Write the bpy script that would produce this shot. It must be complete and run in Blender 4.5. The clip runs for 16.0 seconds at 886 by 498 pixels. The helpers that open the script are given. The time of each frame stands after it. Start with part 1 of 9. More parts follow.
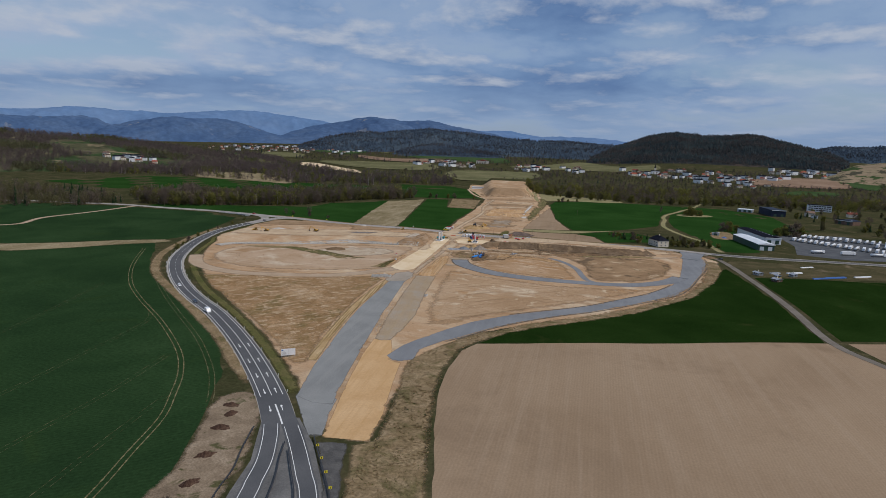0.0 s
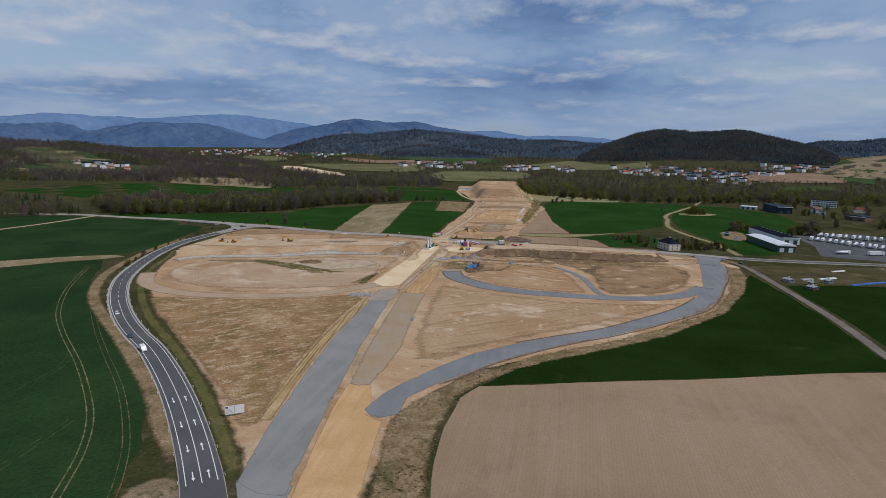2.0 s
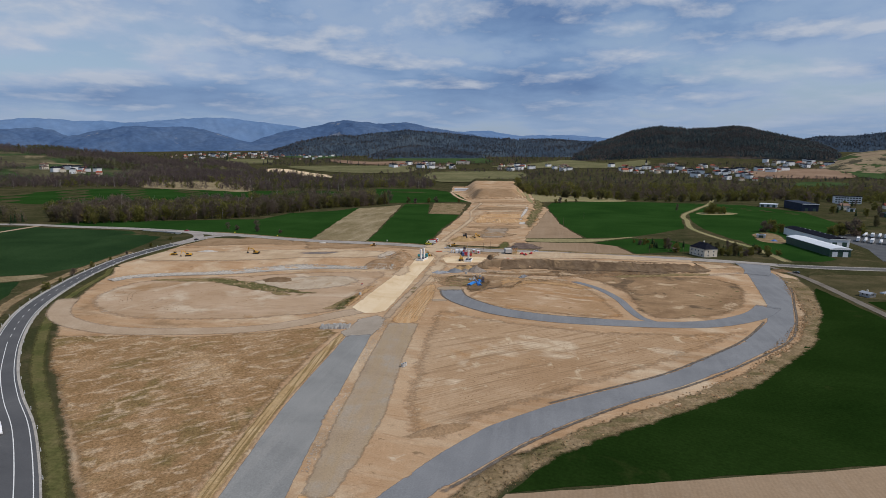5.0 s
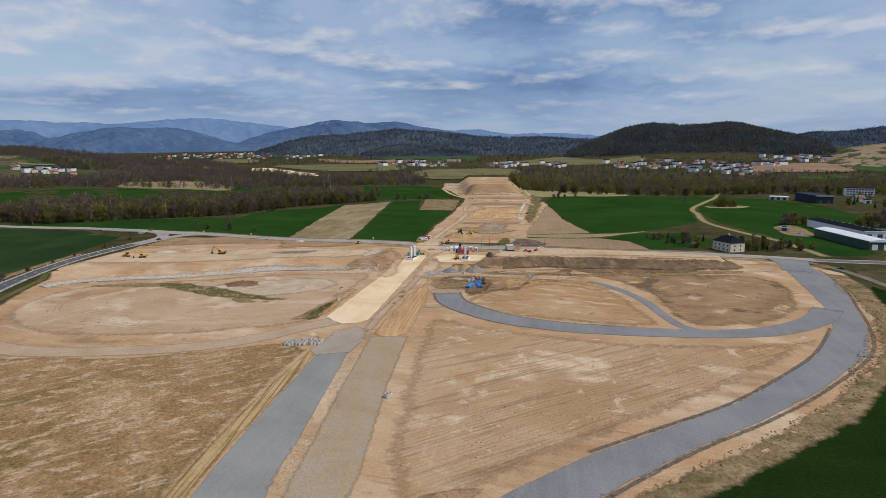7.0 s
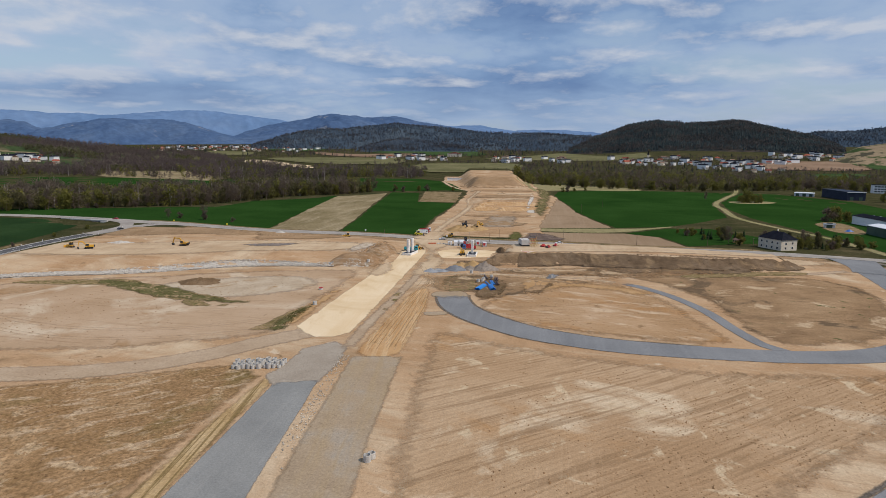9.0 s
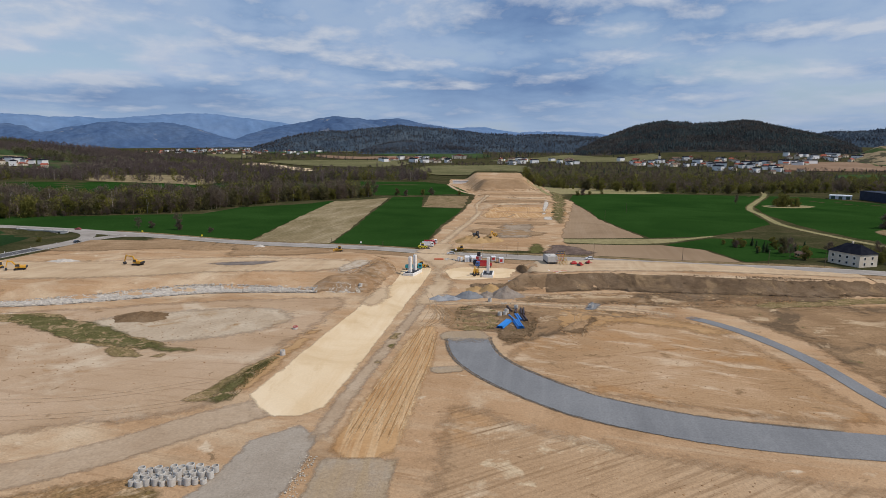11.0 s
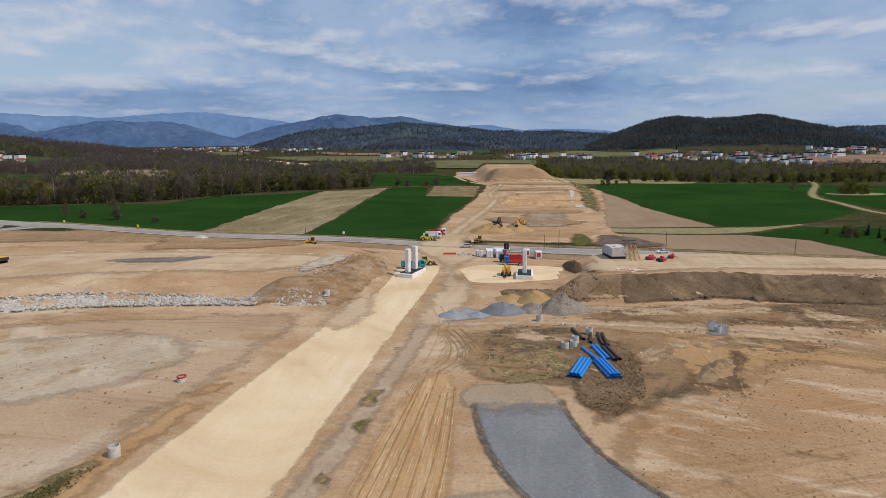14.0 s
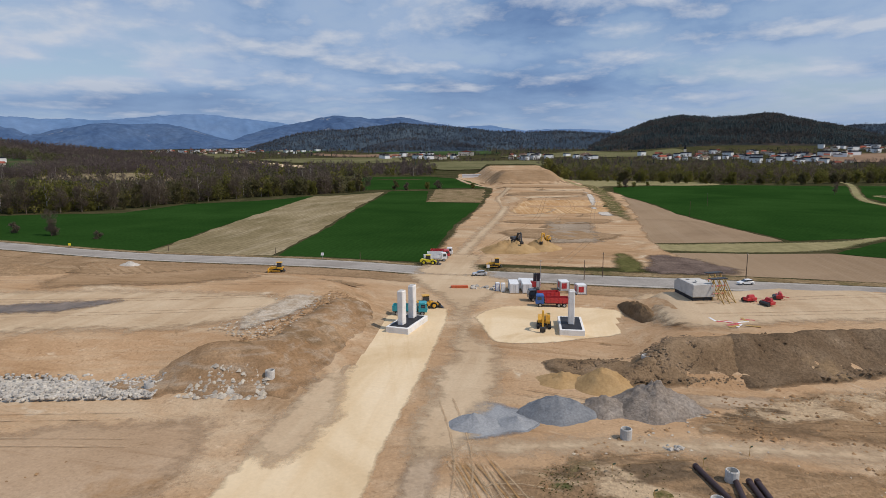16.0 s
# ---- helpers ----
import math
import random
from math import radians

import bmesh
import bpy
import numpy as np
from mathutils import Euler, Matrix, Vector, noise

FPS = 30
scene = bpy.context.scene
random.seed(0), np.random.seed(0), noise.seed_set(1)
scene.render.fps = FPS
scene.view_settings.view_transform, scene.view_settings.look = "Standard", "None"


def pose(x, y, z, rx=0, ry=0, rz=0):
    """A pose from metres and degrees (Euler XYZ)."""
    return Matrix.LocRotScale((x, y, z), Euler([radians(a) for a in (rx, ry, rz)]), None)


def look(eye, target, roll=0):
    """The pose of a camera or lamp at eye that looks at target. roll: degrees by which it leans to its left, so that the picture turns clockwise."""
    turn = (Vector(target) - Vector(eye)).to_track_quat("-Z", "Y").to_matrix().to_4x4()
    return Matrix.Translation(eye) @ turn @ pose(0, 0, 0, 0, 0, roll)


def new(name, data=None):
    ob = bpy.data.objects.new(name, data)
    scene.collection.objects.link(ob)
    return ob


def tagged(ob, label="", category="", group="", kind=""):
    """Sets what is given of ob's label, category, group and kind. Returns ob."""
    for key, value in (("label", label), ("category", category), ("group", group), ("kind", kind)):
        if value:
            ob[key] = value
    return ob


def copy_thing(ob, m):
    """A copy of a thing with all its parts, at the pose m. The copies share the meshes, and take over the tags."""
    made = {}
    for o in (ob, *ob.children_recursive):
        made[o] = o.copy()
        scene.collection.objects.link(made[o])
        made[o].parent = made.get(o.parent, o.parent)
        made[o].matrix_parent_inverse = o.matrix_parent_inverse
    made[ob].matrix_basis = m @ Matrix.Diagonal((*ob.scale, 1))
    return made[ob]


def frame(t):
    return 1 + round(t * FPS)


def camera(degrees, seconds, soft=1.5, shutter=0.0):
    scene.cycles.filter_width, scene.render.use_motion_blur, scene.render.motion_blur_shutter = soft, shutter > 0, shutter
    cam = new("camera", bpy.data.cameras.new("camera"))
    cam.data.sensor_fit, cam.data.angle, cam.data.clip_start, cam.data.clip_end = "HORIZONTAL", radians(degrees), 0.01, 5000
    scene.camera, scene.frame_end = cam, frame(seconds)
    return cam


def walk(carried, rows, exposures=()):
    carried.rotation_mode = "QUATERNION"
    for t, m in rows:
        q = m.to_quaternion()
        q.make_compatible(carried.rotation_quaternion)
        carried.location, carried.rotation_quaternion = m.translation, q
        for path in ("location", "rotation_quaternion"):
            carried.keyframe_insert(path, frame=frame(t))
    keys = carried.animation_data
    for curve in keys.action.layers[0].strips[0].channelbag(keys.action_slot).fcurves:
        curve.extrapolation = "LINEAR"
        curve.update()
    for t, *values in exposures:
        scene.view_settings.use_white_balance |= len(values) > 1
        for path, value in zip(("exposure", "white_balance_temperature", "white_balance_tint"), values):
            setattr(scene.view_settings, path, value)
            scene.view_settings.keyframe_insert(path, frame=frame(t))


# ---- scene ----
cam = camera(73.00, 16.0, soft=0.85)
PATH = [
    (0, (57.675, -60.554, 94.004), (57.458, -58.595, 93.663), 2.2),
    (0.5, (55.502, -45.18, 92.654), (55.295, -43.22, 92.318), 2.1),
    (1, (53.415, -29.487, 91.807), (53.22, -27.525, 91.471), 1.8),
    (1.5, (51.751, -14.958, 91.038), (51.564, -12.995, 90.703), 1.6),
    (2, (49.907, -0.458, 90.357), (49.729, 1.506, 90.022), 1.2),
    (2.5, (48.879, 13.294, 89.823), (48.705, 15.258, 89.489), 0.9),
    (3, (46.83, 27.692, 88.975), (46.661, 29.657, 88.643), 0.8),
    (3.5, (45.186, 42.025, 88.152), (45.018, 43.99, 87.821), 0.7),
    (4, (43.356, 55.802, 86.693), (43.184, 57.767, 86.364), 0.7),
    (6.5, (35.632, 124.819, 74.854), (35.511, 126.788, 74.526), -0.1),
    (7, (34.532, 138.023, 71.315), (34.406, 139.992, 70.989), -0.1),
    (7.5, (33.241, 152.127, 66.717), (33.111, 154.096, 66.392), 0.1),
    (8, (31.596, 166.258, 62.119), (31.489, 168.228, 61.792), 0.3),
    (8.5, (29.73, 181.133, 59.569), (29.62, 183.102, 59.236), 0.4),
    (9, (28.064, 196.764, 59.407), (27.944, 198.732, 59.073), 0.6),
    (9.5, (26.527, 211.882, 58.79), (26.403, 213.85, 58.459), 0.6),
    (10, (25.086, 226.601, 58.869), (24.96, 228.569, 58.54), 0.6),
    (12.5, (16.908, 301.548, 48.393), (16.764, 303.517, 48.071), -0.1),
    (13, (15.629, 316.369, 44.655), (15.48, 318.337, 44.331), -0.0),
    (13.5, (14.148, 331.313, 40.676), (14.0, 333.281, 40.353), -0.1),
    (14, (12.792, 346.233, 37.948), (12.644, 348.201, 37.626), -0.0),
    (14.5, (10.985, 360.732, 37.291), (10.837, 362.701, 36.97), 0.1),
    (15, (9.199, 374.808, 37.248), (9.049, 376.776, 36.929), 0.1),
    (15.5, (7.949, 389.217, 36.984), (7.793, 391.185, 36.666), 0.1),
    (16, (6.581, 403.943, 37.024), (6.431, 405.912, 36.706), -0.3),
]
EXPOSURES = ((0.0, -0.30, 6150, 11), (3.5, -0.25, 6200, 11), (4.2, -0.22, 6250, 11), (6.3, -0.04, 6450, 11), (7.5, 0.0, 6500, 11), (16.0, 0.0, 6450, 11))
walk(cam, [(t, look(eye, target, roll)) for t, eye, target, roll in PATH], EXPOSURES)

from mathutils import geometry

K = 1.28          # metres to one unit of the plan

# ---- world, sun, exposure ----
SUN_AZ, SUN_EL = 108.0, 50.0          # degrees clockwise from +y, and above the horizon
sun = new("sun", bpy.data.lights.new("sun", "SUN"))
sun.data.energy, sun.data.angle, sun.data.color = 3.2, radians(1.0), (1.0, 0.89, 0.755)
sa, se = radians(SUN_AZ), radians(SUN_EL)
sun.matrix_world = look((400 * math.sin(sa) * math.cos(se), 400 * math.cos(sa) * math.cos(se), 400 * math.sin(se)), (0, 0, 0))
tagged(sun, kind="structure")


class Tree:
    """A small helper to wire shader nodes."""

    def __init__(self, tree):
        self.t = tree
        self.t.nodes.clear()

    def n(self, kind, **values):
        node = self.t.nodes.new(kind)
        for key, value in values.items():
            if key in node.inputs:
                if hasattr(value, "is_output"):
                    self.t.links.new(value, node.inputs[key])
                else:
                    node.inputs[key].default_value = value
        return node

    def link(self, a, b):
        self.t.links.new(a, b)

    def noise(self, vec, scale, detail=4.0, rough=0.55, distort=0.0):
        node = self.n("ShaderNodeTexNoise", Scale=scale, Detail=detail, Roughness=rough, Distortion=distort)
        if vec is not None:
            self.link(vec, node.inputs["Vector"])
        return node.outputs["Fac"]

    def mapped(self, vec, scale=(1, 1, 1), rot=(0, 0, 0), loc=(0, 0, 0)):
        node = self.n("ShaderNodeMapping", Scale=scale, Rotation=rot, Location=loc)
        self.link(vec, node.inputs["Vector"])
        return node.outputs["Vector"]

    def ramp(self, fac, stops):
        node = self.n("ShaderNodeValToRGB")
        self.link(fac, node.inputs["Fac"])
        el = node.color_ramp.elements
        el[0].position, el[0].color = stops[0][0], (*stops[0][1], 1)
        el[1].position, el[1].color = stops[-1][0], (*stops[-1][1], 1)
        for p, c in stops[1:-1]:
            e = el.new(p)
            e.color = (*c, 1)
        return node.outputs["Color"]

    def math(self, op, a, b=0.0, clamp=False):
        node = self.n("ShaderNodeMath")
        node.operation, node.use_clamp = op, clamp
        for i, v in enumerate((a, b)):
            if hasattr(v, "is_output"):
                self.link(v, node.inputs[i])
            else:
                node.inputs[i].default_value = v
        return node.outputs[0]

    def mix(self, fac, a, b, blend="MIX"):
        node = self.n("ShaderNodeMix")
        node.data_type, node.blend_type = "RGBA", blend
        for i, v in ((0, fac), (6, a), (7, b)):
            if hasattr(v, "is_output"):
                self.link(v, node.inputs[i])
            else:
                node.inputs[i].default_value = v if i == 0 else (*v, 1)
        return node.outputs[2]


world = bpy.data.worlds.new("sky")
scene.world = world
world.use_nodes = True
W = Tree(world.node_tree)
sky = W.n("ShaderNodeTexSky")
sky.sky_type, sky.sun_disc = "NISHITA", False
sky.sun_elevation, sky.sun_rotation = se, sa
sky.altitude, sky.air_density, sky.dust_density = 300, 1.0, 1.2
blue = W.mix(1.0, sky.outputs[0], (0.115, 0.115, 0.115), "MULTIPLY")
co = W.n("ShaderNodeTexCoord").outputs["Generated"]
sep = W.n("ShaderNodeSeparateXYZ", Vector=co)
side = W.math("ARCTAN2", sep.outputs[0], sep.outputs[1])


def bank(bearing, above, wide, tall):
    """A soft mass of cloud at a bearing and an angle above the horizon, in degrees."""
    a = W.math("DIVIDE", W.math("SUBTRACT", side, radians(bearing)), radians(wide))
    b = W.math("DIVIDE", W.math("SUBTRACT", sep.outputs[2], math.sin(radians(above))), radians(tall))
    return W.math("SUBTRACT", 1.0, W.math("ADD", W.math("MULTIPLY", a, a), W.math("MULTIPLY", b, b)), clamp=True)


cloud_v = W.n("ShaderNodeCombineXYZ", X=side, Y=W.math("MULTIPLY", W.math("LOGARITHM", W.math("ADD", W.math("MAXIMUM", sep.outputs[2], 0.0), 0.10), math.e), 0.72)).outputs[0]
broad = W.noise(W.mapped(cloud_v, loc=(7.1, 2.0, 4.0)), 2.6, 4.0, 0.5, 0.2)
body = W.noise(W.mapped(cloud_v, loc=(3.3, 1.7, 0.0)), 6.5, 8.0, 0.56, 0.1)
above = W.noise(W.mapped(cloud_v, loc=(3.3, 1.745, 0.0)), 6.5, 8.0, 0.56, 0.1)
lit = W.math("SUBTRACT", body, above)
dense = W.math("ADD", W.math("MULTIPLY", broad, 0.6), W.math("MULTIPLY", body, 0.42))
dense = W.math("ADD", dense, W.math("MULTIPLY", bank(13, 11.0, 17, 3.6), 0.085))
dense = W.math("ADD", dense, W.math("MULTIPLY", bank(-28, 3.4, 24, 1.7), 0.05))
dense = W.math("SUBTRACT", dense, W.math("MULTIPLY", bank(-33, 7.6, 16, 3.0), 0.05))
tone = W.ramp(dense, [(0.40, (0.45, 0.545, 0.705)), (0.48, (0.33, 0.45, 0.645)), (0.55, (0.235, 0.36, 0.57)), (0.66, (0.14, 0.24, 0.445))])
crown = W.math("ADD", W.math("ADD", W.math("MULTIPLY", body, 0.6), W.math("MULTIPLY", lit, 1.3)), W.math("MULTIPLY", W.math("SUBTRACT", 1.0, broad), 0.4))
puff = W.ramp(W.math("ADD", crown, W.math("MULTIPLY", bank(25, 6.4, 6, 3.0), 0.08)), [(0.49, (0, 0, 0)), (0.78, (0.8, 0.8, 0.8))])
tone = W.mix(puff, tone, (0.60, 0.645, 0.72))
gap = W.ramp(W.math("SUBTRACT", W.math("ADD", W.math("MULTIPLY", body, 0.5), W.math("MULTIPLY", broad, 0.5)), W.math("MULTIPLY", bank(17, 6.6, 10, 1.6), 0.10)), [(0.36, (0.8, 0.8, 0.8)), (0.47, (0, 0, 0))])
clouds = W.mix(gap, tone, W.mix(0.35, blue, (0.30, 0.43, 0.62)))
haze = W.ramp(sep.outputs[2], [(0.0, (0.8, 0.8, 0.8)), (0.04, (0.55, 0.55, 0.55)), (0.11, (0, 0, 0))])
final = W.mix(haze, clouds, (0.33, 0.435, 0.60))
bg = W.n("ShaderNodeBackground", Color=final, Strength=0.93)
W.link(bg.outputs[0], W.n("ShaderNodeOutputWorld").inputs[0])


# ---- materials ----
SOFT = {}      # metres over which a sheet of that material thins out at its edge


def material(name, stops, scale=0.05, grain=1.5, grain_amount=0.35, rough=0.9, bump=0.0, bump_scale=2.0, stretch=(1, 1, 1), turn=0.0,
             rows=None, streaks=None, patches=None, metal=0.0, random_tint=0.0, island=0.0, coat=0.0, distort=0.4, tracks=None, soft=0.0, thin_leaf=0.0, scuff=None, speck=0.0):
    """A surface with colour at two scales; rows: (metres, amount, turn) of sown rows; streaks: (colour, amount, stretch, turn); patches: (colour, scale, low, high)."""
    m = bpy.data.materials.new(name)
    m.use_nodes = True
    T = Tree(m.node_tree)
    vec = T.n("ShaderNodeTexCoord").outputs["Object"]
    wide = T.noise(T.mapped(vec, scale=stretch, rot=(0, 0, radians(turn))), scale, 6.0, 0.6, distort)
    lo, hi = 0.3, 0.7
    col = T.ramp(wide, [(lo + (hi - lo) * i / max(1, len(stops) - 1), c) for i, c in enumerate(stops)])
    if patches:
        for colour, pscale, a, b in patches:
            spot = T.noise(T.mapped(vec, loc=(pscale * 900, 31, 7)), pscale, 6.0, 0.62, 0.6)
            col = T.mix(T.ramp(spot, [(a, (0, 0, 0)), (b, (1, 1, 1))]), col, colour)
    if streaks:
        colour, amount, st, angle = streaks[:4]
        lo, hi = streaks[4:] or (0.48, 0.66)
        line = T.noise(T.mapped(T.mapped(vec, rot=(0, 0, radians(angle))), scale=st), 1.0, 5.0, 0.62, 0.3)
        fac = T.math("MULTIPLY", T.ramp(line, [(lo, (0, 0, 0)), (hi, (1, 1, 1))]), amount)
        col = T.mix(fac, col, colour)
    if rows:
        metres, amount, angle = rows
        wave = T.n("ShaderNodeTexWave", Scale=0.314 / metres, Distortion=1.2, Detail=2.0)
        wave.wave_profile = "SIN"
        T.link(T.mapped(vec, rot=(0, 0, radians(angle))), wave.inputs["Vector"])
        col = T.mix(T.math("MULTIPLY", wave.outputs["Fac"], amount), col, T.mix(1.0, col, (0.55, 0.55, 0.52), "MULTIPLY"))
    if tracks:
        tcol, amount, metres, angle = tracks
        bend = T.noise(T.mapped(vec, loc=(5, 9, 2)), 0.02, 3.0, 0.5)
        wav = T.n("ShaderNodeTexWave", Scale=0.314 / metres, Distortion=16.0, Detail=4.0, Roughness=0.7)
        wav.inputs["Detail Scale"].default_value = 0.35
        T.link(T.mapped(vec, rot=(0, 0, radians(angle))), wav.inputs["Vector"])
        where = T.ramp(bend, [(0.45, (0, 0, 0)), (0.6, (1, 1, 1))])
        col = T.mix(T.math("MULTIPLY", T.math("MULTIPLY", T.ramp(wav.outputs["Fac"], [(0.62, (0, 0, 0)), (0.9, (1, 1, 1))]), where), amount), col, tcol)
    if scuff:
        for k, (amount, angle, along, across, tone) in enumerate(scuff):
            line = T.noise(T.mapped(T.mapped(vec, rot=(0, 0, radians(angle)), loc=(17 * k, 5, 3)), scale=(along, across, 1)), 1.0, 4.0, 0.7, 0.5)
            zone = T.ramp(T.noise(T.mapped(vec, loc=(40 * k, 8, 1)), 0.03, 3.0, 0.5), [(0.38, (0.15, 0.15, 0.15)), (0.6, (1, 1, 1))])
            fac = T.math("MULTIPLY", T.math("MULTIPLY", T.ramp(line, [(0.56, (0, 0, 0)), (0.63, (1, 1, 1))]), zone), amount)
            col = T.mix(fac, col, T.mix(1.0, col, tone, "MULTIPLY"))
    if speck:
        dots = T.noise(T.mapped(vec, loc=(3, 7, 2)), 1.3, 4.0, 0.72)
        col = T.mix(T.math("MULTIPLY", T.ramp(dots, [(0.585, (0, 0, 0)), (0.64, (1, 1, 1))]), speck), col, T.mix(1.0, col, (0.52, 0.48, 0.45), "MULTIPLY"))
        flecks = T.noise(T.mapped(vec, loc=(9, 1, 6)), 0.8, 4.0, 0.72)
        col = T.mix(T.math("MULTIPLY", T.ramp(flecks, [(0.59, (0, 0, 0)), (0.65, (1, 1, 1))]), speck), col, T.mix(1.0, col, (1.3, 1.33, 1.4), "MULTIPLY"))
    fine = T.noise(vec, grain, 5.0, 0.65)
    level = T.ramp(fine, [(0.28, (1 - grain_amount,) * 3), (0.72, (1 + grain_amount * 0.6,) * 3)])
    col = T.mix(1.0, col, level, "MULTIPLY")
    if random_tint or island:
        rnd = T.n("ShaderNodeNewGeometry").outputs["Random Per Island"] if island else T.n("ShaderNodeObjectInfo").outputs["Random"]
        k = island or random_tint
        col = T.mix(1.0, col, T.ramp(rnd, [(0.0, (1 - k, 1 - k, 1 - k)), (0.5, (1.0, 1.0 - 0.1 * k, 1 - 0.2 * k)), (1.0, (1 + k * 0.7, 1 + k * 0.6, 1 + k * 0.35))]), "MULTIPLY")
    b = T.n("ShaderNodeBsdfPrincipled", Roughness=rough, Metallic=metal)
    T.link(col, b.inputs["Base Color"])
    b.inputs["Specular IOR Level"].default_value = 0.5 if rough < 0.6 else (0.15 if rough < 0.82 else 0.0)
    if soft:
        SOFT[name] = soft
        thin = T.n("ShaderNodeAttribute")
        thin.attribute_name = "thin"
        worn = T.math("ADD", thin.outputs["Fac"], T.math("MULTIPLY", T.math("SUBTRACT", T.noise(T.mapped(vec, loc=(11, 3, 5)), 0.42, 6.0, 0.68), 0.5), 1.3))
        T.link(T.ramp(worn, [(0.32, (1, 1, 1)), (0.92, (0, 0, 0))]), b.inputs["Alpha"])
    b.inputs["Coat Weight"].default_value = coat
    if bump:
        bn = T.n("ShaderNodeBump", Strength=min(1.0, bump), Distance=0.25)
        T.link(T.noise(vec, bump_scale, 5.0, 0.6), bn.inputs["Height"])
        T.link(bn.outputs[0], b.inputs["Normal"])
    shader = b.outputs[0]
    if thin_leaf:
        mixed = T.n("ShaderNodeMixShader", Fac=thin_leaf)
        T.link(shader, mixed.inputs[1])
        T.link(T.n("ShaderNodeBsdfTranslucent", Color=col).outputs[0], mixed.inputs[2])
        shader = mixed.outputs[0]
    T.link(shader, T.n("ShaderNodeOutputMaterial").inputs[0])
    return m


def plain(name, colour, rough=0.5, metal=0.0, wear=0.25, scale=3.0, coat=0.0, tint=0.0):
    """Painted or moulded surface with light wear."""
    dark = tuple(c * (1 - wear) for c in colour)
    return material(name, [dark, colour, tuple(min(1, c * (1 + wear * 0.4)) for c in colour)], scale=scale, grain=14.0, grain_amount=wear * 0.4, rough=rough, metal=metal, coat=coat, random_tint=tint)


M_GROUND = material("meadow", [(0.034, 0.040, 0.017), (0.055, 0.054, 0.025), (0.085, 0.071, 0.038)], scale=0.03, grain=0.7, grain_amount=0.45, bump=0.3,
                    patches=[((0.11, 0.09, 0.05), 0.06, 0.56, 0.70)])
M_SOIL = material("bare_soil", [(0.335, 0.208, 0.113), (0.415, 0.27, 0.156), (0.475, 0.334, 0.208)], soft=2.5, scale=0.028, grain=2.4, grain_amount=0.2, bump=0.4, bump_scale=2.6, distort=0.5,
                  streaks=((0.53, 0.415, 0.285), 0.45, (0.02, 0.14, 1), 12.0), patches=[((0.26, 0.17, 0.096), 0.03, 0.55, 0.68), ((0.53, 0.41, 0.28), 0.024, 0.54, 0.66), ((0.235, 0.155, 0.088), 0.16, 0.64, 0.70), ((0.55, 0.44, 0.315), 0.11, 0.63, 0.70)],
                  speck=0.45, scuff=[(0.55, 14.0, 0.03, 0.45, (0.68, 0.62, 0.56)), (0.45, -28.0, 0.03, 0.4, (1.2, 1.23, 1.28))])
M_DRY = material("dry_grass_soil", [(0.24, 0.148, 0.07), (0.305, 0.19, 0.096), (0.375, 0.245, 0.135)], soft=3.5, scale=0.06, grain=1.3, grain_amount=0.55, bump=1.0, bump_scale=1.5,
                 streaks=((0.52, 0.395, 0.265), 0.65, (0.13, 0.30, 1), -40.0, 0.53, 0.63), patches=[((0.195, 0.14, 0.06), 0.045, 0.52, 0.66), ((0.44, 0.32, 0.195), 0.13, 0.57, 0.63), ((0.41, 0.285, 0.165), 0.03, 0.56, 0.66)],
                 speck=0.6, scuff=[(0.7, -40.0, 0.10, 0.7, (0.6, 0.56, 0.48)), (0.5, 62.0, 0.03, 0.9, (1.3, 1.3, 1.3))])
M_CREAM = material("crushed_limestone", [(0.55, 0.405, 0.24), (0.665, 0.525, 0.345), (0.72, 0.59, 0.415)], soft=1.0, scale=0.035, grain=2.0, grain_amount=0.07, bump=0.08, bump_scale=3.0, distort=1.2, scuff=[(0.3, 80.0, 0.015, 0.3, (0.86, 0.81, 0.74))],
                   patches=[((0.52, 0.37, 0.21), 0.05, 0.58, 0.72)], streaks=((0.60, 0.44, 0.26), 0.5, (0.25, 0.02, 1), 3.0))
M_TAN = material("rolled_sand", [(0.46, 0.285, 0.135), (0.52, 0.335, 0.17), (0.58, 0.39, 0.215)], soft=2.2, scale=0.06, grain=1.2, grain_amount=0.12, bump=0.15,
                 streaks=((0.44, 0.27, 0.12), 0.6, (0.5, 0.03, 1), 4.0))
M_ORANGE = material("tracked_clay", [(0.36, 0.20, 0.09), (0.45, 0.275, 0.135), (0.53, 0.35, 0.19)], soft=2.2, scale=0.05, grain=1.2, grain_amount=0.18, bump=0.3,
                    streaks=((0.60, 0.44, 0.27), 0.85, (0.55, 0.02, 1), -3.0))
M_GRAVEL = material("grey_gravel", [(0.172, 0.178, 0.187), (0.20, 0.207, 0.216), (0.228, 0.235, 0.243)], soft=0.5, scale=0.05, grain=2.4, grain_amount=0.22, bump=0.3, bump_scale=5.0,
                    streaks=((0.245, 0.252, 0.26), 0.45, (0.35, 0.02, 1), 6.0))
M_GRAVELPALE = material("pale_grey_gravel", [(0.205, 0.208, 0.203), (0.238, 0.241, 0.234), (0.27, 0.272, 0.263)], soft=0.5, scale=0.05, grain=2.4, grain_amount=0.2, bump=0.3, bump_scale=5.0, speck=0.12,
                        streaks=((0.285, 0.283, 0.27), 0.5, (0.35, 0.02, 1), 6.0))
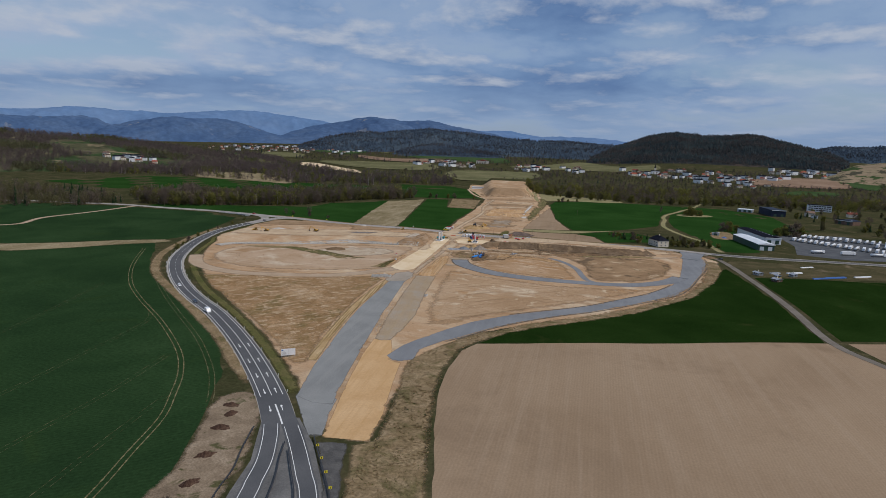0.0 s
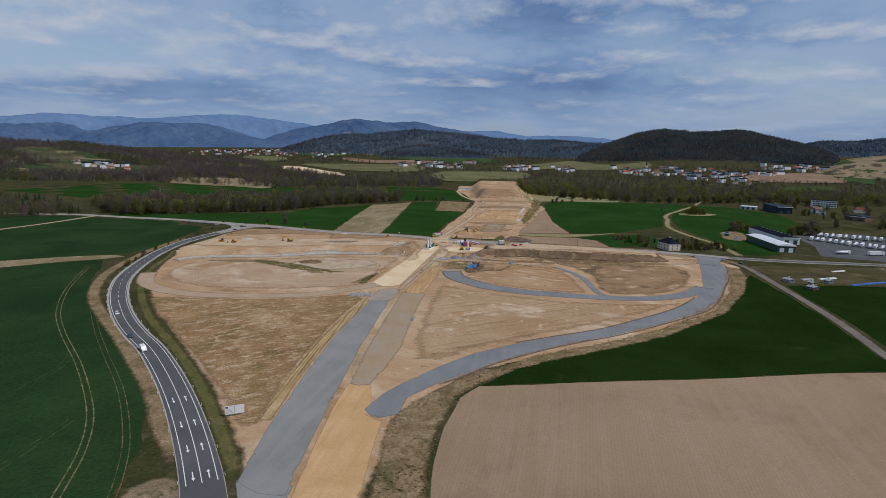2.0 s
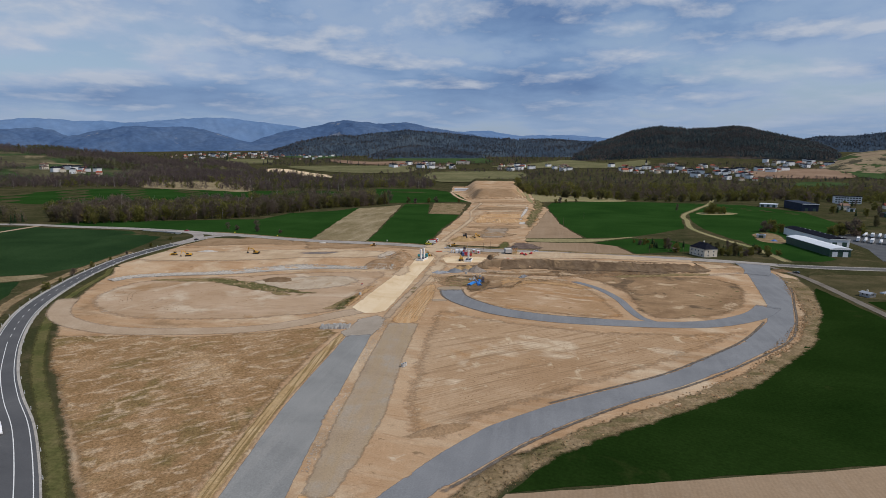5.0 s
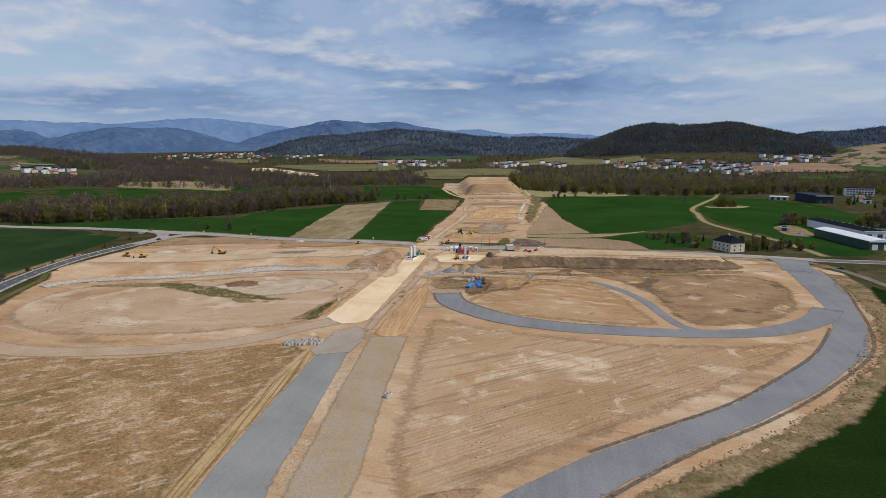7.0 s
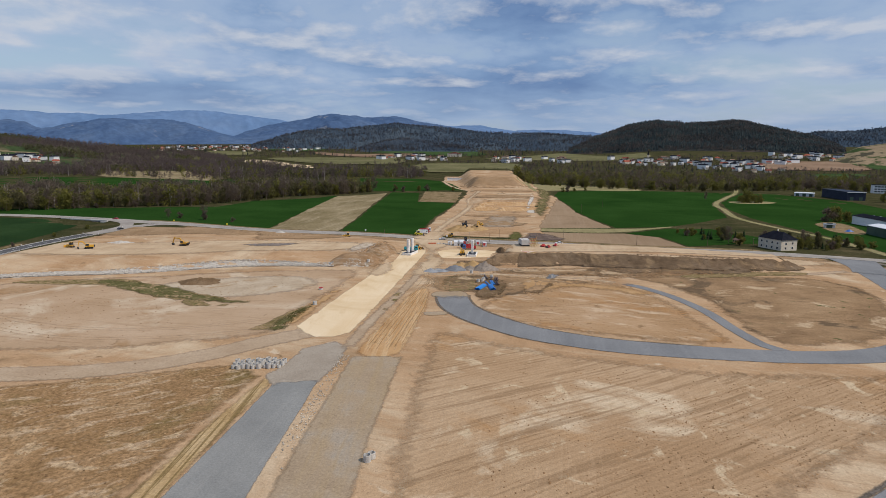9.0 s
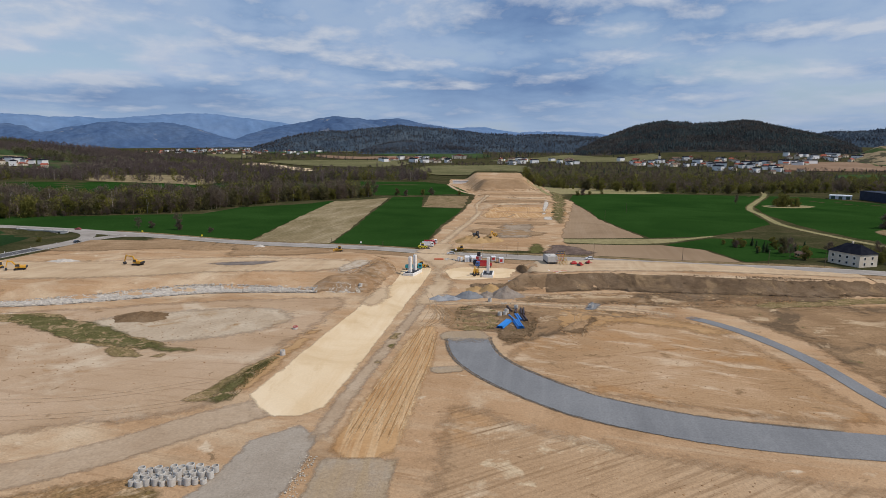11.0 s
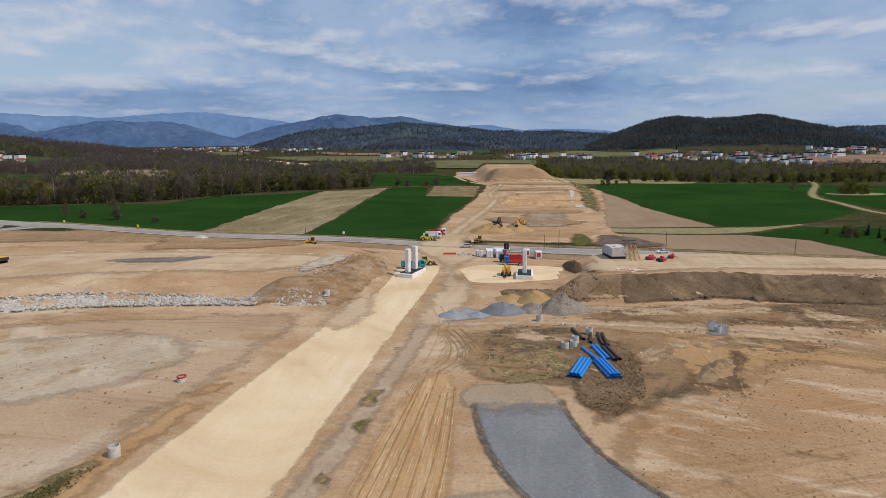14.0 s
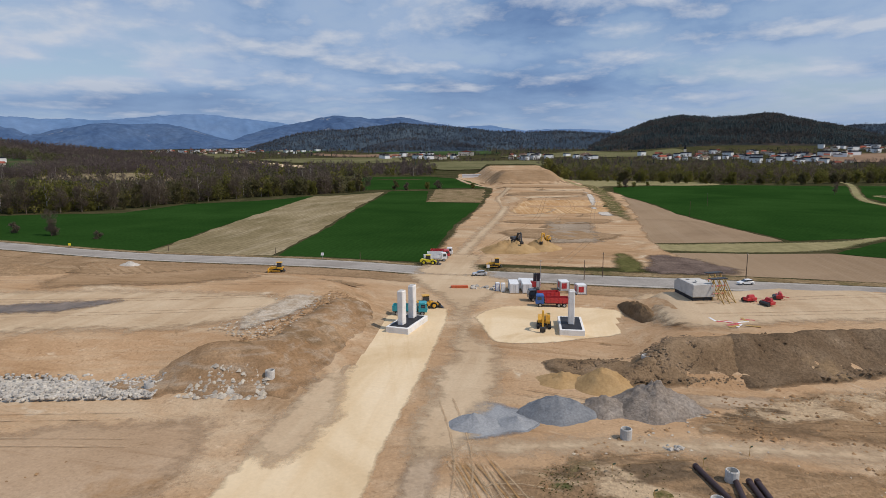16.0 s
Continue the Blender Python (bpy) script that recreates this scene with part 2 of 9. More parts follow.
M_GRAVEL2 = material("muddy_gravel", [(0.31, 0.235, 0.16), (0.355, 0.275, 0.19), (0.345, 0.30, 0.245)], soft=1.4, scale=0.08, grain=2.2, grain_amount=0.25, bump=0.3, bump_scale=4.0, speck=0.3,
                     streaks=((0.36, 0.27, 0.165), 0.7, (0.4, 0.02, 1), -2.0))
M_TRACK = material("dirt_track", [(0.35, 0.255, 0.172), (0.395, 0.298, 0.206), (0.44, 0.342, 0.245)], soft=2.0, scale=0.08, grain=1.5, grain_amount=0.2, bump=0.2, speck=0.25, scuff=[(0.4, 8.0, 0.04, 0.6, (0.78, 0.74, 0.7))])
M_ASPHALT = material("asphalt", [(0.085, 0.087, 0.092), (0.10, 0.102, 0.107), (0.122, 0.123, 0.126)], scale=0.05, grain=3.5, grain_amount=0.2, rough=0.85, bump=0.1, bump_scale=12)
M_SHOULDER = material("gravel_shoulder", [(0.30, 0.28, 0.25), (0.38, 0.355, 0.32), (0.45, 0.42, 0.38)], scale=0.2, grain=2.5, grain_amount=0.3, bump=0.3, bump_scale=6)
M_OLDROAD = material("worn_asphalt", [(0.25, 0.225, 0.20), (0.31, 0.285, 0.26), (0.37, 0.34, 0.31)], scale=0.08, grain=2.0, grain_amount=0.2, rough=0.85, bump=0.1)
M_GREEN = material("winter_wheat", [(0.0165, 0.037, 0.0145), (0.0225, 0.048, 0.018), (0.031, 0.061, 0.0235)], scale=0.018, grain=0.8, grain_amount=0.3, bump=0.3, bump_scale=1.2,
                   rows=(1.6, 0.25, 55.0), patches=[((0.026, 0.050, 0.016), 0.03, 0.6, 0.75)])
# olive crop with the cloud shadow over the eastern fields in its colour
M_WEDGE = material("shaded_crop", [(0.0085, 0.022, 0.004), (0.0125, 0.029, 0.0055), (0.018, 0.038, 0.008)], scale=0.02, grain=1.0, grain_amount=0.3, bump=0.3, bump_scale=1.6, rows=(1.6, 0.2, -60.0), patches=[((0.032, 0.042, 0.012), 0.03, 0.62, 0.74)])
# weedy yard ground, its colour lowered for the shade lying on the plots
M_YARDSOIL = material("shaded_weedy_yard", [(0.055, 0.052, 0.026), (0.08, 0.07, 0.036), (0.12, 0.095, 0.055)], soft=2.0, scale=0.05, grain=1.2, grain_amount=0.35, bump=0.5, bump_scale=1.6, patches=[((0.16, 0.125, 0.08), 0.05, 0.60, 0.68)])
# worn grey road surface, with the shadow over the track painted in
M_FARMROAD = material("worn_shaded_farm_road", [(0.135, 0.118, 0.098), (0.17, 0.15, 0.126), (0.21, 0.187, 0.158)], soft=0.8, scale=0.08, grain=2.0, grain_amount=0.25, bump=0.2)
M_GREEN2 = material("sown_crop", [(0.014, 0.043, 0.009), (0.020, 0.055, 0.0115), (0.026, 0.067, 0.015)], scale=0.015, grain=0.7, grain_amount=0.25, bump=0.3, bump_scale=1.2, rows=(2.2, 0.2, 4.0))
M_PLOUGH = material("harrowed_field", [(0.255, 0.18, 0.115), (0.295, 0.212, 0.138), (0.33, 0.242, 0.16)], scale=0.012, grain=1.2, grain_amount=0.13, bump=0.25, bump_scale=2.0, rows=(1.1, 0.12, 8.0),
                    streaks=((0.345, 0.26, 0.18), 0.35, (0.25, 0.008, 1), 6.0), patches=[((0.24, 0.17, 0.11), 0.02, 0.55, 0.7)])
M_STUBBLE = material("stubble", [(0.17, 0.14, 0.072), (0.25, 0.20, 0.115), (0.33, 0.27, 0.165)], scale=0.02, grain=0.6, grain_amount=0.4, bump=0.4, streaks=((0.40, 0.33, 0.22), 0.6, (0.12, 0.02, 1), 6.0), speck=0.4, rows=(3.0, 0.3, 6.0))
M_VERGE = material("rough_verge", [(0.17, 0.125, 0.065), (0.24, 0.175, 0.10), (0.32, 0.24, 0.145)], soft=2.2, scale=0.12, grain=0.9, grain_amount=0.45, bump=0.8, bump_scale=1.2,
                   patches=[((0.14, 0.115, 0.055), 0.09, 0.52, 0.64)], speck=0.75)
M_GRASS = material("verge_grass", [(0.075, 0.082, 0.028), (0.11, 0.105, 0.04), (0.155, 0.13, 0.06)], soft=2.0, scale=0.1, grain=0.9, grain_amount=0.4, bump=0.6, bump_scale=1.4)
M_PALE = material("pale_meadow", [(0.22, 0.195, 0.10), (0.27, 0.235, 0.125), (0.18, 0.18, 0.08)], soft=3.0, scale=0.02, grain=0.3, grain_amount=0.25)
M_BASIN = material("scraped_beige_soil", [(0.345, 0.235, 0.145), (0.41, 0.292, 0.19), (0.46, 0.34, 0.235)], soft=4.0, scale=0.03, grain=2.4, grain_amount=0.16, bump=0.35, bump_scale=2.4, patches=[((0.33, 0.21, 0.115), 0.035, 0.56, 0.66), ((0.51, 0.41, 0.30), 0.028, 0.54, 0.64), ((0.25, 0.17, 0.10), 0.2, 0.65, 0.71)],
                   speck=0.25, scuff=[(0.6, 8.0, 0.02, 0.5, (0.68, 0.62, 0.56)), (0.4, -20.0, 0.03, 0.5, (1.15, 1.18, 1.22))])
M_DARKSOIL = material("dug_soil", [(0.125, 0.08, 0.046), (0.185, 0.123, 0.072), (0.26, 0.182, 0.115)], soft=2.6, scale=0.12, grain=2.2, grain_amount=0.35, bump=0.9, bump_scale=2.4, speck=0.5)
M_DUST = material("dusty_haul_surface", [(0.41, 0.295, 0.185), (0.47, 0.35, 0.23), (0.525, 0.405, 0.275)], soft=4.5, scale=0.05, grain=2.2, grain_amount=0.12, bump=0.2, bump_scale=2.5, streaks=((0.57, 0.455, 0.315), 0.5, (0.25, 0.03, 1), 8.0), speck=0.12, scuff=[(0.4, 6.0, 0.03, 0.4, (0.76, 0.71, 0.66))])
M_LOT = material("trodden_dirt", [(0.18, 0.135, 0.092), (0.25, 0.19, 0.13), (0.33, 0.26, 0.185)], soft=2.0, scale=0.12, grain=1.6, grain_amount=0.4, bump=0.7, bump_scale=2.0, patches=[((0.09, 0.085, 0.04), 0.14, 0.58, 0.66)])
M_WHITE_LINE = material("road_paint", [(0.62, 0.62, 0.6), (0.74, 0.74, 0.72), (0.8, 0.8, 0.78)], scale=0.6, grain=4.0, grain_amount=0.2, rough=0.6)


# ---- terrain ----
def inside_depth(x, y, poly):
    """Distance to the outline of poly, positive inside."""
    x, y = np.asarray(x, float), np.asarray(y, float)
    best, odd = np.full(x.shape, 1e9), np.zeros(x.shape, bool)
    for (ax, ay), (bx, by) in zip(poly, poly[1:] + poly[:1]):
        dx, dy = bx - ax, by - ay
        k = np.clip(((x - ax) * dx + (y - ay) * dy) / (dx * dx + dy * dy + 1e-9), 0, 1)
        best = np.minimum(best, np.hypot(x - ax - k * dx, y - ay - k * dy))
        cross = (ay > y) != (by > y)
        odd ^= cross & (x < (bx - ax) * (y - ay) / (by - ay + 1e-12) + ax)
    return np.where(odd, best, -best)


def ease(v):
    v = np.clip(v, 0, 1)
    return v * v * (3 - 2 * v)


def slope(v):
    """A graded bank: straight, with short rounded ends."""
    v = np.clip(v, 0, 1)
    return 0.75 * v + 0.25 * ease(v)


BANK_W = [(-172, 352), (-110, 363), (-60, 381), (-38, 387), (-34.5, 381.5), (-20.7, 381.3), (-18, 383.5), (-16.2, 397), (-14.2, 408), (-14.5, 424), (-22, 440), (-60, 452), (-120, 464), (-168, 468)]
BANK_E = [(22, 389), (36, 391), (44, 393), (58, 397), (71, 394), (109, 389), (130, 391), (150, 397), (150, 414), (110, 426), (60, 435), (34, 432), (30, 412), (27, 402)]
HOLLOW = [(-248, 492), (-204, 486), (-205, 508), (-246, 514)]
RAMP_N = [(8, 850), (72, 850), (84, 960), (84, 1180), (-12, 1180), (-8, 960)]
RAMP_MID = [(14, 640), (74, 640), (84, 800), (84, 900), (6, 900), (10, 800)]


def far_floor(x, y):
    """The valley floor's slow rise towards the hills, all in metres."""
    g = np.interp(y, [1250, 1500, 1900, 2600, 3400, 4400, 6000], [0, 3, 11, 33, 58, 92, 140])
    return g + 23 * ease((y - 1750) / 900) * ease((x - 380) / 500)


def height(x, y):
    """The ground's height in metres at a point of the plan."""
    x, y = np.asarray(x, float), np.asarray(y, float)
    z = 3.2 * slope(inside_depth(x, y, BANK_W) / 7.0) + 3.2 * slope(inside_depth(x, y, BANK_E) / 4.6)
    z = z + 10.5 * slope(inside_depth(x, y, RAMP_N) / 15.0) + 1.6 * slope(inside_depth(x, y, RAMP_MID) / 8.0)
    z = z - 2.4 * slope(inside_depth(x, y, HOLLOW) / 3.5)
    near = ease((y - 60) / 60) * ease((1100 - y) / 200)
    return far_floor(x * K, y * K) + K * (z + near * (0.35 * np.sin(x * 0.031 + 1.0) * np.sin(y * 0.027) + 0.2 * np.sin(x * 0.07 + y * 0.05)))


def raw_mesh(name, verts, faces):
    """A mesh from arrays of places and equal-sided faces."""
    verts, faces = np.asarray(verts, np.float32), np.asarray(faces, np.int32)
    me = bpy.data.meshes.new(name)
    k = faces.shape[1]
    me.vertices.add(len(verts))
    me.vertices.foreach_set("co", verts.ravel())
    me.loops.add(faces.size)
    me.loops.foreach_set("vertex_index", faces.ravel())
    me.polygons.add(len(faces))
    me.polygons.foreach_set("loop_start", np.arange(0, faces.size, k, dtype=np.int32))
    me.update(calc_edges=True)
    return me


def smoothed(pts, closed, step):
    """A curve through pts in steps of about that many metres."""
    p = np.array(pts, float)
    n, out = len(p), []
    for i in range(n if closed else n - 1):
        get = (lambda j: p[j % n]) if closed else (lambda j: p[min(max(j, 0), n - 1)])
        a, b, c, d = get(i - 1), get(i), get(i + 1), get(i + 2)
        k = max(1, int(np.hypot(*(c - b)) / step))
        for s in np.arange(k) / k:
            out.append(0.5 * (2 * b + (c - a) * s + (2 * a - 5 * b + 4 * c - d) * s * s + (3 * b - a - 3 * c + d) * s ** 3))
    if not closed:
        out.append(p[-1])
    return np.array(out)


def straight(pts, step):
    out, p = [], np.array(pts, float)
    for a, b in zip(p, np.roll(p, -1, 0)):
        k = max(1, int(np.hypot(*(b - a)) / step))
        out += [a + (b - a) * s for s in np.arange(k) / k]
    return np.array(out)


def sheet(name, pts, mat, lift, step=4.0, curve=True, ragged=0.0, label="", category="ground", kind="structure", feather=0.0, relief=0.0, lump=2.2):
    """A piece of ground laid over the terrain inside the outline pts; relief: the height in metres of its clods and hollows, lump their width."""
    rng = np.random.RandomState(len(name) * 7 + int(abs(pts[0][0])))
    edge = smoothed(pts, True, step) if curve else straight(pts, step)
    if ragged:
        wob = rng.randn(len(edge), 2) * ragged
        edge = edge + (wob + np.roll(wob, 1, 0)) / 2
    lo, hi = edge.min(0), edge.max(0)
    size = max(step, math.sqrt((hi[0] - lo[0]) * (hi[1] - lo[1]) / (15000 if relief else 6000)))
    gx, gy = np.meshgrid(np.arange(lo[0], hi[0], size) + 0.37 * size, np.arange(lo[1], hi[1], size) + 0.41 * size)
    gx, gy = gx.ravel(), gy.ravel()
    outline, n = [tuple(e) for e in edge], len(edge)
    rim = (feather or SOFT.get(mat.name, 0.0))
    rim = rim if rim < 1.5 * size else 0.0
    keep = inside_depth(gx, gy, outline) > max(size * 0.45, rim * 1.3)
    rings = [edge]
    if rim:
        tan = np.roll(edge, -1, 0) - np.roll(edge, 1, 0)
        nor = np.c_[-tan[:, 1], tan[:, 0]] / np.maximum(1e-6, np.hypot(tan[:, 0], tan[:, 1]))[:, None]
        if np.sum(edge[:, 0] * np.roll(edge[:, 1], -1) - np.roll(edge[:, 0], -1) * edge[:, 1]) < 0:
            nor = -nor
        ring = edge + nor * rim
        rings.append(ring[inside_depth(ring[:, 0], ring[:, 1], outline) > rim * 0.8])
    allp = np.concatenate(rings + [np.stack([gx[keep], gy[keep]], 1)])
    res = geometry.delaunay_2d_cdt([Vector(v) for v in allp], [(i, (i + 1) % n) for i in range(n)], [], 1, 1e-4)
    v = np.array([tuple(q) for q in res[0]])
    z = height(v[:, 0], v[:, 1]) + lift
    if relief:
        deep = inside_depth(v[:, 0], v[:, 1], outline)
        inner = np.clip(deep / 3.0, 0, 1)
        if lift > 0.4:
            z = z - (lift + 0.15) * (1 - np.clip(deep / 1.3, 0, 1)) + 0.25 * lift * inner
        z = z + relief * inner * np.array([noise.fractal(Vector((p * K / lump, q * K / lump, 1.7)), 0.9, 2.2, 4) + 0.35 for p, q in v])
    me = raw_mesh(name, np.c_[v * K, z], np.array(res[2]))
    if mat.name in SOFT:
        deep = inside_depth(v[:, 0], v[:, 1], [tuple(e) for e in edge])
        me.attributes.new("thin", "FLOAT", "POINT").data.foreach_set("value", np.clip(1 - deep / (feather or SOFT[mat.name]), 0, 1).astype(np.float32))
    me.polygons.foreach_set("use_smooth", np.ones(len(me.polygons), bool))
    me.materials.append(mat)
    ob = new(name, me)
    return tagged(ob, label, category, kind=kind)


def side_of(c):
    d = np.gradient(c, axis=0)
    d /= np.maximum(1e-6, np.hypot(d[:, 0], d[:, 1]))[:, None]
    return np.c_[d[:, 1], -d[:, 0]]


def ribbon(name, pts, left, right, mat, lift, step=3.0, label="", category="road", parent=None, thick=0.0):
    """A strip along pts, from left to right metres off its middle (positive to the right)."""
    c = smoothed(pts, False, step)
    n = len(c)
    lw, rw = np.interp(np.linspace(0, 1, n), np.linspace(0, 1, len(np.atleast_1d(left))), np.atleast_1d(left)), np.interp(np.linspace(0, 1, n), np.linspace(0, 1, len(np.atleast_1d(right))), np.atleast_1d(right))
    s = side_of(c)
    cols = 9 if mat.name in SOFT else max(2, int(np.max(np.abs(rw - lw)) / 3.0) + 1)
    cols = max(cols, 7) if lift > 0.4 else cols
    share = np.linspace(0, 1, cols)
    if mat.name in SOFT:
        f = min(0.4, SOFT[mat.name] / float(np.min(np.abs(rw - lw))))
        share = np.array([0, f * 0.5, f, f + (0.5 - f) * 0.5, 0.5, 1 - f - (0.5 - f) * 0.5, 1 - f, 1 - f * 0.5, 1])
    rows = [c + s * (lw + (rw - lw) * q)[:, None] for q in share]
    v = np.stack(rows, 1).reshape(-1, 2)
    z = height(v[:, 0], v[:, 1]) + lift
    if lift > 0.4:
        z -= np.tile(np.where((share == 0) | (share == 1), lift + 0.1, 0.0), n)
    i = np.arange(n - 1)[:, None] * cols + np.arange(cols - 1)[None]
    i = i.ravel()
    me = raw_mesh(name, np.c_[v * K, z], np.stack([i, i + 1, i + cols + 1, i + cols], 1))
    if mat.name in SOFT:
        off = np.minimum(share, 1 - share)[None] * np.abs(rw - lw)[:, None]
        ends = np.minimum(np.arange(n), np.arange(n)[::-1])[:, None]
        across = np.maximum(np.clip(1 - off / SOFT[mat.name], 0, 1), np.clip(1 - ends / 3.0, 0, 1))
        me.attributes.new("thin", "FLOAT", "POINT").data.foreach_set("value", across.ravel().astype(np.float32))
    if me.polygons[0].normal.z < 0:
        me.flip_normals()
    me.materials.append(mat)
    ob = new(name, me)
    if parent:
        ob.parent = parent
        if label:
            tagged(ob, label)
        return ob
    return tagged(ob, label, category, kind="structure")


def spaced(lo, a, b, hi, fine, grow, most):
    mid = list(np.arange(a, b + 0.1, fine))
    out, s, v = [], fine, b
    while v < hi:
        s = min(s * grow, most)
        v += s
        out.append(min(v, hi))
    low, s, v = [], fine, a
    while v > lo:
        s = min(s * grow, most)
        v -= s
        low.append(max(v, lo))
    return np.array(low[::-1] + mid + out)


gxs, gys = spaced(-4200, -190, 190, 4200, 2.5, 1.09, 70), spaced(-1500, 60, 520, 4200, 2.5, 1.05, 45)
X, Y = np.meshgrid(gxs, gys)
i = (np.arange(len(gys) - 1)[:, None] * len(gxs) + np.arange(len(gxs) - 1)[None]).ravel()
SITE = [(-10, 110), (-76, 205), (-122, 266), (-155, 335), (-169, 380), (-170, 462), (-60, 455), (40, 436), (130, 420), (176, 405), (178, 360), (140, 280), (75, 216), (22, 170), (12, 100)]
CORRIDOR = [(-6, 480), (8, 661), (14, 796), (-4, 900), (-20, 1090), (80, 1090), (76, 800), (84, 735), (50, 530), (30, 475)]
dig = 1.0 * ease(inside_depth(X.ravel(), Y.ravel(), SITE) / 5.0) + (1.0 + 2.5 * ease((Y.ravel() - 760) / 60)) * ease(inside_depth(X.ravel(), Y.ravel(), CORRIDOR) / 8.0)
me = raw_mesh("ground", np.stack([X.ravel() * K, Y.ravel() * K, height(X.ravel(), Y.ravel()) - dig], 1), np.stack([i, i + 1, i + len(gxs) + 1, i + len(gxs)], 1))
me.polygons.foreach_set("use_smooth", np.ones(len(me.polygons), bool))
me.materials.append(M_GROUND)
ground = tagged(new("ground", me), "dull olive and brown meadow ground of the valley", "ground", kind="structure")

# ---- fields and bare ground ----
sheet("field_west", [(-520, 230), (-258, 279), (-195, 331), (-178, 304), (-166, 279), (-136, 240), (-101, 202), (-75, 172), (-53, 143), (-41, 120), (-38, 107), (-33, 93), (-29, 78), (-26, 64), (-20, 40), (-15, -20), (-520, -60)], M_GREEN, 0.06, step=5, curve=False, ragged=0.5,
      label="dark green winter wheat field with pale tractor tracks", category="field")
sheet("field_strip", [(-520, 232), (-258, 281), (-196, 333), (-190, 344), (-198, 348), (-280, 300), (-520, 262)], M_STUBBLE, 0.07, step=5, curve=False, label="narrow fallow strip of brown stubble between fields", category="field")
sheet("field_northwest", [(-520, 264), (-280, 302), (-198, 350), (-192, 370), (-195, 405), (-199, 440), (-205, 470), (-215, 500), (-277, 515), (-340, 519), (-520, 500)], M_GREEN, 0.06, step=6, curve=False, ragged=0.5,
      label="green wheat field beside the bend of the road", category="field")
sheet("field_plough", [(36, 30), (32, 68), (28.5, 98), (26.5, 124), (27, 143), (30, 162), (35.5, 171.5), (91, 182.5), (176, 203), (184, 174), (200, 120), (220, 30)], M_PLOUGH, 0.06, step=5, curve=False, ragged=0.25,
      label="large harrowed brown field with fine sowing rows", category="field")
sheet("field_wedge", [(35.4, 172), (47, 188), (71, 206), (106, 232), (142, 273), (166, 315), (183, 352), (189, 360), (188, 330), (182, 255), (175.5, 203.5), (91, 183)], M_WEDGE, 0.07, step=4, curve=False, ragged=0.4,
      label="dark green crop wedge between gravel ramp and ploughed field", category="field")
sheet("field_east", [(197, 335), (190, 260), (184, 208), (300, 232), (420, 260), (420, 330), (300, 345)], M_WEDGE, 0.06, step=6, curve=False, label="dark green field behind the farm track", category="field")
sheet("field_plough_east", [(185, 205), (188, 178), (208, 120), (230, 30), (500, 40), (500, 262), (420, 256), (300, 229)], M_PLOUGH, 0.06, step=8, curve=False, label="brown harrowed field beyond the farm track", category="field")
sheet("rough_plots", [(200, 340), (300, 348), (420, 335), (420, 400), (330, 403), (250, 398), (199, 390)], M_YARDSOIL, 0.06, step=5, ragged=0.8, label="rough brown yard ground with weeds and scrap", category="ground")
sheet("field_green_a", [(-330, 560), (-222, 586), (-180, 603), (-170, 655), (-125, 690), (-118, 715), (-112, 712), (-99, 487), (-145, 497), (-190, 509), (-250, 526), (-335, 538)], M_GREEN2, 0.06, step=5, curve=False, ragged=0.5,
      label="bright green sown field behind the road", category="field")
sheet("field_stubble", [(-98, 487), (-113, 716), (-72, 762), (-56, 480)], M_STUBBLE, 0.065, step=5, curve=False, ragged=0.6, label="pale brown stubble strip between green fields", category="field")
sheet("field_green_b", [(-55, 480), (-70, 775), (-41, 775), (-31.5, 668), (1, 661), (-8, 560), (-12, 473)], M_GREEN2, 0.07, step=5, curve=False, ragged=0.4, label="bright green sown strip beside the site corridor", category="field")
sheet("scrub_patch", [(-32, 670), (-38, 795), (4, 783), (2, 664)], M_VERGE, 0.08, step=5, ragged=0.8, curve=False, label="brown scrubby patch at the field's end", category="ground")
sheet("field_mid", [(-105, 782), (-155, 1030), (-66, 1035), (-15, 960), (3, 815), (-40, 800)], M_GREEN2, 0.07, step=8, curve=False, ragged=0.8, label="green field in front of far woods", category="field")
sheet("field_back", [(-640, 760), (-600, 950), (-440, 985), (-320, 960), (-200, 960), (-170, 880), (-285, 812), (-400, 765), (-480, 700)], M_GREEN2, 0.06, step=12, curve=False, label="long green field between two tree belts", category="field")
sheet("field_brown_c", [(95, 762), (89, 735), (70, 600), (53, 509), (101, 515), (93, 602)], M_PLOUGH, 0.07, step=5, curve=False, ragged=0.4, label="brown harrowed wedge of field beside the corridor", category="field")
sheet("field_green_d", [(103, 516), (94, 604), (97, 764), (108, 822), (205, 850), (300, 835), (228, 700), (214, 650), (196, 585), (160, 545), (137, 528)], M_GREEN2, 0.07, step=6, curve=False, ragged=0.5, label="bright green field crossed by pylons' bare patches", category="field")
sheet("field_green_d_east", [(306, 830), (236, 700), (222, 650), (211, 585), (211, 520), (230, 500), (290, 545), (340, 600), (370, 740), (340, 820)], M_GREEN2, 0.07, step=6, curve=False, ragged=0.5, label="green field beyond the winding farm path", category="field")
sheet("field_green_yard", [(213, 437), (228, 434), (243, 442), (243, 505), (262, 565), (305, 585), (352, 600), (345, 640), (300, 590), (250, 520), (231, 499), (213, 519)], M_GREEN2, 0.062, step=5, curve=False, ragged=0.5, label="green field round the warehouses", category="field")
sheet("field_brown_e", [(54, 490), (103, 492), (118, 478), (122, 447), (57, 458)], M_PLOUGH, 0.07, step=4, curve=False, ragged=0.3, label="small brown field along the road", category="field")
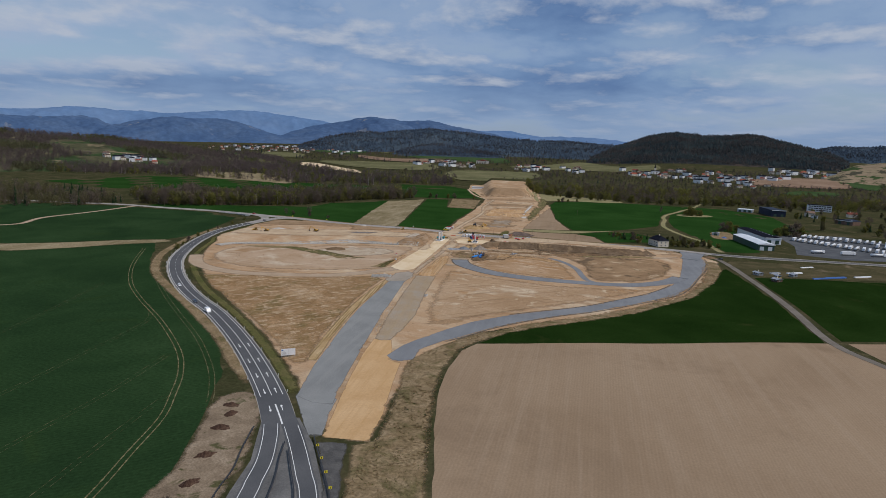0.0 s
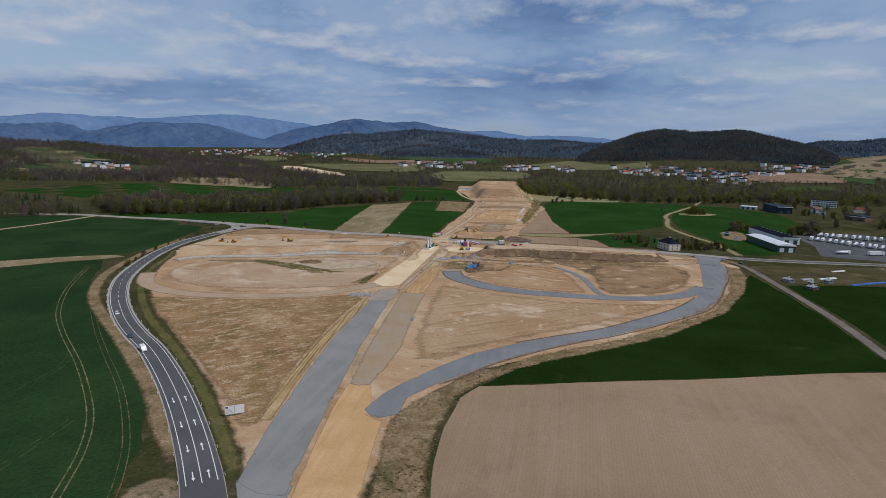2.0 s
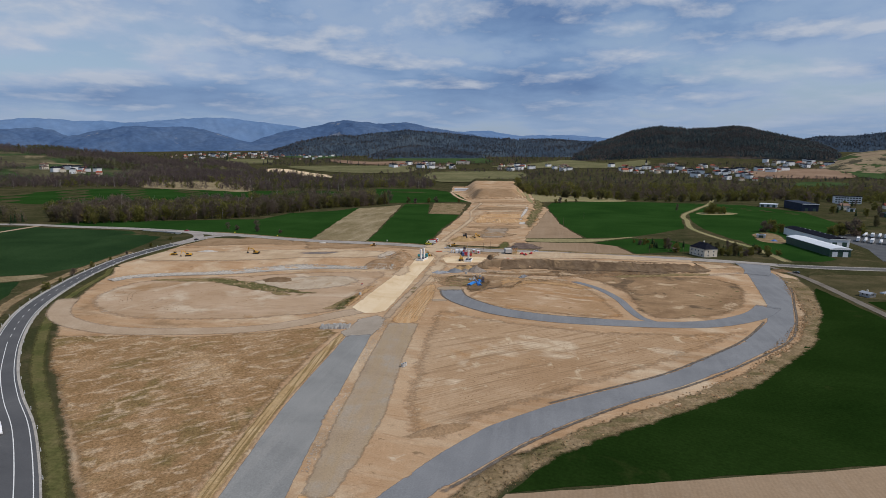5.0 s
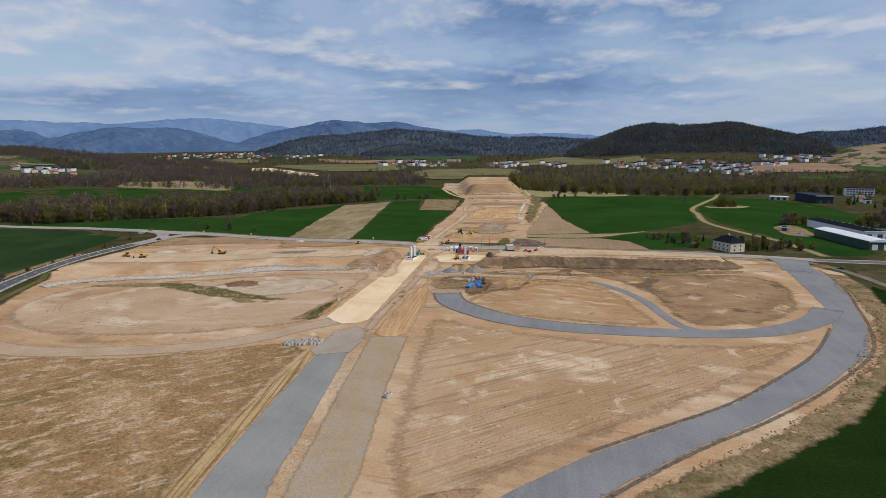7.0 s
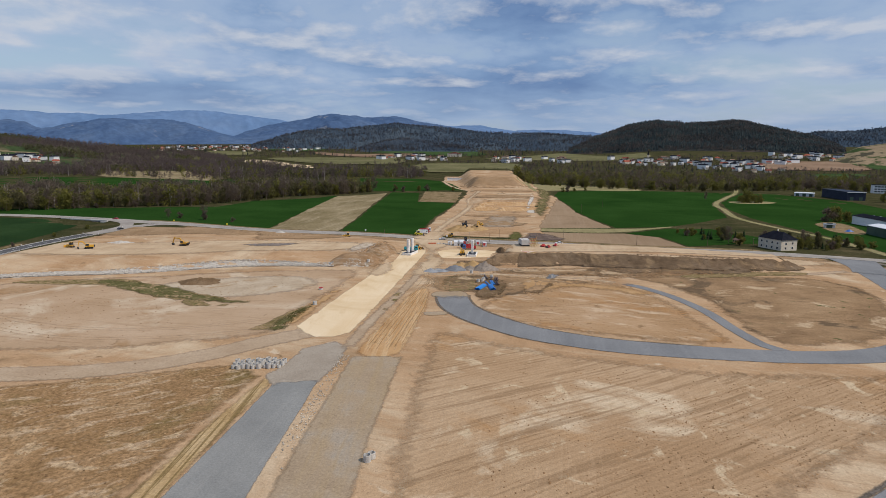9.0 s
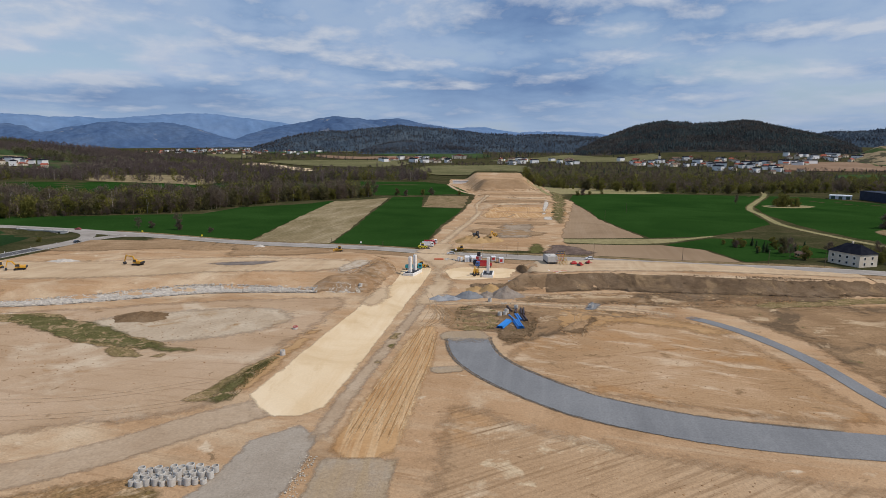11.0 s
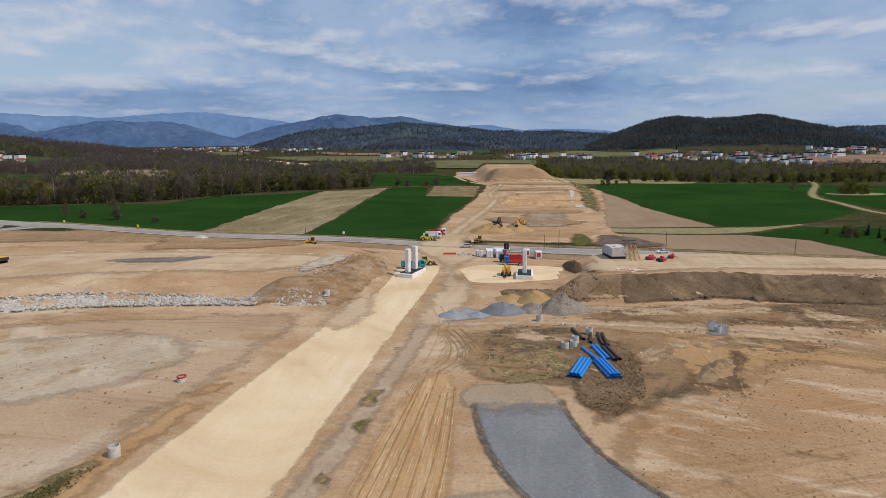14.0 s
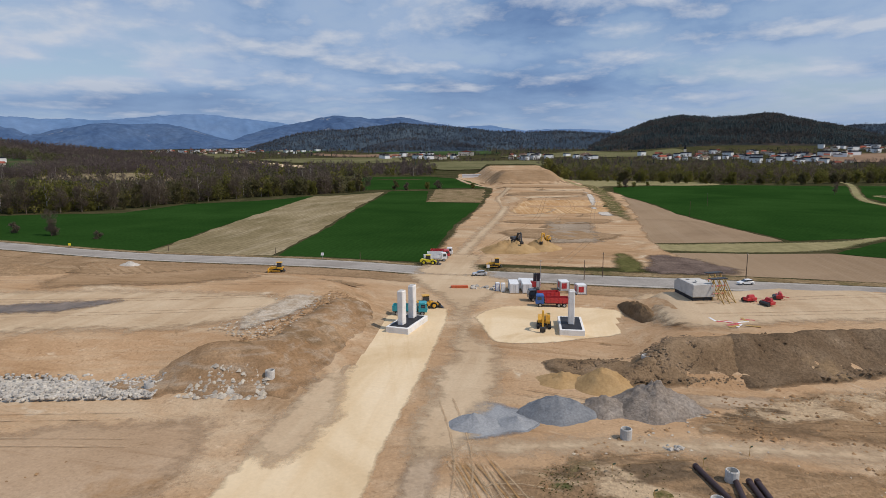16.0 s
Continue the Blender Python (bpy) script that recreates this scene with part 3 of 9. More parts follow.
sheet("field_green_f", [(104, 492), (136, 520), (160, 520), (182, 470), (124, 448), (120, 478)], M_GREEN2, 0.075, step=4, curve=False, ragged=0.3, label="small bright green field along the road", category="field")
sheet("band_scrub", [(50, 495), (101, 495), (135, 522), (160, 538), (140, 532), (118, 518), (101, 513), (54, 507)], M_PALE, 0.06, step=4, ragged=0.5, label="pale dry grass band between fields", category="ground")
sheet("pale_meadow", [(80, 800), (100, 830), (205, 856), (195, 905), (130, 940), (70, 960)], M_PALE, 0.06, step=8, ragged=1.0, label="pale dry meadow before the willows", category="ground")

# ---- construction site ground ----
M_WORN = material("old_grey_asphalt", [(0.11, 0.108, 0.106), (0.14, 0.137, 0.133), (0.19, 0.184, 0.175)], scale=0.1, grain=2.0, grain_amount=0.25, rough=0.9, bump=0.1)
M_APRON = material("dusty_gravel", [(0.295, 0.25, 0.20), (0.335, 0.288, 0.234), (0.37, 0.325, 0.27)], soft=1.2, scale=0.1, grain=2.2, grain_amount=0.22, bump=0.3, bump_scale=4.0, speck=0.3)
M_DARKLOT = material("dark_gravel", [(0.07, 0.068, 0.066), (0.10, 0.097, 0.094), (0.14, 0.134, 0.126)], soft=1.0, scale=0.2, grain=2.4, grain_amount=0.35, bump=0.4, bump_scale=4.0)
# side stones, dark because the raised edge's shade is painted in
M_EDGE = material("shaded_stony_edge", [(0.10, 0.085, 0.07), (0.15, 0.13, 0.11), (0.24, 0.21, 0.18)], soft=0.8, scale=0.5, grain=3.0, grain_amount=0.5, bump=0.8, bump_scale=3.0)
M_EASTSOIL = material("scraped_field_soil", [(0.36, 0.235, 0.135), (0.425, 0.29, 0.175), (0.48, 0.345, 0.222)], soft=5.0, scale=0.025, grain=2.2, grain_amount=0.2, bump=0.4, bump_scale=2.4, distort=0.6, rows=(1.5, 0.2, 56.0),
                      streaks=((0.25, 0.16, 0.09), 0.6, (0.03, 0.55, 1), -34.0, 0.52, 0.62), patches=[((0.40, 0.24, 0.12), 0.02, 0.54, 0.66), ((0.57, 0.45, 0.315), 0.035, 0.57, 0.65), ((0.54, 0.42, 0.28), 0.11, 0.60, 0.66), ((0.24, 0.15, 0.08), 0.5, 0.66, 0.72)], speck=0.3, scuff=[(0.7, -34.0, 0.04, 0.8, (0.62, 0.56, 0.5)), (0.5, -84.0, 0.03, 0.6, (1.2, 1.24, 1.3))])
M_LOOPSOIL = material("rough_graded_soil", [(0.33, 0.21, 0.115), (0.40, 0.262, 0.15), (0.46, 0.32, 0.20)], soft=4.0, scale=0.035, grain=2.2, grain_amount=0.22, bump=0.45, bump_scale=2.2, rows=(1.2, 0.1, -70.0),
                      streaks=((0.60, 0.475, 0.34), 0.6, (0.06, 0.16, 1), 24.0, 0.54, 0.64), patches=[((0.37, 0.205, 0.09), 0.022, 0.5, 0.62), ((0.24, 0.155, 0.085), 0.13, 0.60, 0.68)], speck=0.35, scuff=[(0.55, 12.0, 0.05, 0.5, (1.25, 1.3, 1.4)), (0.6, -18.0, 0.04, 0.6, (0.62, 0.56, 0.5))])
# brown dug soil, taken darker to hold cloud shade on the east side
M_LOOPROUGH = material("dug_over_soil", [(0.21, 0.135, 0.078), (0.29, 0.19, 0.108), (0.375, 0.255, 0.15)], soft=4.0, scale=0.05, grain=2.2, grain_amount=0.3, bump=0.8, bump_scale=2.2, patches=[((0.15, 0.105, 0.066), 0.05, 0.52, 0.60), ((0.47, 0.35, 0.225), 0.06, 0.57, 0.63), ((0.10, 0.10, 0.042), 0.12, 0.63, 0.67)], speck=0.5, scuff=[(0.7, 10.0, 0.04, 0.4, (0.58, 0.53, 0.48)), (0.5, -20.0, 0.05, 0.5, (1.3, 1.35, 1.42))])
M_FURROW = material("ochre_ruts", [(0.33, 0.215, 0.10), (0.43, 0.30, 0.155), (0.52, 0.385, 0.225)], soft=1.8, scale=0.08, grain=1.4, grain_amount=0.3, bump=0.8, bump_scale=2.0, streaks=((0.20, 0.14, 0.06), 0.85, (1.1, 0.015, 1), -2.0, 0.52, 0.58), speck=0.4)
M_RUT = material("pale_tyre_rut", soft=0.45, stops=[(0.43, 0.305, 0.185), (0.48, 0.35, 0.22), (0.52, 0.39, 0.255)], scale=0.2, grain=1.0, grain_amount=0.3)
M_RUTD = material("dark_tyre_rut", soft=0.45, stops=[(0.28, 0.18, 0.095), (0.33, 0.215, 0.12), (0.38, 0.25, 0.14)], scale=0.2, grain=1.0, grain_amount=0.35)
M_STONEWHITE = material("crushed_white_stone", [(0.42, 0.38, 0.33), (0.52, 0.48, 0.42), (0.60, 0.56, 0.50)], soft=1.5, scale=0.2, grain=2.0, grain_amount=0.3, bump=0.6)
M_BANKSOIL = material("graded_bank_soil", [(0.25, 0.165, 0.095), (0.31, 0.21, 0.125), (0.37, 0.26, 0.16)], soft=3.0, scale=0.08, grain=1.4, grain_amount=0.3, bump=0.7, bump_scale=1.6, streaks=((0.20, 0.13, 0.07), 0.5, (0.04, 0.4, 1), 4.0), speck=0.5)
M_MUDBROWN = material("dozed_brown_earth", [(0.27, 0.175, 0.098), (0.325, 0.215, 0.125), (0.38, 0.262, 0.16)], soft=4.0, scale=0.06, grain=2.4, grain_amount=0.2, bump=0.5, bump_scale=2.2, streaks=((0.22, 0.145, 0.08), 0.5, (0.05, 0.35, 1), 12.0), speck=0.3)
M_WET = material("wet_mud", [(0.11, 0.08, 0.056), (0.17, 0.125, 0.088), (0.24, 0.18, 0.128)], soft=4.0, scale=0.25, grain=2.0, grain_amount=0.3, rough=0.5)
M_OCHRE = material("ochre_subsoil", [(0.34, 0.205, 0.095), (0.40, 0.25, 0.125), (0.46, 0.305, 0.165)], soft=4.0, scale=0.05, grain=2.4, grain_amount=0.22, bump=0.5, bump_scale=2.2, speck=0.3, scuff=[(0.5, 20.0, 0.04, 0.5, (0.66, 0.58, 0.5)), (0.4, -30.0, 0.05, 0.5, (1.2, 1.28, 1.4))])
M_STONEGREY = material("grey_stony_fill", [(0.25, 0.19, 0.135), (0.31, 0.245, 0.18), (0.37, 0.305, 0.235)], soft=4.0, scale=0.08, grain=2.2, grain_amount=0.3, bump=0.6, bump_scale=2.2, speck=0.5)
M_SPOILBROWN = material("brown_spoil", [(0.16, 0.105, 0.062), (0.22, 0.15, 0.09), (0.29, 0.205, 0.13)], soft=2.6, scale=0.1, grain=2.4, grain_amount=0.4, bump=1.0, bump_scale=2.6, speck=0.55)
# dark stony spoil, deepened further by cloud shade put into its colour
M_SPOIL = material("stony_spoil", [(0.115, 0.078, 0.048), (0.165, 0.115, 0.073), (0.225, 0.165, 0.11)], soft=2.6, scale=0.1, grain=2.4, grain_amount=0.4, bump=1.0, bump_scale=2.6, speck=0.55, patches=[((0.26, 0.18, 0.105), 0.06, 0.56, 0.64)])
M_WEEDGREEN = material("green_weeds", [(0.085, 0.082, 0.032), (0.125, 0.115, 0.048), (0.20, 0.165, 0.085)], soft=2.2, scale=0.2, grain=1.8, grain_amount=0.45, bump=0.8, bump_scale=2.5, patches=[((0.33, 0.24, 0.14), 0.22, 0.54, 0.60)], speck=0.5)
M_HEATH = material("dead_purple_scrub", [(0.105, 0.078, 0.066), (0.15, 0.112, 0.094), (0.20, 0.152, 0.125)], soft=1.8, scale=0.15, grain=1.6, grain_amount=0.4, bump=0.8, bump_scale=2.0, speck=0.5)
M_WEED = material("low_weeds", [(0.15, 0.12, 0.05), (0.225, 0.17, 0.085), (0.32, 0.235, 0.13)], soft=1.8, scale=0.25, grain=1.6, grain_amount=0.5, bump=0.8, bump_scale=2.5, patches=[((0.33, 0.235, 0.13), 0.25, 0.52, 0.58), ((0.13, 0.12, 0.045), 0.5, 0.57, 0.63)], speck=0.8)
sheet("site_soil", [(-4, 99), (-23, 130), (-46, 163), (-76, 199), (-102, 232), (-124, 262), (-142, 294), (-157, 330), (-169, 370), (-175, 410), (-175, 450), (-168, 478), (-120, 473), (-60, 462), (-12, 453), (40, 443), (90, 434), (130, 428), (165, 420), (186, 410),
      (192, 385), (180, 350), (166, 312), (141, 272), (106, 235), (75, 210), (50, 194), (36, 186), (25, 168), (18, 145), (15, 120), (14, 88), (4, 88)], M_SOIL, 0.07, step=3.0, curve=False, ragged=0.6,
      label="bare tan and brown soil of the road building site", category="ground")
sheet("dry_grassland", [(-14, 119), (-22, 132), (-38, 154), (-58, 179), (-78, 202), (-102, 229), (-121, 255), (-100, 257), (-70, 258), (-50, 266), (-30, 275), (-22, 268), (-24, 245), (-24.6, 210), (-23, 165), (-19.5, 138), (-15, 118)], M_DRY, 0.10, step=3.0, ragged=0.4, curve=False,
      feather=3, label="patchy dry grass and bare earth between the roads", category="ground")
sheet("site_corridor", [(-12, 471), (-6, 560), (2, 661), (8, 796), (-10, 900), (-30, 990), (-34, 1100), (90, 1100), (90, 960), (90, 800), (97, 738), (74, 600), (60, 523), (56, 462)], M_SOIL, 0.10, step=5.0, curve=False, ragged=0.8,
      label="bare soil corridor of the new road, rising to a fill ramp", category="ground")
ribbon("haul_road", [(-4, 474), (2, 520), (8, 570), (14, 640), (12, 700), (20, 780), (2, 830), (-16, 900), (-30, 990)], -3.6, 3.6, M_DUST, 0.16, 3.0, "pale sandy haul road of the site", "road")
for pts, mat in (([(16, 560), (52, 560), (56, 577), (14, 574)], M_MUDBROWN), ([(24, 700), (80, 712), (84, 732), (22, 724)], M_BANKSOIL), ([(18, 780), (80, 790), (80, 808), (16, 800)], M_MUDBROWN), ([(10, 518), (40, 510), (52, 530), (16, 542)], M_BANKSOIL), ([(28, 680), (62, 686), (62, 698), (30, 694)], M_DUST), ([(40, 740), (72, 748), (74, 770), (42, 764)], M_DUST)):
    sheet("graded_lift", pts, mat, 0.2, step=2, ragged=0.8, feather=5, relief=0.5, lump=5.0, label="graded layer of other soil on the new road's fill", category="ground")
ribbon("haul_branch", [(12, 594), (20, 594), (33, 605), (38, 627), (26, 635)], -2.0, 2.0, M_DUST, 0.24, 3.0, "pale haul branch over the fill", "road")
sheet("ditch_scrub", [(89, 872), (97, 798), (80, 661), (66, 566), (62, 600), (78, 742)], M_WEEDGREEN, 0.25, step=3, ragged=1.2, feather=5, relief=0.5, lump=4.0, label="weedy ditch beside the new fill", category="ground")
sheet("grey_fill", [(30, 570), (47, 570), (44, 520), (40, 506), (24, 505), (26, 540)], M_STONEGREY, 0.22, step=2, ragged=0.8, feather=5, relief=0.25, lump=3.0, label="grey stony fill beside the heaps", category="ground")
sheet("fill_terrace", [(20, 600), (70, 610), (76, 660), (30, 668), (18, 640)], M_ORANGE, 0.15, step=4, ragged=0.6, feather=5, label="orange-brown levelled fill", category="ground")
sheet("fill_face", [(12, 850), (70, 850), (78, 905), (0, 905)], M_MUDBROWN, 0.18, step=2.5, ragged=0.8, feather=6, relief=0.8, lump=7.0, label="brown graded face of the fill ramp", category="ground")
sheet("oval_soil", [(-30, 296), (-60, 282), (-95, 276), (-122, 284), (-140, 305), (-140, 335), (-118, 350), (-80, 362), (-40, 374), (-23, 376), (-24, 345), (-28, 320)], M_BASIN, 0.11, step=3, ragged=0.8, feather=5, label="scraped soil basin inside the loop track", category="ground")
ribbon("loop_track", [(-18, 298), (-28, 290), (-39.4, 279), (-52.5, 270), (-70, 264.5), (-98, 262), (-122, 269), (-138, 282), (-150, 305)], -4.9, 4.7, M_TRACK, 0.15, 3.0, "packed earth loop track round the scraped basin", "track")
sheet("cream_strip", [(-25.5, 301), (-23.5, 315), (-21, 341), (-18.3, 370), (-15.4, 395), (-13.5, 418), (-9, 428), (-2, 424), (-1.5, 415), (-3, 393), (-4.8, 372), (-6.8, 337), (-8.2, 312), (-9.6, 296), (-12.4, 292.5), (-17.5, 292), (-21.5, 295.5)], M_CREAM, 0.16, step=2.5, ragged=0.12, curve=False,
      label="cream crushed-stone roadbed leading to the bridge piers", category="road")
sheet("cream_pad", [(3, 421), (8, 427), (16, 429), (29, 427), (29, 418), (25.5, 410), (8.5, 404), (4.5, 410)], M_CREAM, 0.16, step=2.0, ragged=0.25, label="cream crushed-stone pad round the bridge pier", category="ground")
ribbon("side_track", [(-10.5, 284), (-9, 308), (-7, 328), (-4.6, 352), (-2.6, 373), (0, 392)], 0.4, 4.6, M_TRACK, 0.17, 3.0, "grey dusty side track along the roadbed", "track")
sheet("dust_apron", [(-4, 368), (-2.5, 393), (-1.5, 415), (-5, 432), (-12, 446), (-14, 458), (8, 456), (12, 445), (5, 430), (3, 412), (8, 402), (8, 388), (4, 372)], M_DUST, 0.20, step=2.0, ragged=0.5, label="pale dusty haul surface crossing to the road", category="road")
sheet("dust_crossing", [(-12, 456), (-12, 470), (-8, 485), (4, 484), (4, 466), (8, 456)], M_DUST, 0.23, step=2.0, ragged=0.5, label="dusty haul crossing over the old road", category="road")
sheet("clay_strip", [(-5.4, 281), (4.5, 281), (6.5, 305), (7.2, 338), (4, 352), (-0.5, 338), (-3.4, 310)], M_ORANGE, 0.16, step=2.5, ragged=0.3, label="orange clay strip scored by tyre tracks", category="road")
sheet("gravel_road", [(-18.2, 264), (-19, 245), (-19.8, 225), (-20.2, 205), (-19.6, 185), (-18.6, 163), (-16.8, 134), (-14, 111.5), (-8, 108), (-1.8, 107.5), (-3.0, 118), (-4.6, 142), (-6.4, 173), (-8.0, 205), (-8.8, 237), (-9.2, 256), (-9.5, 266)], M_GRAVELPALE, 0.16, step=2.5, ragged=0.05, curve=False,
      label="rolled grey gravel carriageway under construction", category="road")
sheet("gravel_apron", [(-21.6, 268), (-19.5, 274.5), (-18.6, 284), (-12, 290), (-8.0, 286), (-7.4, 275.4), (-9, 264), (-18.2, 262)], M_APRON, 0.15, step=2, ragged=0.12, curve=False, label="loose gravel apron at the carriageway's end", category="road")
sheet("gravel_strip", [(-6.2, 279.8), (5.8, 280.5), (5.5, 259), (5.4, 237), (6.6, 204), (4.8, 180), (2.8, 167), (-0.5, 165.5), (-3.9, 167), (-5.6, 200), (-6.4, 237)], M_GRAVEL2, 0.165, step=2.5, ragged=0.12, curve=False, label="muddy gravel strip beside the carriageway", category="road")
sheet("sand_strip", [(1, 88.5), (13.4, 88.5), (13.6, 104), (12.6, 117), (11.6, 132), (11, 145), (7.2, 146), (5.5, 157), (3, 168), (-4, 167.5), (-4, 150), (-2.8, 130), (-1.2, 112)], M_TAN, 0.15, step=2.5, ragged=0.05, feather=0.6, curve=False, label="smooth rolled sand strip", category="road")
sheet("asphalt_apron", [(-14.6, 112.5), (-1.6, 112), (-0.6, 100), (1.2, 89), (-2, 88), (-6, 95)], M_GRAVELPALE, 0.14, step=2, ragged=0.1, curve=False, label="worn grey apron between road and gravel", category="road")
sheet("black_gravel_lot", [(0.5, 86.5), (8.6, 87), (10.5, 75), (13.5, 62), (16, 45), (13, 45), (8.5, 66), (4, 77)], M_DARKLOT, 0.14, step=2, ragged=0.2, curve=False, label="dark gravel lot beside the guard rail", category="ground")
sheet("scrub_verge", [(9, 87.2), (14.5, 89.5), (14.3, 117), (12, 140), (12.5, 147), (18, 160), (24, 171), (35, 186), (47, 190), (36, 174), (29.5, 163), (26.3, 143), (25.8, 124), (27.5, 98), (31, 68), (36, 20), (18, 20), (13.5, 62)], M_VERGE, 0.10, step=1.4, ragged=0.3, curve=False, relief=0.35, lump=3.0,
      label="scrubby brown verge of weeds and clods", category="ground")
sheet("ramp_verge", [(22, 166), (36, 184), (52, 199), (76, 216), (107, 241), (139, 276), (158, 310), (173, 350), (181, 385), (190, 383), (186, 357), (168, 314), (144, 272), (108, 231), (73, 205), (48, 187), (36, 173.5), (28, 163)], M_VERGE, 0.11, step=1.4, ragged=0.4, curve=False, relief=0.4, lump=3.0,
      label="brown spoil verge along the gravel ramp", category="ground")
sheet("ramp_road", [(4.6, 150), (8, 162), (12, 170.5), (21.5, 186.5), (31, 199), (47, 212), (66, 225), (88, 241), (117, 269), (139, 299), (150, 325), (158, 352), (166, 380), (170, 396), (184, 396), (181, 376), (172, 350), (161, 325), (148, 296), (134, 273), (107, 246), (86, 229), (70, 217.5), (51, 202), (39, 191), (28.5, 178.5), (22, 171), (15.5, 160), (14.5, 148), (8.5, 144.5)], M_GRAVEL, 0.17, step=2.5, curve=False, ragged=0.06,
      label="grey gravel slip road curving to the junction", category="road")
LOOP = [(13.6, 339.5), (14.5, 332), (16.2, 325), (19.4, 318.4), (22.8, 313.6), (26.4, 309.4), (30.5, 305.2), (38, 299.6), (55, 292.8), (76, 289.6), (98, 289.5), (118, 294.5), (138, 307), (150, 322)]
ribbon("loop_road", LOOP, [-5.0, -5.6, -5.2, -4.6, -4.6, -5], [5.0, 5.0, 4.6, 4.2, 4.4, 5], M_GRAVEL, 0.195, 2.5, "grey gravel loop road with low dark edges", "road")
# flat dark strips imitate the shaded sides of the raised road
ribbon("road_edge", LOOP[:-4], [-5.9, -6.3, -5.9, -5.4], [-4.6, -5.2, -4.8, -4.2], M_EDGE, 0.18, 2.0, "stony edge of the loop road, darkened as in shade", "road")
ribbon("road_edge", LOOP[:-5], [4.6, 4.6, 4.3, 3.9], [5.8, 5.8, 5.4, 5.0], M_EDGE, 0.18, 2.0, "stony edge of the loop road, darkened as in shade", "road")
ribbon("link_road", [(72, 363), (77.5, 357.5), (84, 345.5), (88.5, 328), (89.5, 310), (91.5, 297), (98, 290)], -2.0, 2.0, M_GRAVEL, 0.18, 2.5, "narrow gravel link road", "road")
ribbon("site_track_east", [(1, 371), (18, 372.5), (30, 372.5), (45, 371.5), (58, 370.5), (72, 363)], -2.8, 2.8, M_DUST, 0.15, 3.0, "rutted earth track across the site", "track")
ribbon("site_track_bank", [(26, 384), (45, 384), (70, 386), (105, 381), (140, 384), (168, 394)], -2.6, 2.2, M_TRACK, 0.14, 3.0, "earth track below the spoil bank", "track")
ribbon("site_track_cross", [(26, 375.5), (34, 380), (42, 383.6), (56, 391)], -1.5, 1.5, M_DUST, 0.19, 2.0, "pale rutted earth track below the spoil bank", "track")
sheet("bank_face_east", [(12, 396.5), (21, 387.5), (36, 389.5), (39, 391), (40, 400), (36, 399.5), (24, 398)], M_SPOILBROWN, 0.8, step=0.8, ragged=0.4, feather=1.6, relief=0.55, label="steep brown spoil bank", category="ground")
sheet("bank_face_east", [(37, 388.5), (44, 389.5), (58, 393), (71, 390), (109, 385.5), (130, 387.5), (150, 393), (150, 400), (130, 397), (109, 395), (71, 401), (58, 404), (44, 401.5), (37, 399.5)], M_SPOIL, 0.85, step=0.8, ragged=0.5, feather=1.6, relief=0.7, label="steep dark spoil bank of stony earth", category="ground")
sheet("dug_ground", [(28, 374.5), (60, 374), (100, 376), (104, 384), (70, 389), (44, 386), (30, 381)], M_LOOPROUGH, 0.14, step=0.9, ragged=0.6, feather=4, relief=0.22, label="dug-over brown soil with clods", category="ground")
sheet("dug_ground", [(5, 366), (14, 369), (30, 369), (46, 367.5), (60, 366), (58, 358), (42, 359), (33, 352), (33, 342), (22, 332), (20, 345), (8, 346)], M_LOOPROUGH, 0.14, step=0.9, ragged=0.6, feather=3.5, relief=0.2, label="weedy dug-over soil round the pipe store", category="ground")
sheet("dark_topsoil", [(62, 386), (78, 391.5), (96, 393), (112, 389), (128, 388), (120, 380), (97, 378.5), (78, 380)], M_SPOIL, 0.18, step=1.0, ragged=0.6, feather=3.5, relief=0.2, label="darker brown soil strip with weeds", category="ground")
sheet("ochre_scrape", [(34, 366), (48, 369), (57, 366), (74, 357), (82, 349), (73, 344), (64, 350), (52, 352), (38, 341)], M_OCHRE, 0.15, step=1.6, ragged=0.6, feather=6, relief=0.08, label="ochre subsoil scraped bare", category="ground")
sheet("clay_margin", [(-26, 301), (-22, 341), (-18.6, 370), (-17, 380), (-19.5, 380), (-22.5, 365), (-26.5, 335), (-30, 310)], M_OCHRE, 0.14, step=1.6, ragged=0.4, feather=2.2, label="ochre margin beside the roadbed", category="ground")
M_CUTBANK = material("stony_cut_bank", [(0.228, 0.141, 0.076), (0.297, 0.189, 0.106), (0.371, 0.250, 0.149)], soft=2.6, scale=0.1, grain=2.4, grain_amount=0.3, bump=0.8, bump_scale=2.6, speck=0.4, streaks=((0.40, 0.33, 0.25), 0.6, (0.3, 0.05, 1), 80.0), patches=[((0.17, 0.115, 0.066), 0.08, 0.55, 0.65)])
sheet("bank_face_west", [(-44, 382.5), (-34.5, 380.2), (-20.7, 380.4), (-17.4, 382.6), (-15.4, 397), (-13.6, 409), (-14, 420), (-19, 423), (-23, 415), (-25.5, 403), (-26.5, 395), (-33, 393.5), (-39, 388.5)], M_CUTBANK, 0.55, step=0.8, ragged=0.5, feather=2.6, relief=0.4, label="steep brown cut bank of stony dug soil", category="ground")
sheet("stony_toe", [(-31, 381), (-22.5, 381), (-23.5, 384.5), (-29.5, 385)], M_STONEWHITE, 0.62, step=1.2, ragged=0.5, feather=2.0, label="grey rubble slumped at the bank's toe", category="ground")
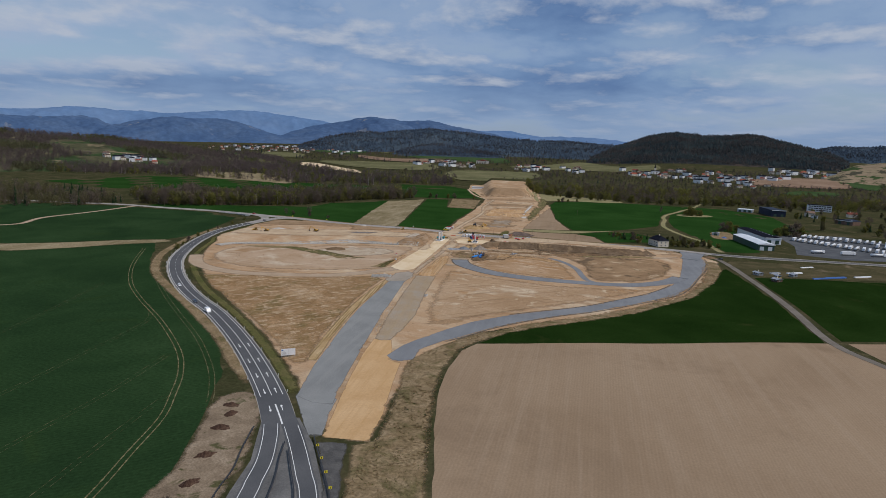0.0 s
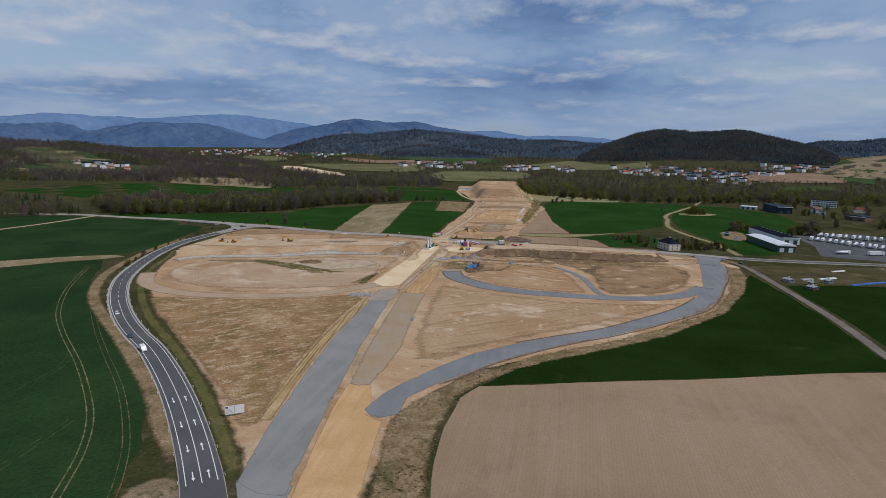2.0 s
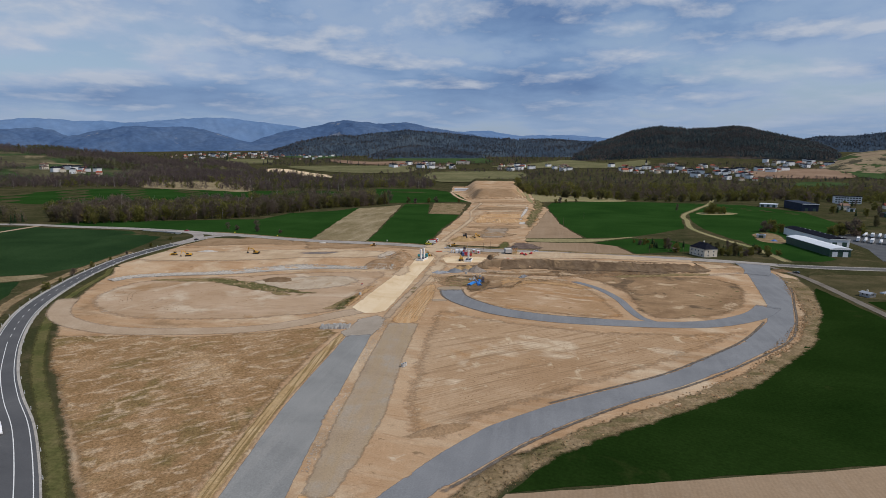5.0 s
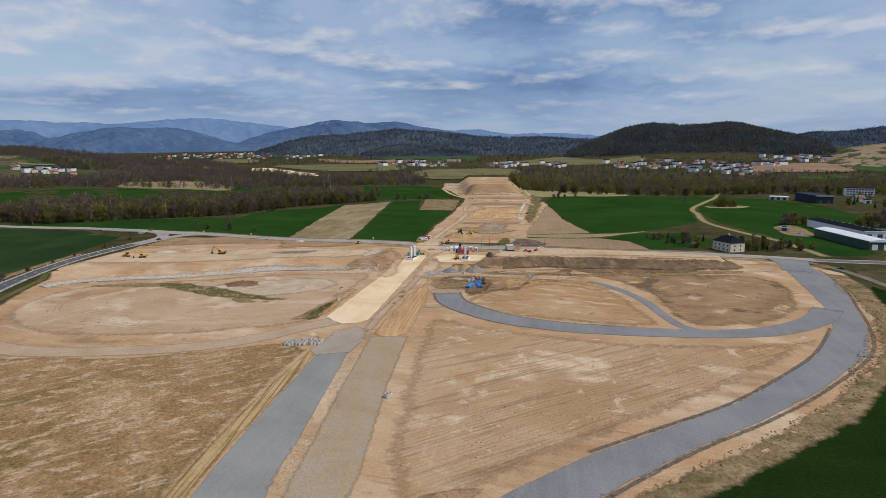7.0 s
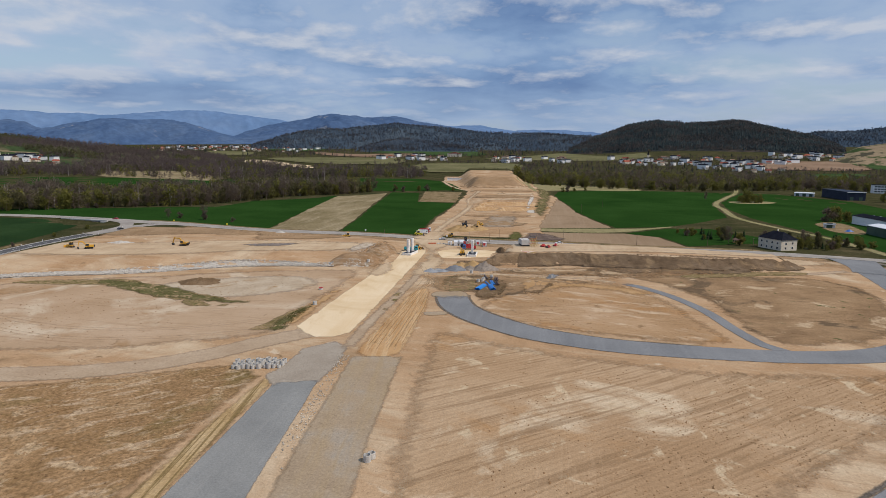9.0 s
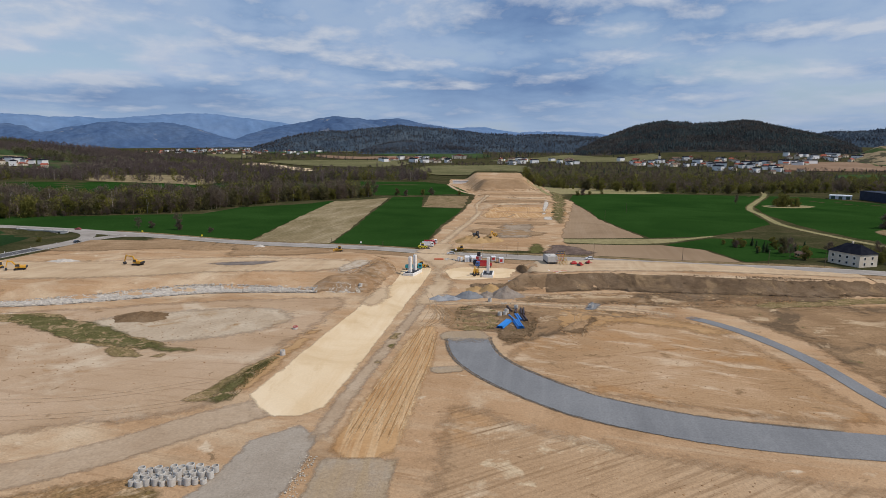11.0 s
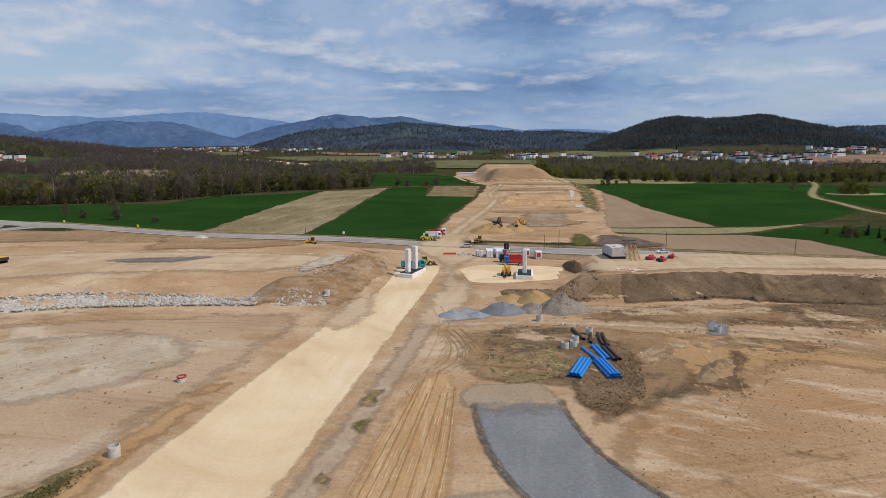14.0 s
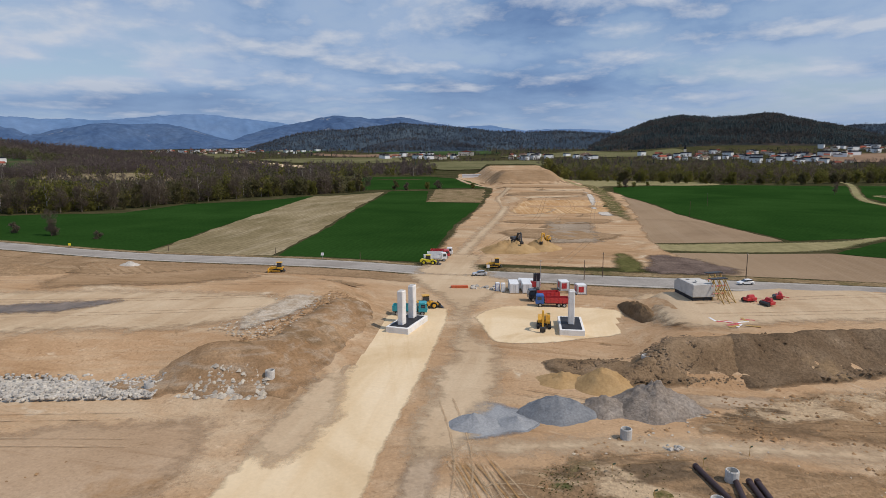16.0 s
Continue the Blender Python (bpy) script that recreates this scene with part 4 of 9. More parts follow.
sheet("dozed_mud", [(-85, 430), (-90.5, 452), (-72, 452), (-54.6, 448.6), (-41.7, 436.2), (-53.6, 428), (-70, 424), (-81, 420)], M_MUDBROWN, 0.26, step=2.5, ragged=0.8, feather=5, label="brown dozed earth spread below the road", category="ground")
sheet("dust_drift", [(-20, 371), (-18, 368), (-15.5, 365.5), (-12.8, 368), (-11, 375.5), (-11.5, 384), (-14, 396), (-17, 392), (-18.5, 383)], M_DUST, 0.21, step=1.5, ragged=0.5, feather=3.5, label="brown dust drifted over the roadbed", category="ground")
sheet("terrace_east", [(34, 404), (60, 407), (110, 405), (150, 402), (166, 406), (160, 418), (110, 428), (60, 438), (36, 441), (33, 425)], M_DUST, 0.2, step=2.5, ragged=0.4, feather=5, label="levelled pale earth terrace beside the road", category="ground")
sheet("terrace_west", [(-165, 375), (-110, 378), (-60, 392), (-34, 400), (-26, 418), (-60, 424), (-120, 412), (-168, 405)], M_DUST, 0.2, step=2.5, ragged=0.6, feather=7, label="levelled sandy terrace of the site", category="ground")
sheet("sand_bank", [(-165, 430), (-100, 436), (-45, 441), (-22, 436), (-26, 447), (-70, 455), (-130, 462), (-166, 464)], M_BANKSOIL, 0.2, step=2.5, ragged=0.6, feather=5, label="brown graded bank below the road", category="ground")

# ---- roads ----
MAIN = [(-3, 20), (-5, 60), (-6.5, 78), (-11.6, 93), (-14.4, 98.8), (-20.8, 110.3), (-28.2, 122), (-37, 135), (-47.8, 150), (-61.5, 167.5), (-77.8, 186.5), (-93.2, 202), (-109.3, 220), (-127.2, 243.3), (-143.5, 268.5), (-155, 291), (-166, 320), (-176, 353), (-183, 388), (-184, 420), (-181.5, 452), (-176, 477), (-168, 494)]
ribbon("road_shoulder", MAIN[3:], -4.5, 4.5, M_SHOULDER, 0.12, 3.0, "pale gravel shoulder of the main road", "road")
sheet("road_fork_ground", [(-18, 98), (-14.6, 86), (-11.3, 75), (-10.2, 62), (-4.5, 20), (24, 20), (10.2, 63), (6.2, 72), (0.2, 85), (-8, 98)], M_WORN, 0.125, step=2, curve=False, label="gravel ground where the carriageways part", category="road")
main_road = ribbon("main_road", MAIN[3:], [-4.4, -3.9, -3.5, -3.5, -3.5], [4.4, 3.9, 3.5, 3.5, 3.5], M_ASPHALT, 0.17, 2.0, "dark asphalt two-lane road with white lines", "road")
WEST = [(-16.2, 99), (-13.9, 93), (-11.2, 85.7), (-8.2, 75.3), (-7.0, 67), (-5.9, 60), (-1, 20)]
EASTC = [(-13.2, 100.6), (-8.4, 93), (-3.0, 83), (2.9, 71), (6.8, 62.6), (19, 30)]
ribbon("carriageway_west", WEST, -2.3, 2.2, M_ASPHALT, 0.175, 1.5, "asphalt carriageway leaving the fork", "road")
ribbon("carriageway_east", EASTC, -2.2, 2.3, M_ASPHALT, 0.178, 1.5, "asphalt carriageway leaving the fork", "road")
CROSS = [(-520, 520), (-420, 527), (-337, 531), (-296, 528), (-251, 520.5), (-212, 512), (-184, 502), (-145, 491.5), (-104, 481), (-66, 473), (-34, 467), (-12, 461.5), (4, 457), (23, 453.5), (42, 449.5), (70, 444.5), (97, 440.5), (127, 436), (155, 430.5), (176, 426), (198, 421), (222, 417.5), (262, 412), (320, 410), (450, 408)]
ribbon("cross_shoulder", CROSS, -5.0, 5.0, M_SHOULDER, 0.14, 3.0, "gravel shoulder of the cross road", "road")
ribbon("cross_verge", CROSS[7:20], 4.6, 15.0, M_BANKSOIL, 0.10, 3.0, "brown earth verge below the cross road", "ground")
ribbon("cross_verge", CROSS[6:12], -9.0, -4.6, M_VERGE, 0.10, 3.0, "dry grass verge behind the cross road", "ground")
ribbon("cross_verge", CROSS[12:19], -11.0, -4.6, M_VERGE, 0.10, 3.0, "dry grass verge behind the cross road", "ground")
cross_road = ribbon("cross_road", CROSS, -3.4, 3.4, M_OLDROAD, 0.19, 2.5, "worn pale grey country road", "road")
# grey asphalt overlay that also stands in for shadow on this stretch
ribbon("cross_road_east", CROSS[20:], -3.4, 3.4, M_WORN, 0.205, 2.5, "asphalt country road past the junction, darkened for shade", "road")
ribbon("junction_mouth", [(-182, 452), (-178, 474), (-168, 490), (-150, 494)], -4.5, 4.5, M_OLDROAD, 0.20, 2.0, "worn asphalt mouth of the junction", "road")
ribbon("junction_mouth", [(-181, 462), (-181, 482), (-190, 498), (-204, 508)], -3.5, 3.5, M_OLDROAD, 0.20, 2.0, "worn asphalt mouth of the junction", "road")
ribbon("slip_mouth", [(172, 388), (178, 400), (184, 422)], [-6, -7, -10], [6, 7, 10], M_GRAVEL, 0.195, 2.0, "dusty asphalt mouth of the slip road", "road")
ribbon("farm_track", [(186, 424), (195, 394), (193, 336), (185, 255), (178.5, 205), (184, 177), (206, 110), (225, 30)], -2.3, 2.3, M_FARMROAD, 0.15, 3.0, "worn grey farm road between fields", "track")
ribbon("farm_path", [(209.5, 430), (209.5, 481), (203, 520), (202, 584), (218, 648), (232, 700), (300, 828), (330, 900)], -3.6, 3.6, M_PALE, 0.12, 4.0, "winding pale farm path between green fields", "track")
ribbon("field_path", [(-338, 530), (-340, 485), (-350, 420), (-338, 377), (-360, 360)], -3.0, 3.0, M_TRACK, 0.13, 4.0, "dirt path through the wheat field", "track")

# white markings lie on the asphalt
def dashes(road, pts, offset, width, on, off, lift):
    c = smoothed(pts, False, 0.5)
    d = np.r_[0, np.cumsum(np.hypot(*np.diff(c, axis=0).T))]
    s, p = side_of(c), 0.0
    while p < d[-1] - on:
        q = np.arange(p, p + on + 0.01, min(on, 3.0))
        mid = np.stack([np.interp(q, d, c[:, 0]), np.interp(q, d, c[:, 1])], 1) + np.stack([np.interp(q, d, s[:, 0]), np.interp(q, d, s[:, 1])], 1) * offset
        if len(mid) > 1:
            ribbon("lane_dash", mid, -width / 2, width / 2, M_WHITE_LINE, lift, 3.0, parent=road)
        p += on + off


for off in (-3.15, 3.15):
    ribbon("edge_line", MAIN[5:], off - 0.09, off + 0.09, M_WHITE_LINE, 0.20, 2.0, parent=main_road)
ribbon("centre_line", MAIN[5:14], -0.09, 0.09, M_WHITE_LINE, 0.20, 2.0, parent=main_road)
dashes(main_road, MAIN[13:], 0.0, 0.18, 4.5, 4.5, 0.20)
for way, offs in ((WEST, (-1.75, 1.7)), (EASTC, (-1.7, 1.75))):
    for off in offs:
        ribbon("edge_line", way[1:], off - 0.08, off + 0.08, M_WHITE_LINE, 0.205, 1.5, parent=main_road)
ribbon("gore_line", [(-17.5, 104.8), (-13.8, 98.5), (-11, 93.5)], -0.2, 0.2, M_WHITE_LINE, 0.205, 1.5, parent=main_road)


def arrow(x, y, turn, length=5.0):
    bm = bmesh.new()
    w = 0.16
    pts = [(-w, -length / 2), (w, -length / 2), (w, length / 2 - 1.5), (0.55, length / 2 - 1.5), (0, length / 2), (-0.55, length / 2 - 1.5), (-w, length / 2 - 1.5)]
    bm.faces.new([bm.verts.new((a, b, 0)) for a, b in pts])
    me = bpy.data.meshes.new("lane_arrow")
    bm.to_mesh(me)
    bm.free()
    me.materials.append(M_WHITE_LINE)
    ob = new("lane_arrow", me)
    ob.parent = main_road
    ob.matrix_basis = pose(x * K, y * K, float(height(x, y)) + 0.215, 0, 0, turn)


mc = smoothed(MAIN, False, 0.5)
md = np.r_[0, np.cumsum(np.hypot(*np.diff(mc, axis=0).T))]
ms = side_of(mc)
for dist in (84, 97, 110, 124, 140):
    k = int(np.searchsorted(md, dist))
    ang = math.degrees(math.atan2(-(mc[k + 1] - mc[k])[0], (mc[k + 1] - mc[k])[1]))
    for off, flip in ((1.6, 0), (-1.6, 180)):
        arrow(mc[k][0] + ms[k][0] * off, mc[k][1] + ms[k][1] * off, ang + flip)

# tractor tracks in the western wheat
M_TRAMLINE = material("tramline", soft=0.5, stops=[(0.16, 0.15, 0.07), (0.25, 0.21, 0.11), (0.30, 0.25, 0.14)], scale=0.3, grain=1.0, grain_amount=0.4)
for pts, w in (([(-190, 312), (-165, 262), (-141.5, 225), (-118, 197), (-90.6, 168), (-66.7, 139.6), (-55, 121), (-48, 104.7), (-43, 91), (-40, 73.6), (-36.8, 55.7), (-34, 30)], 0.28), ([(-131, 231), (-110, 204), (-90.7, 180.7), (-66.4, 152.2), (-48.5, 127.2), (-39.3, 110.6), (-35.4, 101.5)], 0.2),
               ([(-94.5, 80), (-94.5, 125), (-95.7, 167), (-112, 192)], 0.13), ([(-47, 40), (-49.2, 80.3), (-49.5, 108.5)], 0.12), ([(-70, 40), (-69, 69.5), (-66.5, 105), (-67, 135)], 0.13), ([(-138.5, 120), (-138.5, 149), (-153.4, 222)], 0.13)):
    for off in (-0.8, 0.8):
        ribbon("tramline", pts, off - w, off + w, M_TRAMLINE, 0.10, 3.0, "pale wheel track through the wheat", "track")
sheet("dirt_lot", [(-25, 52), (-27.5, 72), (-30.5, 86), (-34.5, 98), (-34, 108), (-29, 112), (-23.5, 108), (-18, 98), (-15, 86), (-12, 75), (-11, 60), (-9.5, 45)], M_LOT, 0.11, step=2, ragged=0.5, label="bare brown dirt lot beside the fork", category="ground")
ribbon("verge_west", [(-30, 118), (-45, 136), (-58, 154), (-75, 173), (-100, 201), (-136, 240), (-155, 268), (-170, 300), (-183, 345), (-190, 380), (-192, 420)], -3.2, 3.2, M_VERGE, 0.115, 3.0, "rough brown grass verge along the road", "ground")
ribbon("verge_east", [(-14, 112), (-22, 124), (-34, 142), (-50, 163.5), (-66, 183), (-80, 199), (-100, 222), (-120, 249), (-139, 279), (-152, 308), (-163, 345), (-172, 385), (-174, 430)], -2.2, 2.8, M_GRASS, 0.125, 3.0, "olive grass verge along the road", "ground")


# ---- soils, weeds and ruts of the site ----
sheet("scraped_field", [(10, 203), (9, 280), (13, 300), (36, 289), (76, 279), (116, 283), (140, 298), (112, 270), (84, 245), (60, 226), (34, 206), (20, 192)], M_EASTSOIL, 0.115, step=3, ragged=0.6, feather=6, label="scraped tan soil plot scored with fine rows", category="ground")
sheet("loop_soil", [(22, 322), (34, 308), (56, 300), (84, 297), (84, 318), (80, 344), (68, 364), (46, 367), (38, 352), (26, 338)], M_LOOPSOIL, 0.12, step=3, ragged=0.6, feather=5, label="orange and tan graded soil inside the loop road", category="ground")
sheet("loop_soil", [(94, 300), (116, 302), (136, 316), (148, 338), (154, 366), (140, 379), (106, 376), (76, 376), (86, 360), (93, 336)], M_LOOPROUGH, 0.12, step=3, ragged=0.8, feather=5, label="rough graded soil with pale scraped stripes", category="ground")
sheet("rutted_margin", [(-18.2, 266), (-21, 268), (-23.5, 245), (-24.6, 220), (-24.8, 195), (-23.4, 165), (-21, 140), (-17.2, 140), (-18.8, 163), (-19.8, 185), (-20.2, 205), (-19.6, 225), (-19, 245)], M_FURROW, 0.135, step=2, feather=1.6, label="ochre margin of parallel wheel ruts beside the gravel", category="track")
# browner dug patches; their dark tone also paints in passing cloud shade
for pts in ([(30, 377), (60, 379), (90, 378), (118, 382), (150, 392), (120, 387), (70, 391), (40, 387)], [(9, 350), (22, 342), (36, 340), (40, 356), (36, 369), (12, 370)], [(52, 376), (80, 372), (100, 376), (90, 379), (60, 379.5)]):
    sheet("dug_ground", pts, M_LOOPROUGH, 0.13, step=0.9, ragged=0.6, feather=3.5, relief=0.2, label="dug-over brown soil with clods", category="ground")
for pts in ([(11, 345.5), (14, 365), (20.5, 367), (21.5, 350), (16, 345)], [(-25.8, 323), (-28, 313.7), (-30.2, 305), (-31.5, 298), (-36.5, 298), (-34, 305.5), (-32, 312), (-29.6, 320)], [(-68, 327), (-61, 325), (-56, 321), (-52, 323.5), (-52, 319.5), (-59, 319.5), (-65, 320)],
            [(-2.6, 344), (-3.3, 325), (-4.6, 311), (-5.4, 300), (-7.2, 300), (-6.2, 312), (-5, 325), (-4.6, 341)], [(-99, 350), (-78, 339), (-54, 328), (-63, 325), (-78, 328.5), (-90, 335.5)], [(-132, 343), (-100, 351), (-94, 343), (-128, 339)],
            [(100, 372), (126, 378), (146, 384), (146, 390), (120, 384), (98, 378)]):
    sheet("weed_patch", pts, M_WEED, 0.19, step=1.5, ragged=0.4, feather=1.2, label="low green-brown weeds on the bare soil", category="weeds")
sheet("spread_chippings", [(45.8, 367), (47.4, 373), (50.5, 378), (52.4, 377), (49.6, 367.5)], M_GRAVEL, 0.2, step=1.5, ragged=0.3, feather=1.5, label="thin spread of blue-grey chippings", category="ground")
sheet("dug_hollow", [(37, 345), (42, 352), (46, 360), (48.5, 359), (45, 350), (42.5, 343)], M_DARKSOIL, 0.2, step=0.7, relief=0.5, ragged=0.5, feather=2.2, label="dark freshly dug trench in the soil", category="ground")
sheet("purple_scrub", [(44, 458), (46, 474), (49, 484), (56, 486), (64, 474), (66, 459)], M_HEATH, 0.2, step=1.5, ragged=0.9, feather=4.0, relief=0.3, label="dark brown scrub beside the road", category="weeds")
sheet("gravel_pad", [(6, 317.5), (12.6, 319.8), (13.8, 316), (8, 313.8)], M_GRAVEL2, 0.18, step=1.5, ragged=0.2, label="small loose gravel pad", category="ground")
sheet("gravel_pad", [(7.5, 343.5), (17, 345), (19.5, 337), (8.4, 336)], M_GRAVEL2, 0.17, step=1.5, ragged=0.3, label="loose gravel at the loop road's end", category="ground")
for pts, mat in (([(-102, 458), (-60, 454), (-48, 446), (-76, 434), (-98, 436)], M_BANKSOIL), ([(70.5, 740), (74, 736), (70, 690), (61, 628), (57, 624), (62, 660), (67, 705)], M_STONEWHITE), ([(56, 590), (62, 592), (64, 612), (58, 612)], M_STONEWHITE)):
    sheet("soil_patch", pts, mat, 0.26, step=2, ragged=0.5, curve=False, label="patch of other soil on the site", category="ground")
# stony edges of the gravel roads, the raised edge's shade in their dark colour
ribbon("road_edge", [(46.6, 212.6), (65.6, 225.6), (87.6, 241.6), (116.6, 269.6), (138.5, 299.5)], -0.7, 0.7, M_EDGE, 0.185, 2.0, "stony edge of the slip road, darkened as in shade", "road")
ribbon("road_edge", [(184.5, 394), (181.6, 376), (172.6, 350), (161.6, 325), (148.6, 296), (134.6, 273), (107.6, 245.6), (86.6, 228.6), (70.5, 217), (51.5, 201.5), (39.5, 190.5), (29, 178), (22.5, 170.5)], -0.7, 0.7, M_EDGE, 0.185, 2.0, "stony edge of the slip road, darkened as in shade", "road")


RUT_COUNT = [0]


def ruts(pts, pale, gauge=0.85, wide=0.26, lift=0.2):
    """The two wheel ruts of a lorry."""
    RUT_COUNT[0] += 1
    lift += 0.005 * (RUT_COUNT[0] % 30)
    for off in (-gauge, gauge):
        ribbon("tyre_rut", pts, off - wide, off + wide, M_RUT if pale else M_RUTD, lift, 2.5, "wheel rut pressed into the soil", "track")


M_CLAYRUT = material("pale_clay_rut", soft=0.3, stops=[(0.52, 0.355, 0.19), (0.58, 0.415, 0.24), (0.63, 0.47, 0.29)], scale=0.2, grain=1.0, grain_amount=0.25)
M_CLAYRUTD = material("dark_clay_rut", soft=0.3, stops=[(0.32, 0.19, 0.085), (0.37, 0.225, 0.105), (0.42, 0.265, 0.13)], scale=0.2, grain=1.0, grain_amount=0.25)
rut = np.random.RandomState(77)
for q in range(22):
    o = -4.4 + q * 0.42 + rut.randn() * 0.1
    ribbon("tyre_rut", [(o, 283 + rut.rand() * 8), (o * 0.95 + 1.2 + rut.randn() * 0.15, 305), (o * 0.85 + 2.6 + rut.randn() * 0.2, 325), (o * 0.6 + 3.6, 338 + rut.rand() * 14)], -0.16, 0.16, (M_CLAYRUT, M_CLAYRUT, M_CLAYRUTD)[q % 3], 0.19 + 0.002 * q, 2.5, "wheel rut pressed into the clay", "track")
for q in range(16):
    o = q * 0.62 + rut.randn() * 0.25
    ribbon("tyre_rut", [(0.5 + o * 0.9, 346 + rut.rand() * 4), (3.5 + o * 0.75, 353 + rut.randn()), (3.8 + o * 0.6, 360 + rut.randn()), (1.0 + o * 0.4, 368 + rut.rand() * 3)], -0.2, 0.2, (M_RUT, M_RUT, M_CLAYRUTD)[q % 3], 0.21 + 0.003 * q, 2.0, "wheel rut pressed into the soil", "track")
for pts in ([(2, 356), (6, 364), (16, 360), (19, 350)], [(4, 352), (9, 362), (14, 368), (26, 371)], [(2, 350), (3, 368), (0, 384)], [(42, 350), (44, 362), (54, 366), (66, 362)], [(40, 340), (46, 356), (60, 360), (72, 352)],
            [(-30, 300), (-50, 292), (-80, 288), (-110, 296)], [(-34, 308), (-56, 298), (-84, 296), (-112, 304)], [(-120, 300), (-128, 318), (-116, 334), (-92, 340)], [(-30, 370), (-60, 366), (-100, 354), (-150, 342)], [(-34, 376), (-64, 371), (-104, 360), (-156, 350)],
            [(-30, 412), (-70, 402), (-120, 392), (-166, 388)], [(-32, 420), (-72, 412), (-124, 404), (-168, 400)], [(-28, 430), (-70, 428), (-120, 424), (-168, 420)], [(40, 412), (80, 414), (120, 411), (160, 410)], [(40, 420), (80, 424), (120, 419), (158, 414)],
            [(60, 386), (80, 380), (100, 372), (130, 372), (150, 384)], [(8, 386), (30, 379), (50, 378), (80, 379)], [(0, 480), (12, 520), (26, 580), (34, 640), (44, 720)], [(12, 480), (30, 520), (36, 580), (50, 640), (50, 760), (36, 840)], [(24, 470), (40, 520), (54, 600), (66, 660)]):
    ruts(pts, rut.rand() < 0.75, wide=0.2, lift=0.22)

# ---- hills ----
# dark forest floor of the east hill, tinted bluer for haze
M_FOREST = material("hazed_wooded_slope", [(0.014, 0.018, 0.021), (0.024, 0.028, 0.030), (0.042, 0.043, 0.041)], scale=0.006, grain=0.05, grain_amount=0.6, bump=0.6, bump_scale=0.04, patches=[((0.075, 0.06, 0.05), 0.004, 0.55, 0.65)])
# the blue of both far surfaces is aerial haze mixed into the colour
M_FAR = material("haze_tinted_mountain", [(0.105, 0.185, 0.325), (0.12, 0.20, 0.345), (0.14, 0.22, 0.36)], scale=0.004, grain=0.02, grain_amount=0.15, distort=0.0)
M_MID = material("haze_tinted_hill", [(0.056, 0.10, 0.195), (0.07, 0.118, 0.215), (0.088, 0.137, 0.232)], scale=0.006, grain=0.03, grain_amount=0.25, distort=0.0, patches=[((0.17, 0.19, 0.23), 0.007, 0.64, 0.68)])
# ridge woodland colour, blued to paint in the haze of distance
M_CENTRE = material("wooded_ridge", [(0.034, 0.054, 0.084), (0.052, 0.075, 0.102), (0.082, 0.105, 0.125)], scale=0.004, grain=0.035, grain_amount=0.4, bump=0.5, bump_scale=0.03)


VIEW = (34.5, 138.0, 71.3)      # the spot from which the hills' bearings and heights are told


def hill(name, profile, distance, depth, mat, label, rough=0.25, bumps=3.0, steep=1.4, cover=0.0):
    """A hill whose crest is given as (bearing, angle above the horizon) in degrees from VIEW, at that distance; cover: the height of the trees on it."""
    az = np.radians([p[0] for p in profile])
    tops = np.array([VIEW[2] + distance * math.tan(radians(p[1])) - cover for p in profile])
    h = {"az": az, "tops": tops, "distance": distance, "depth": depth, "rough": rough, "bumps": bumps, "steep": steep}
    n, k = 260, 30
    a, t = np.meshgrid(np.linspace(az[0], az[-1], n), np.linspace(-0.22, 1.0, k))
    r = distance - depth * t
    x, y = (VIEW[0] + r * np.sin(a)).ravel(), (VIEW[1] + r * np.cos(a)).ravel()
    i = (np.arange(k - 1)[:, None] * n + np.arange(n - 1)[None]).ravel()
    me = raw_mesh(name, np.stack([x, y, hill_z(h, x, y)], 1), np.stack([i, i + n, i + n + 1, i + 1], 1))
    if me.polygons[len(me.polygons) // 2].normal.z < 0:
        me.flip_normals()
    me.polygons.foreach_set("use_smooth", np.ones(len(me.polygons), bool))
    me.materials.append(mat)
    tagged(new(name, me), label, "hill", kind="structure")
    return h


def hill_z(h, x, y):
    """The height of a hill's surface at places in metres."""
    a, r = np.arctan2(x - VIEW[0], y - VIEW[1]), np.hypot(x - VIEW[0], y - VIEW[1])
    t = (h["distance"] - r) / h["depth"]
    crest = sum(np.interp(a + d, h["az"], h["tops"]) for d in (-0.004, 0.0, 0.004)) / 3
    g = np.array([noise.fractal(Vector((p / 330, q / 330, 3.1)), 1.0, 2.1, 5) for p, q in zip(x, y)])
    b = np.array([noise.fractal(Vector((p / 60, q / 60, 7.7)), 0.8, 2.0, 3) for p, q in zip(x, y)])
    fold = 1.6 * h["rough"] * np.clip(g, -0.5, 0.5) * np.clip(t, 0, 1) * np.clip(1 - t, 0, 1)
    f = np.where(t >= 0, 1 - np.clip(t + fold, 0, 1) ** h["steep"], 1 - (t * 3) ** 2)
    base = far_floor(x, y) - 3.0
    return base + np.maximum(0, crest + h["bumps"] * b - base) * np.clip(f, 0, 1)


def on_hill(h, count, seed, low=0.05, high=0.97):
    """Places strewn over a hill's near side."""
    g = np.random.RandomState(seed)
    a = h["az"][0] + (h["az"][-1] - h["az"][0]) * g.rand(count)
    r = h["distance"] - h["depth"] * (-0.06 + (high + 0.06) * g.rand(count))
    x, y = VIEW[0] + r * np.sin(a), VIEW[1] + r * np.cos(a)
    z = hill_z(h, x, y)
    keep = z > far_floor(x, y) + 80 * low - 3
    return np.stack([x, y, z], 1)[keep]


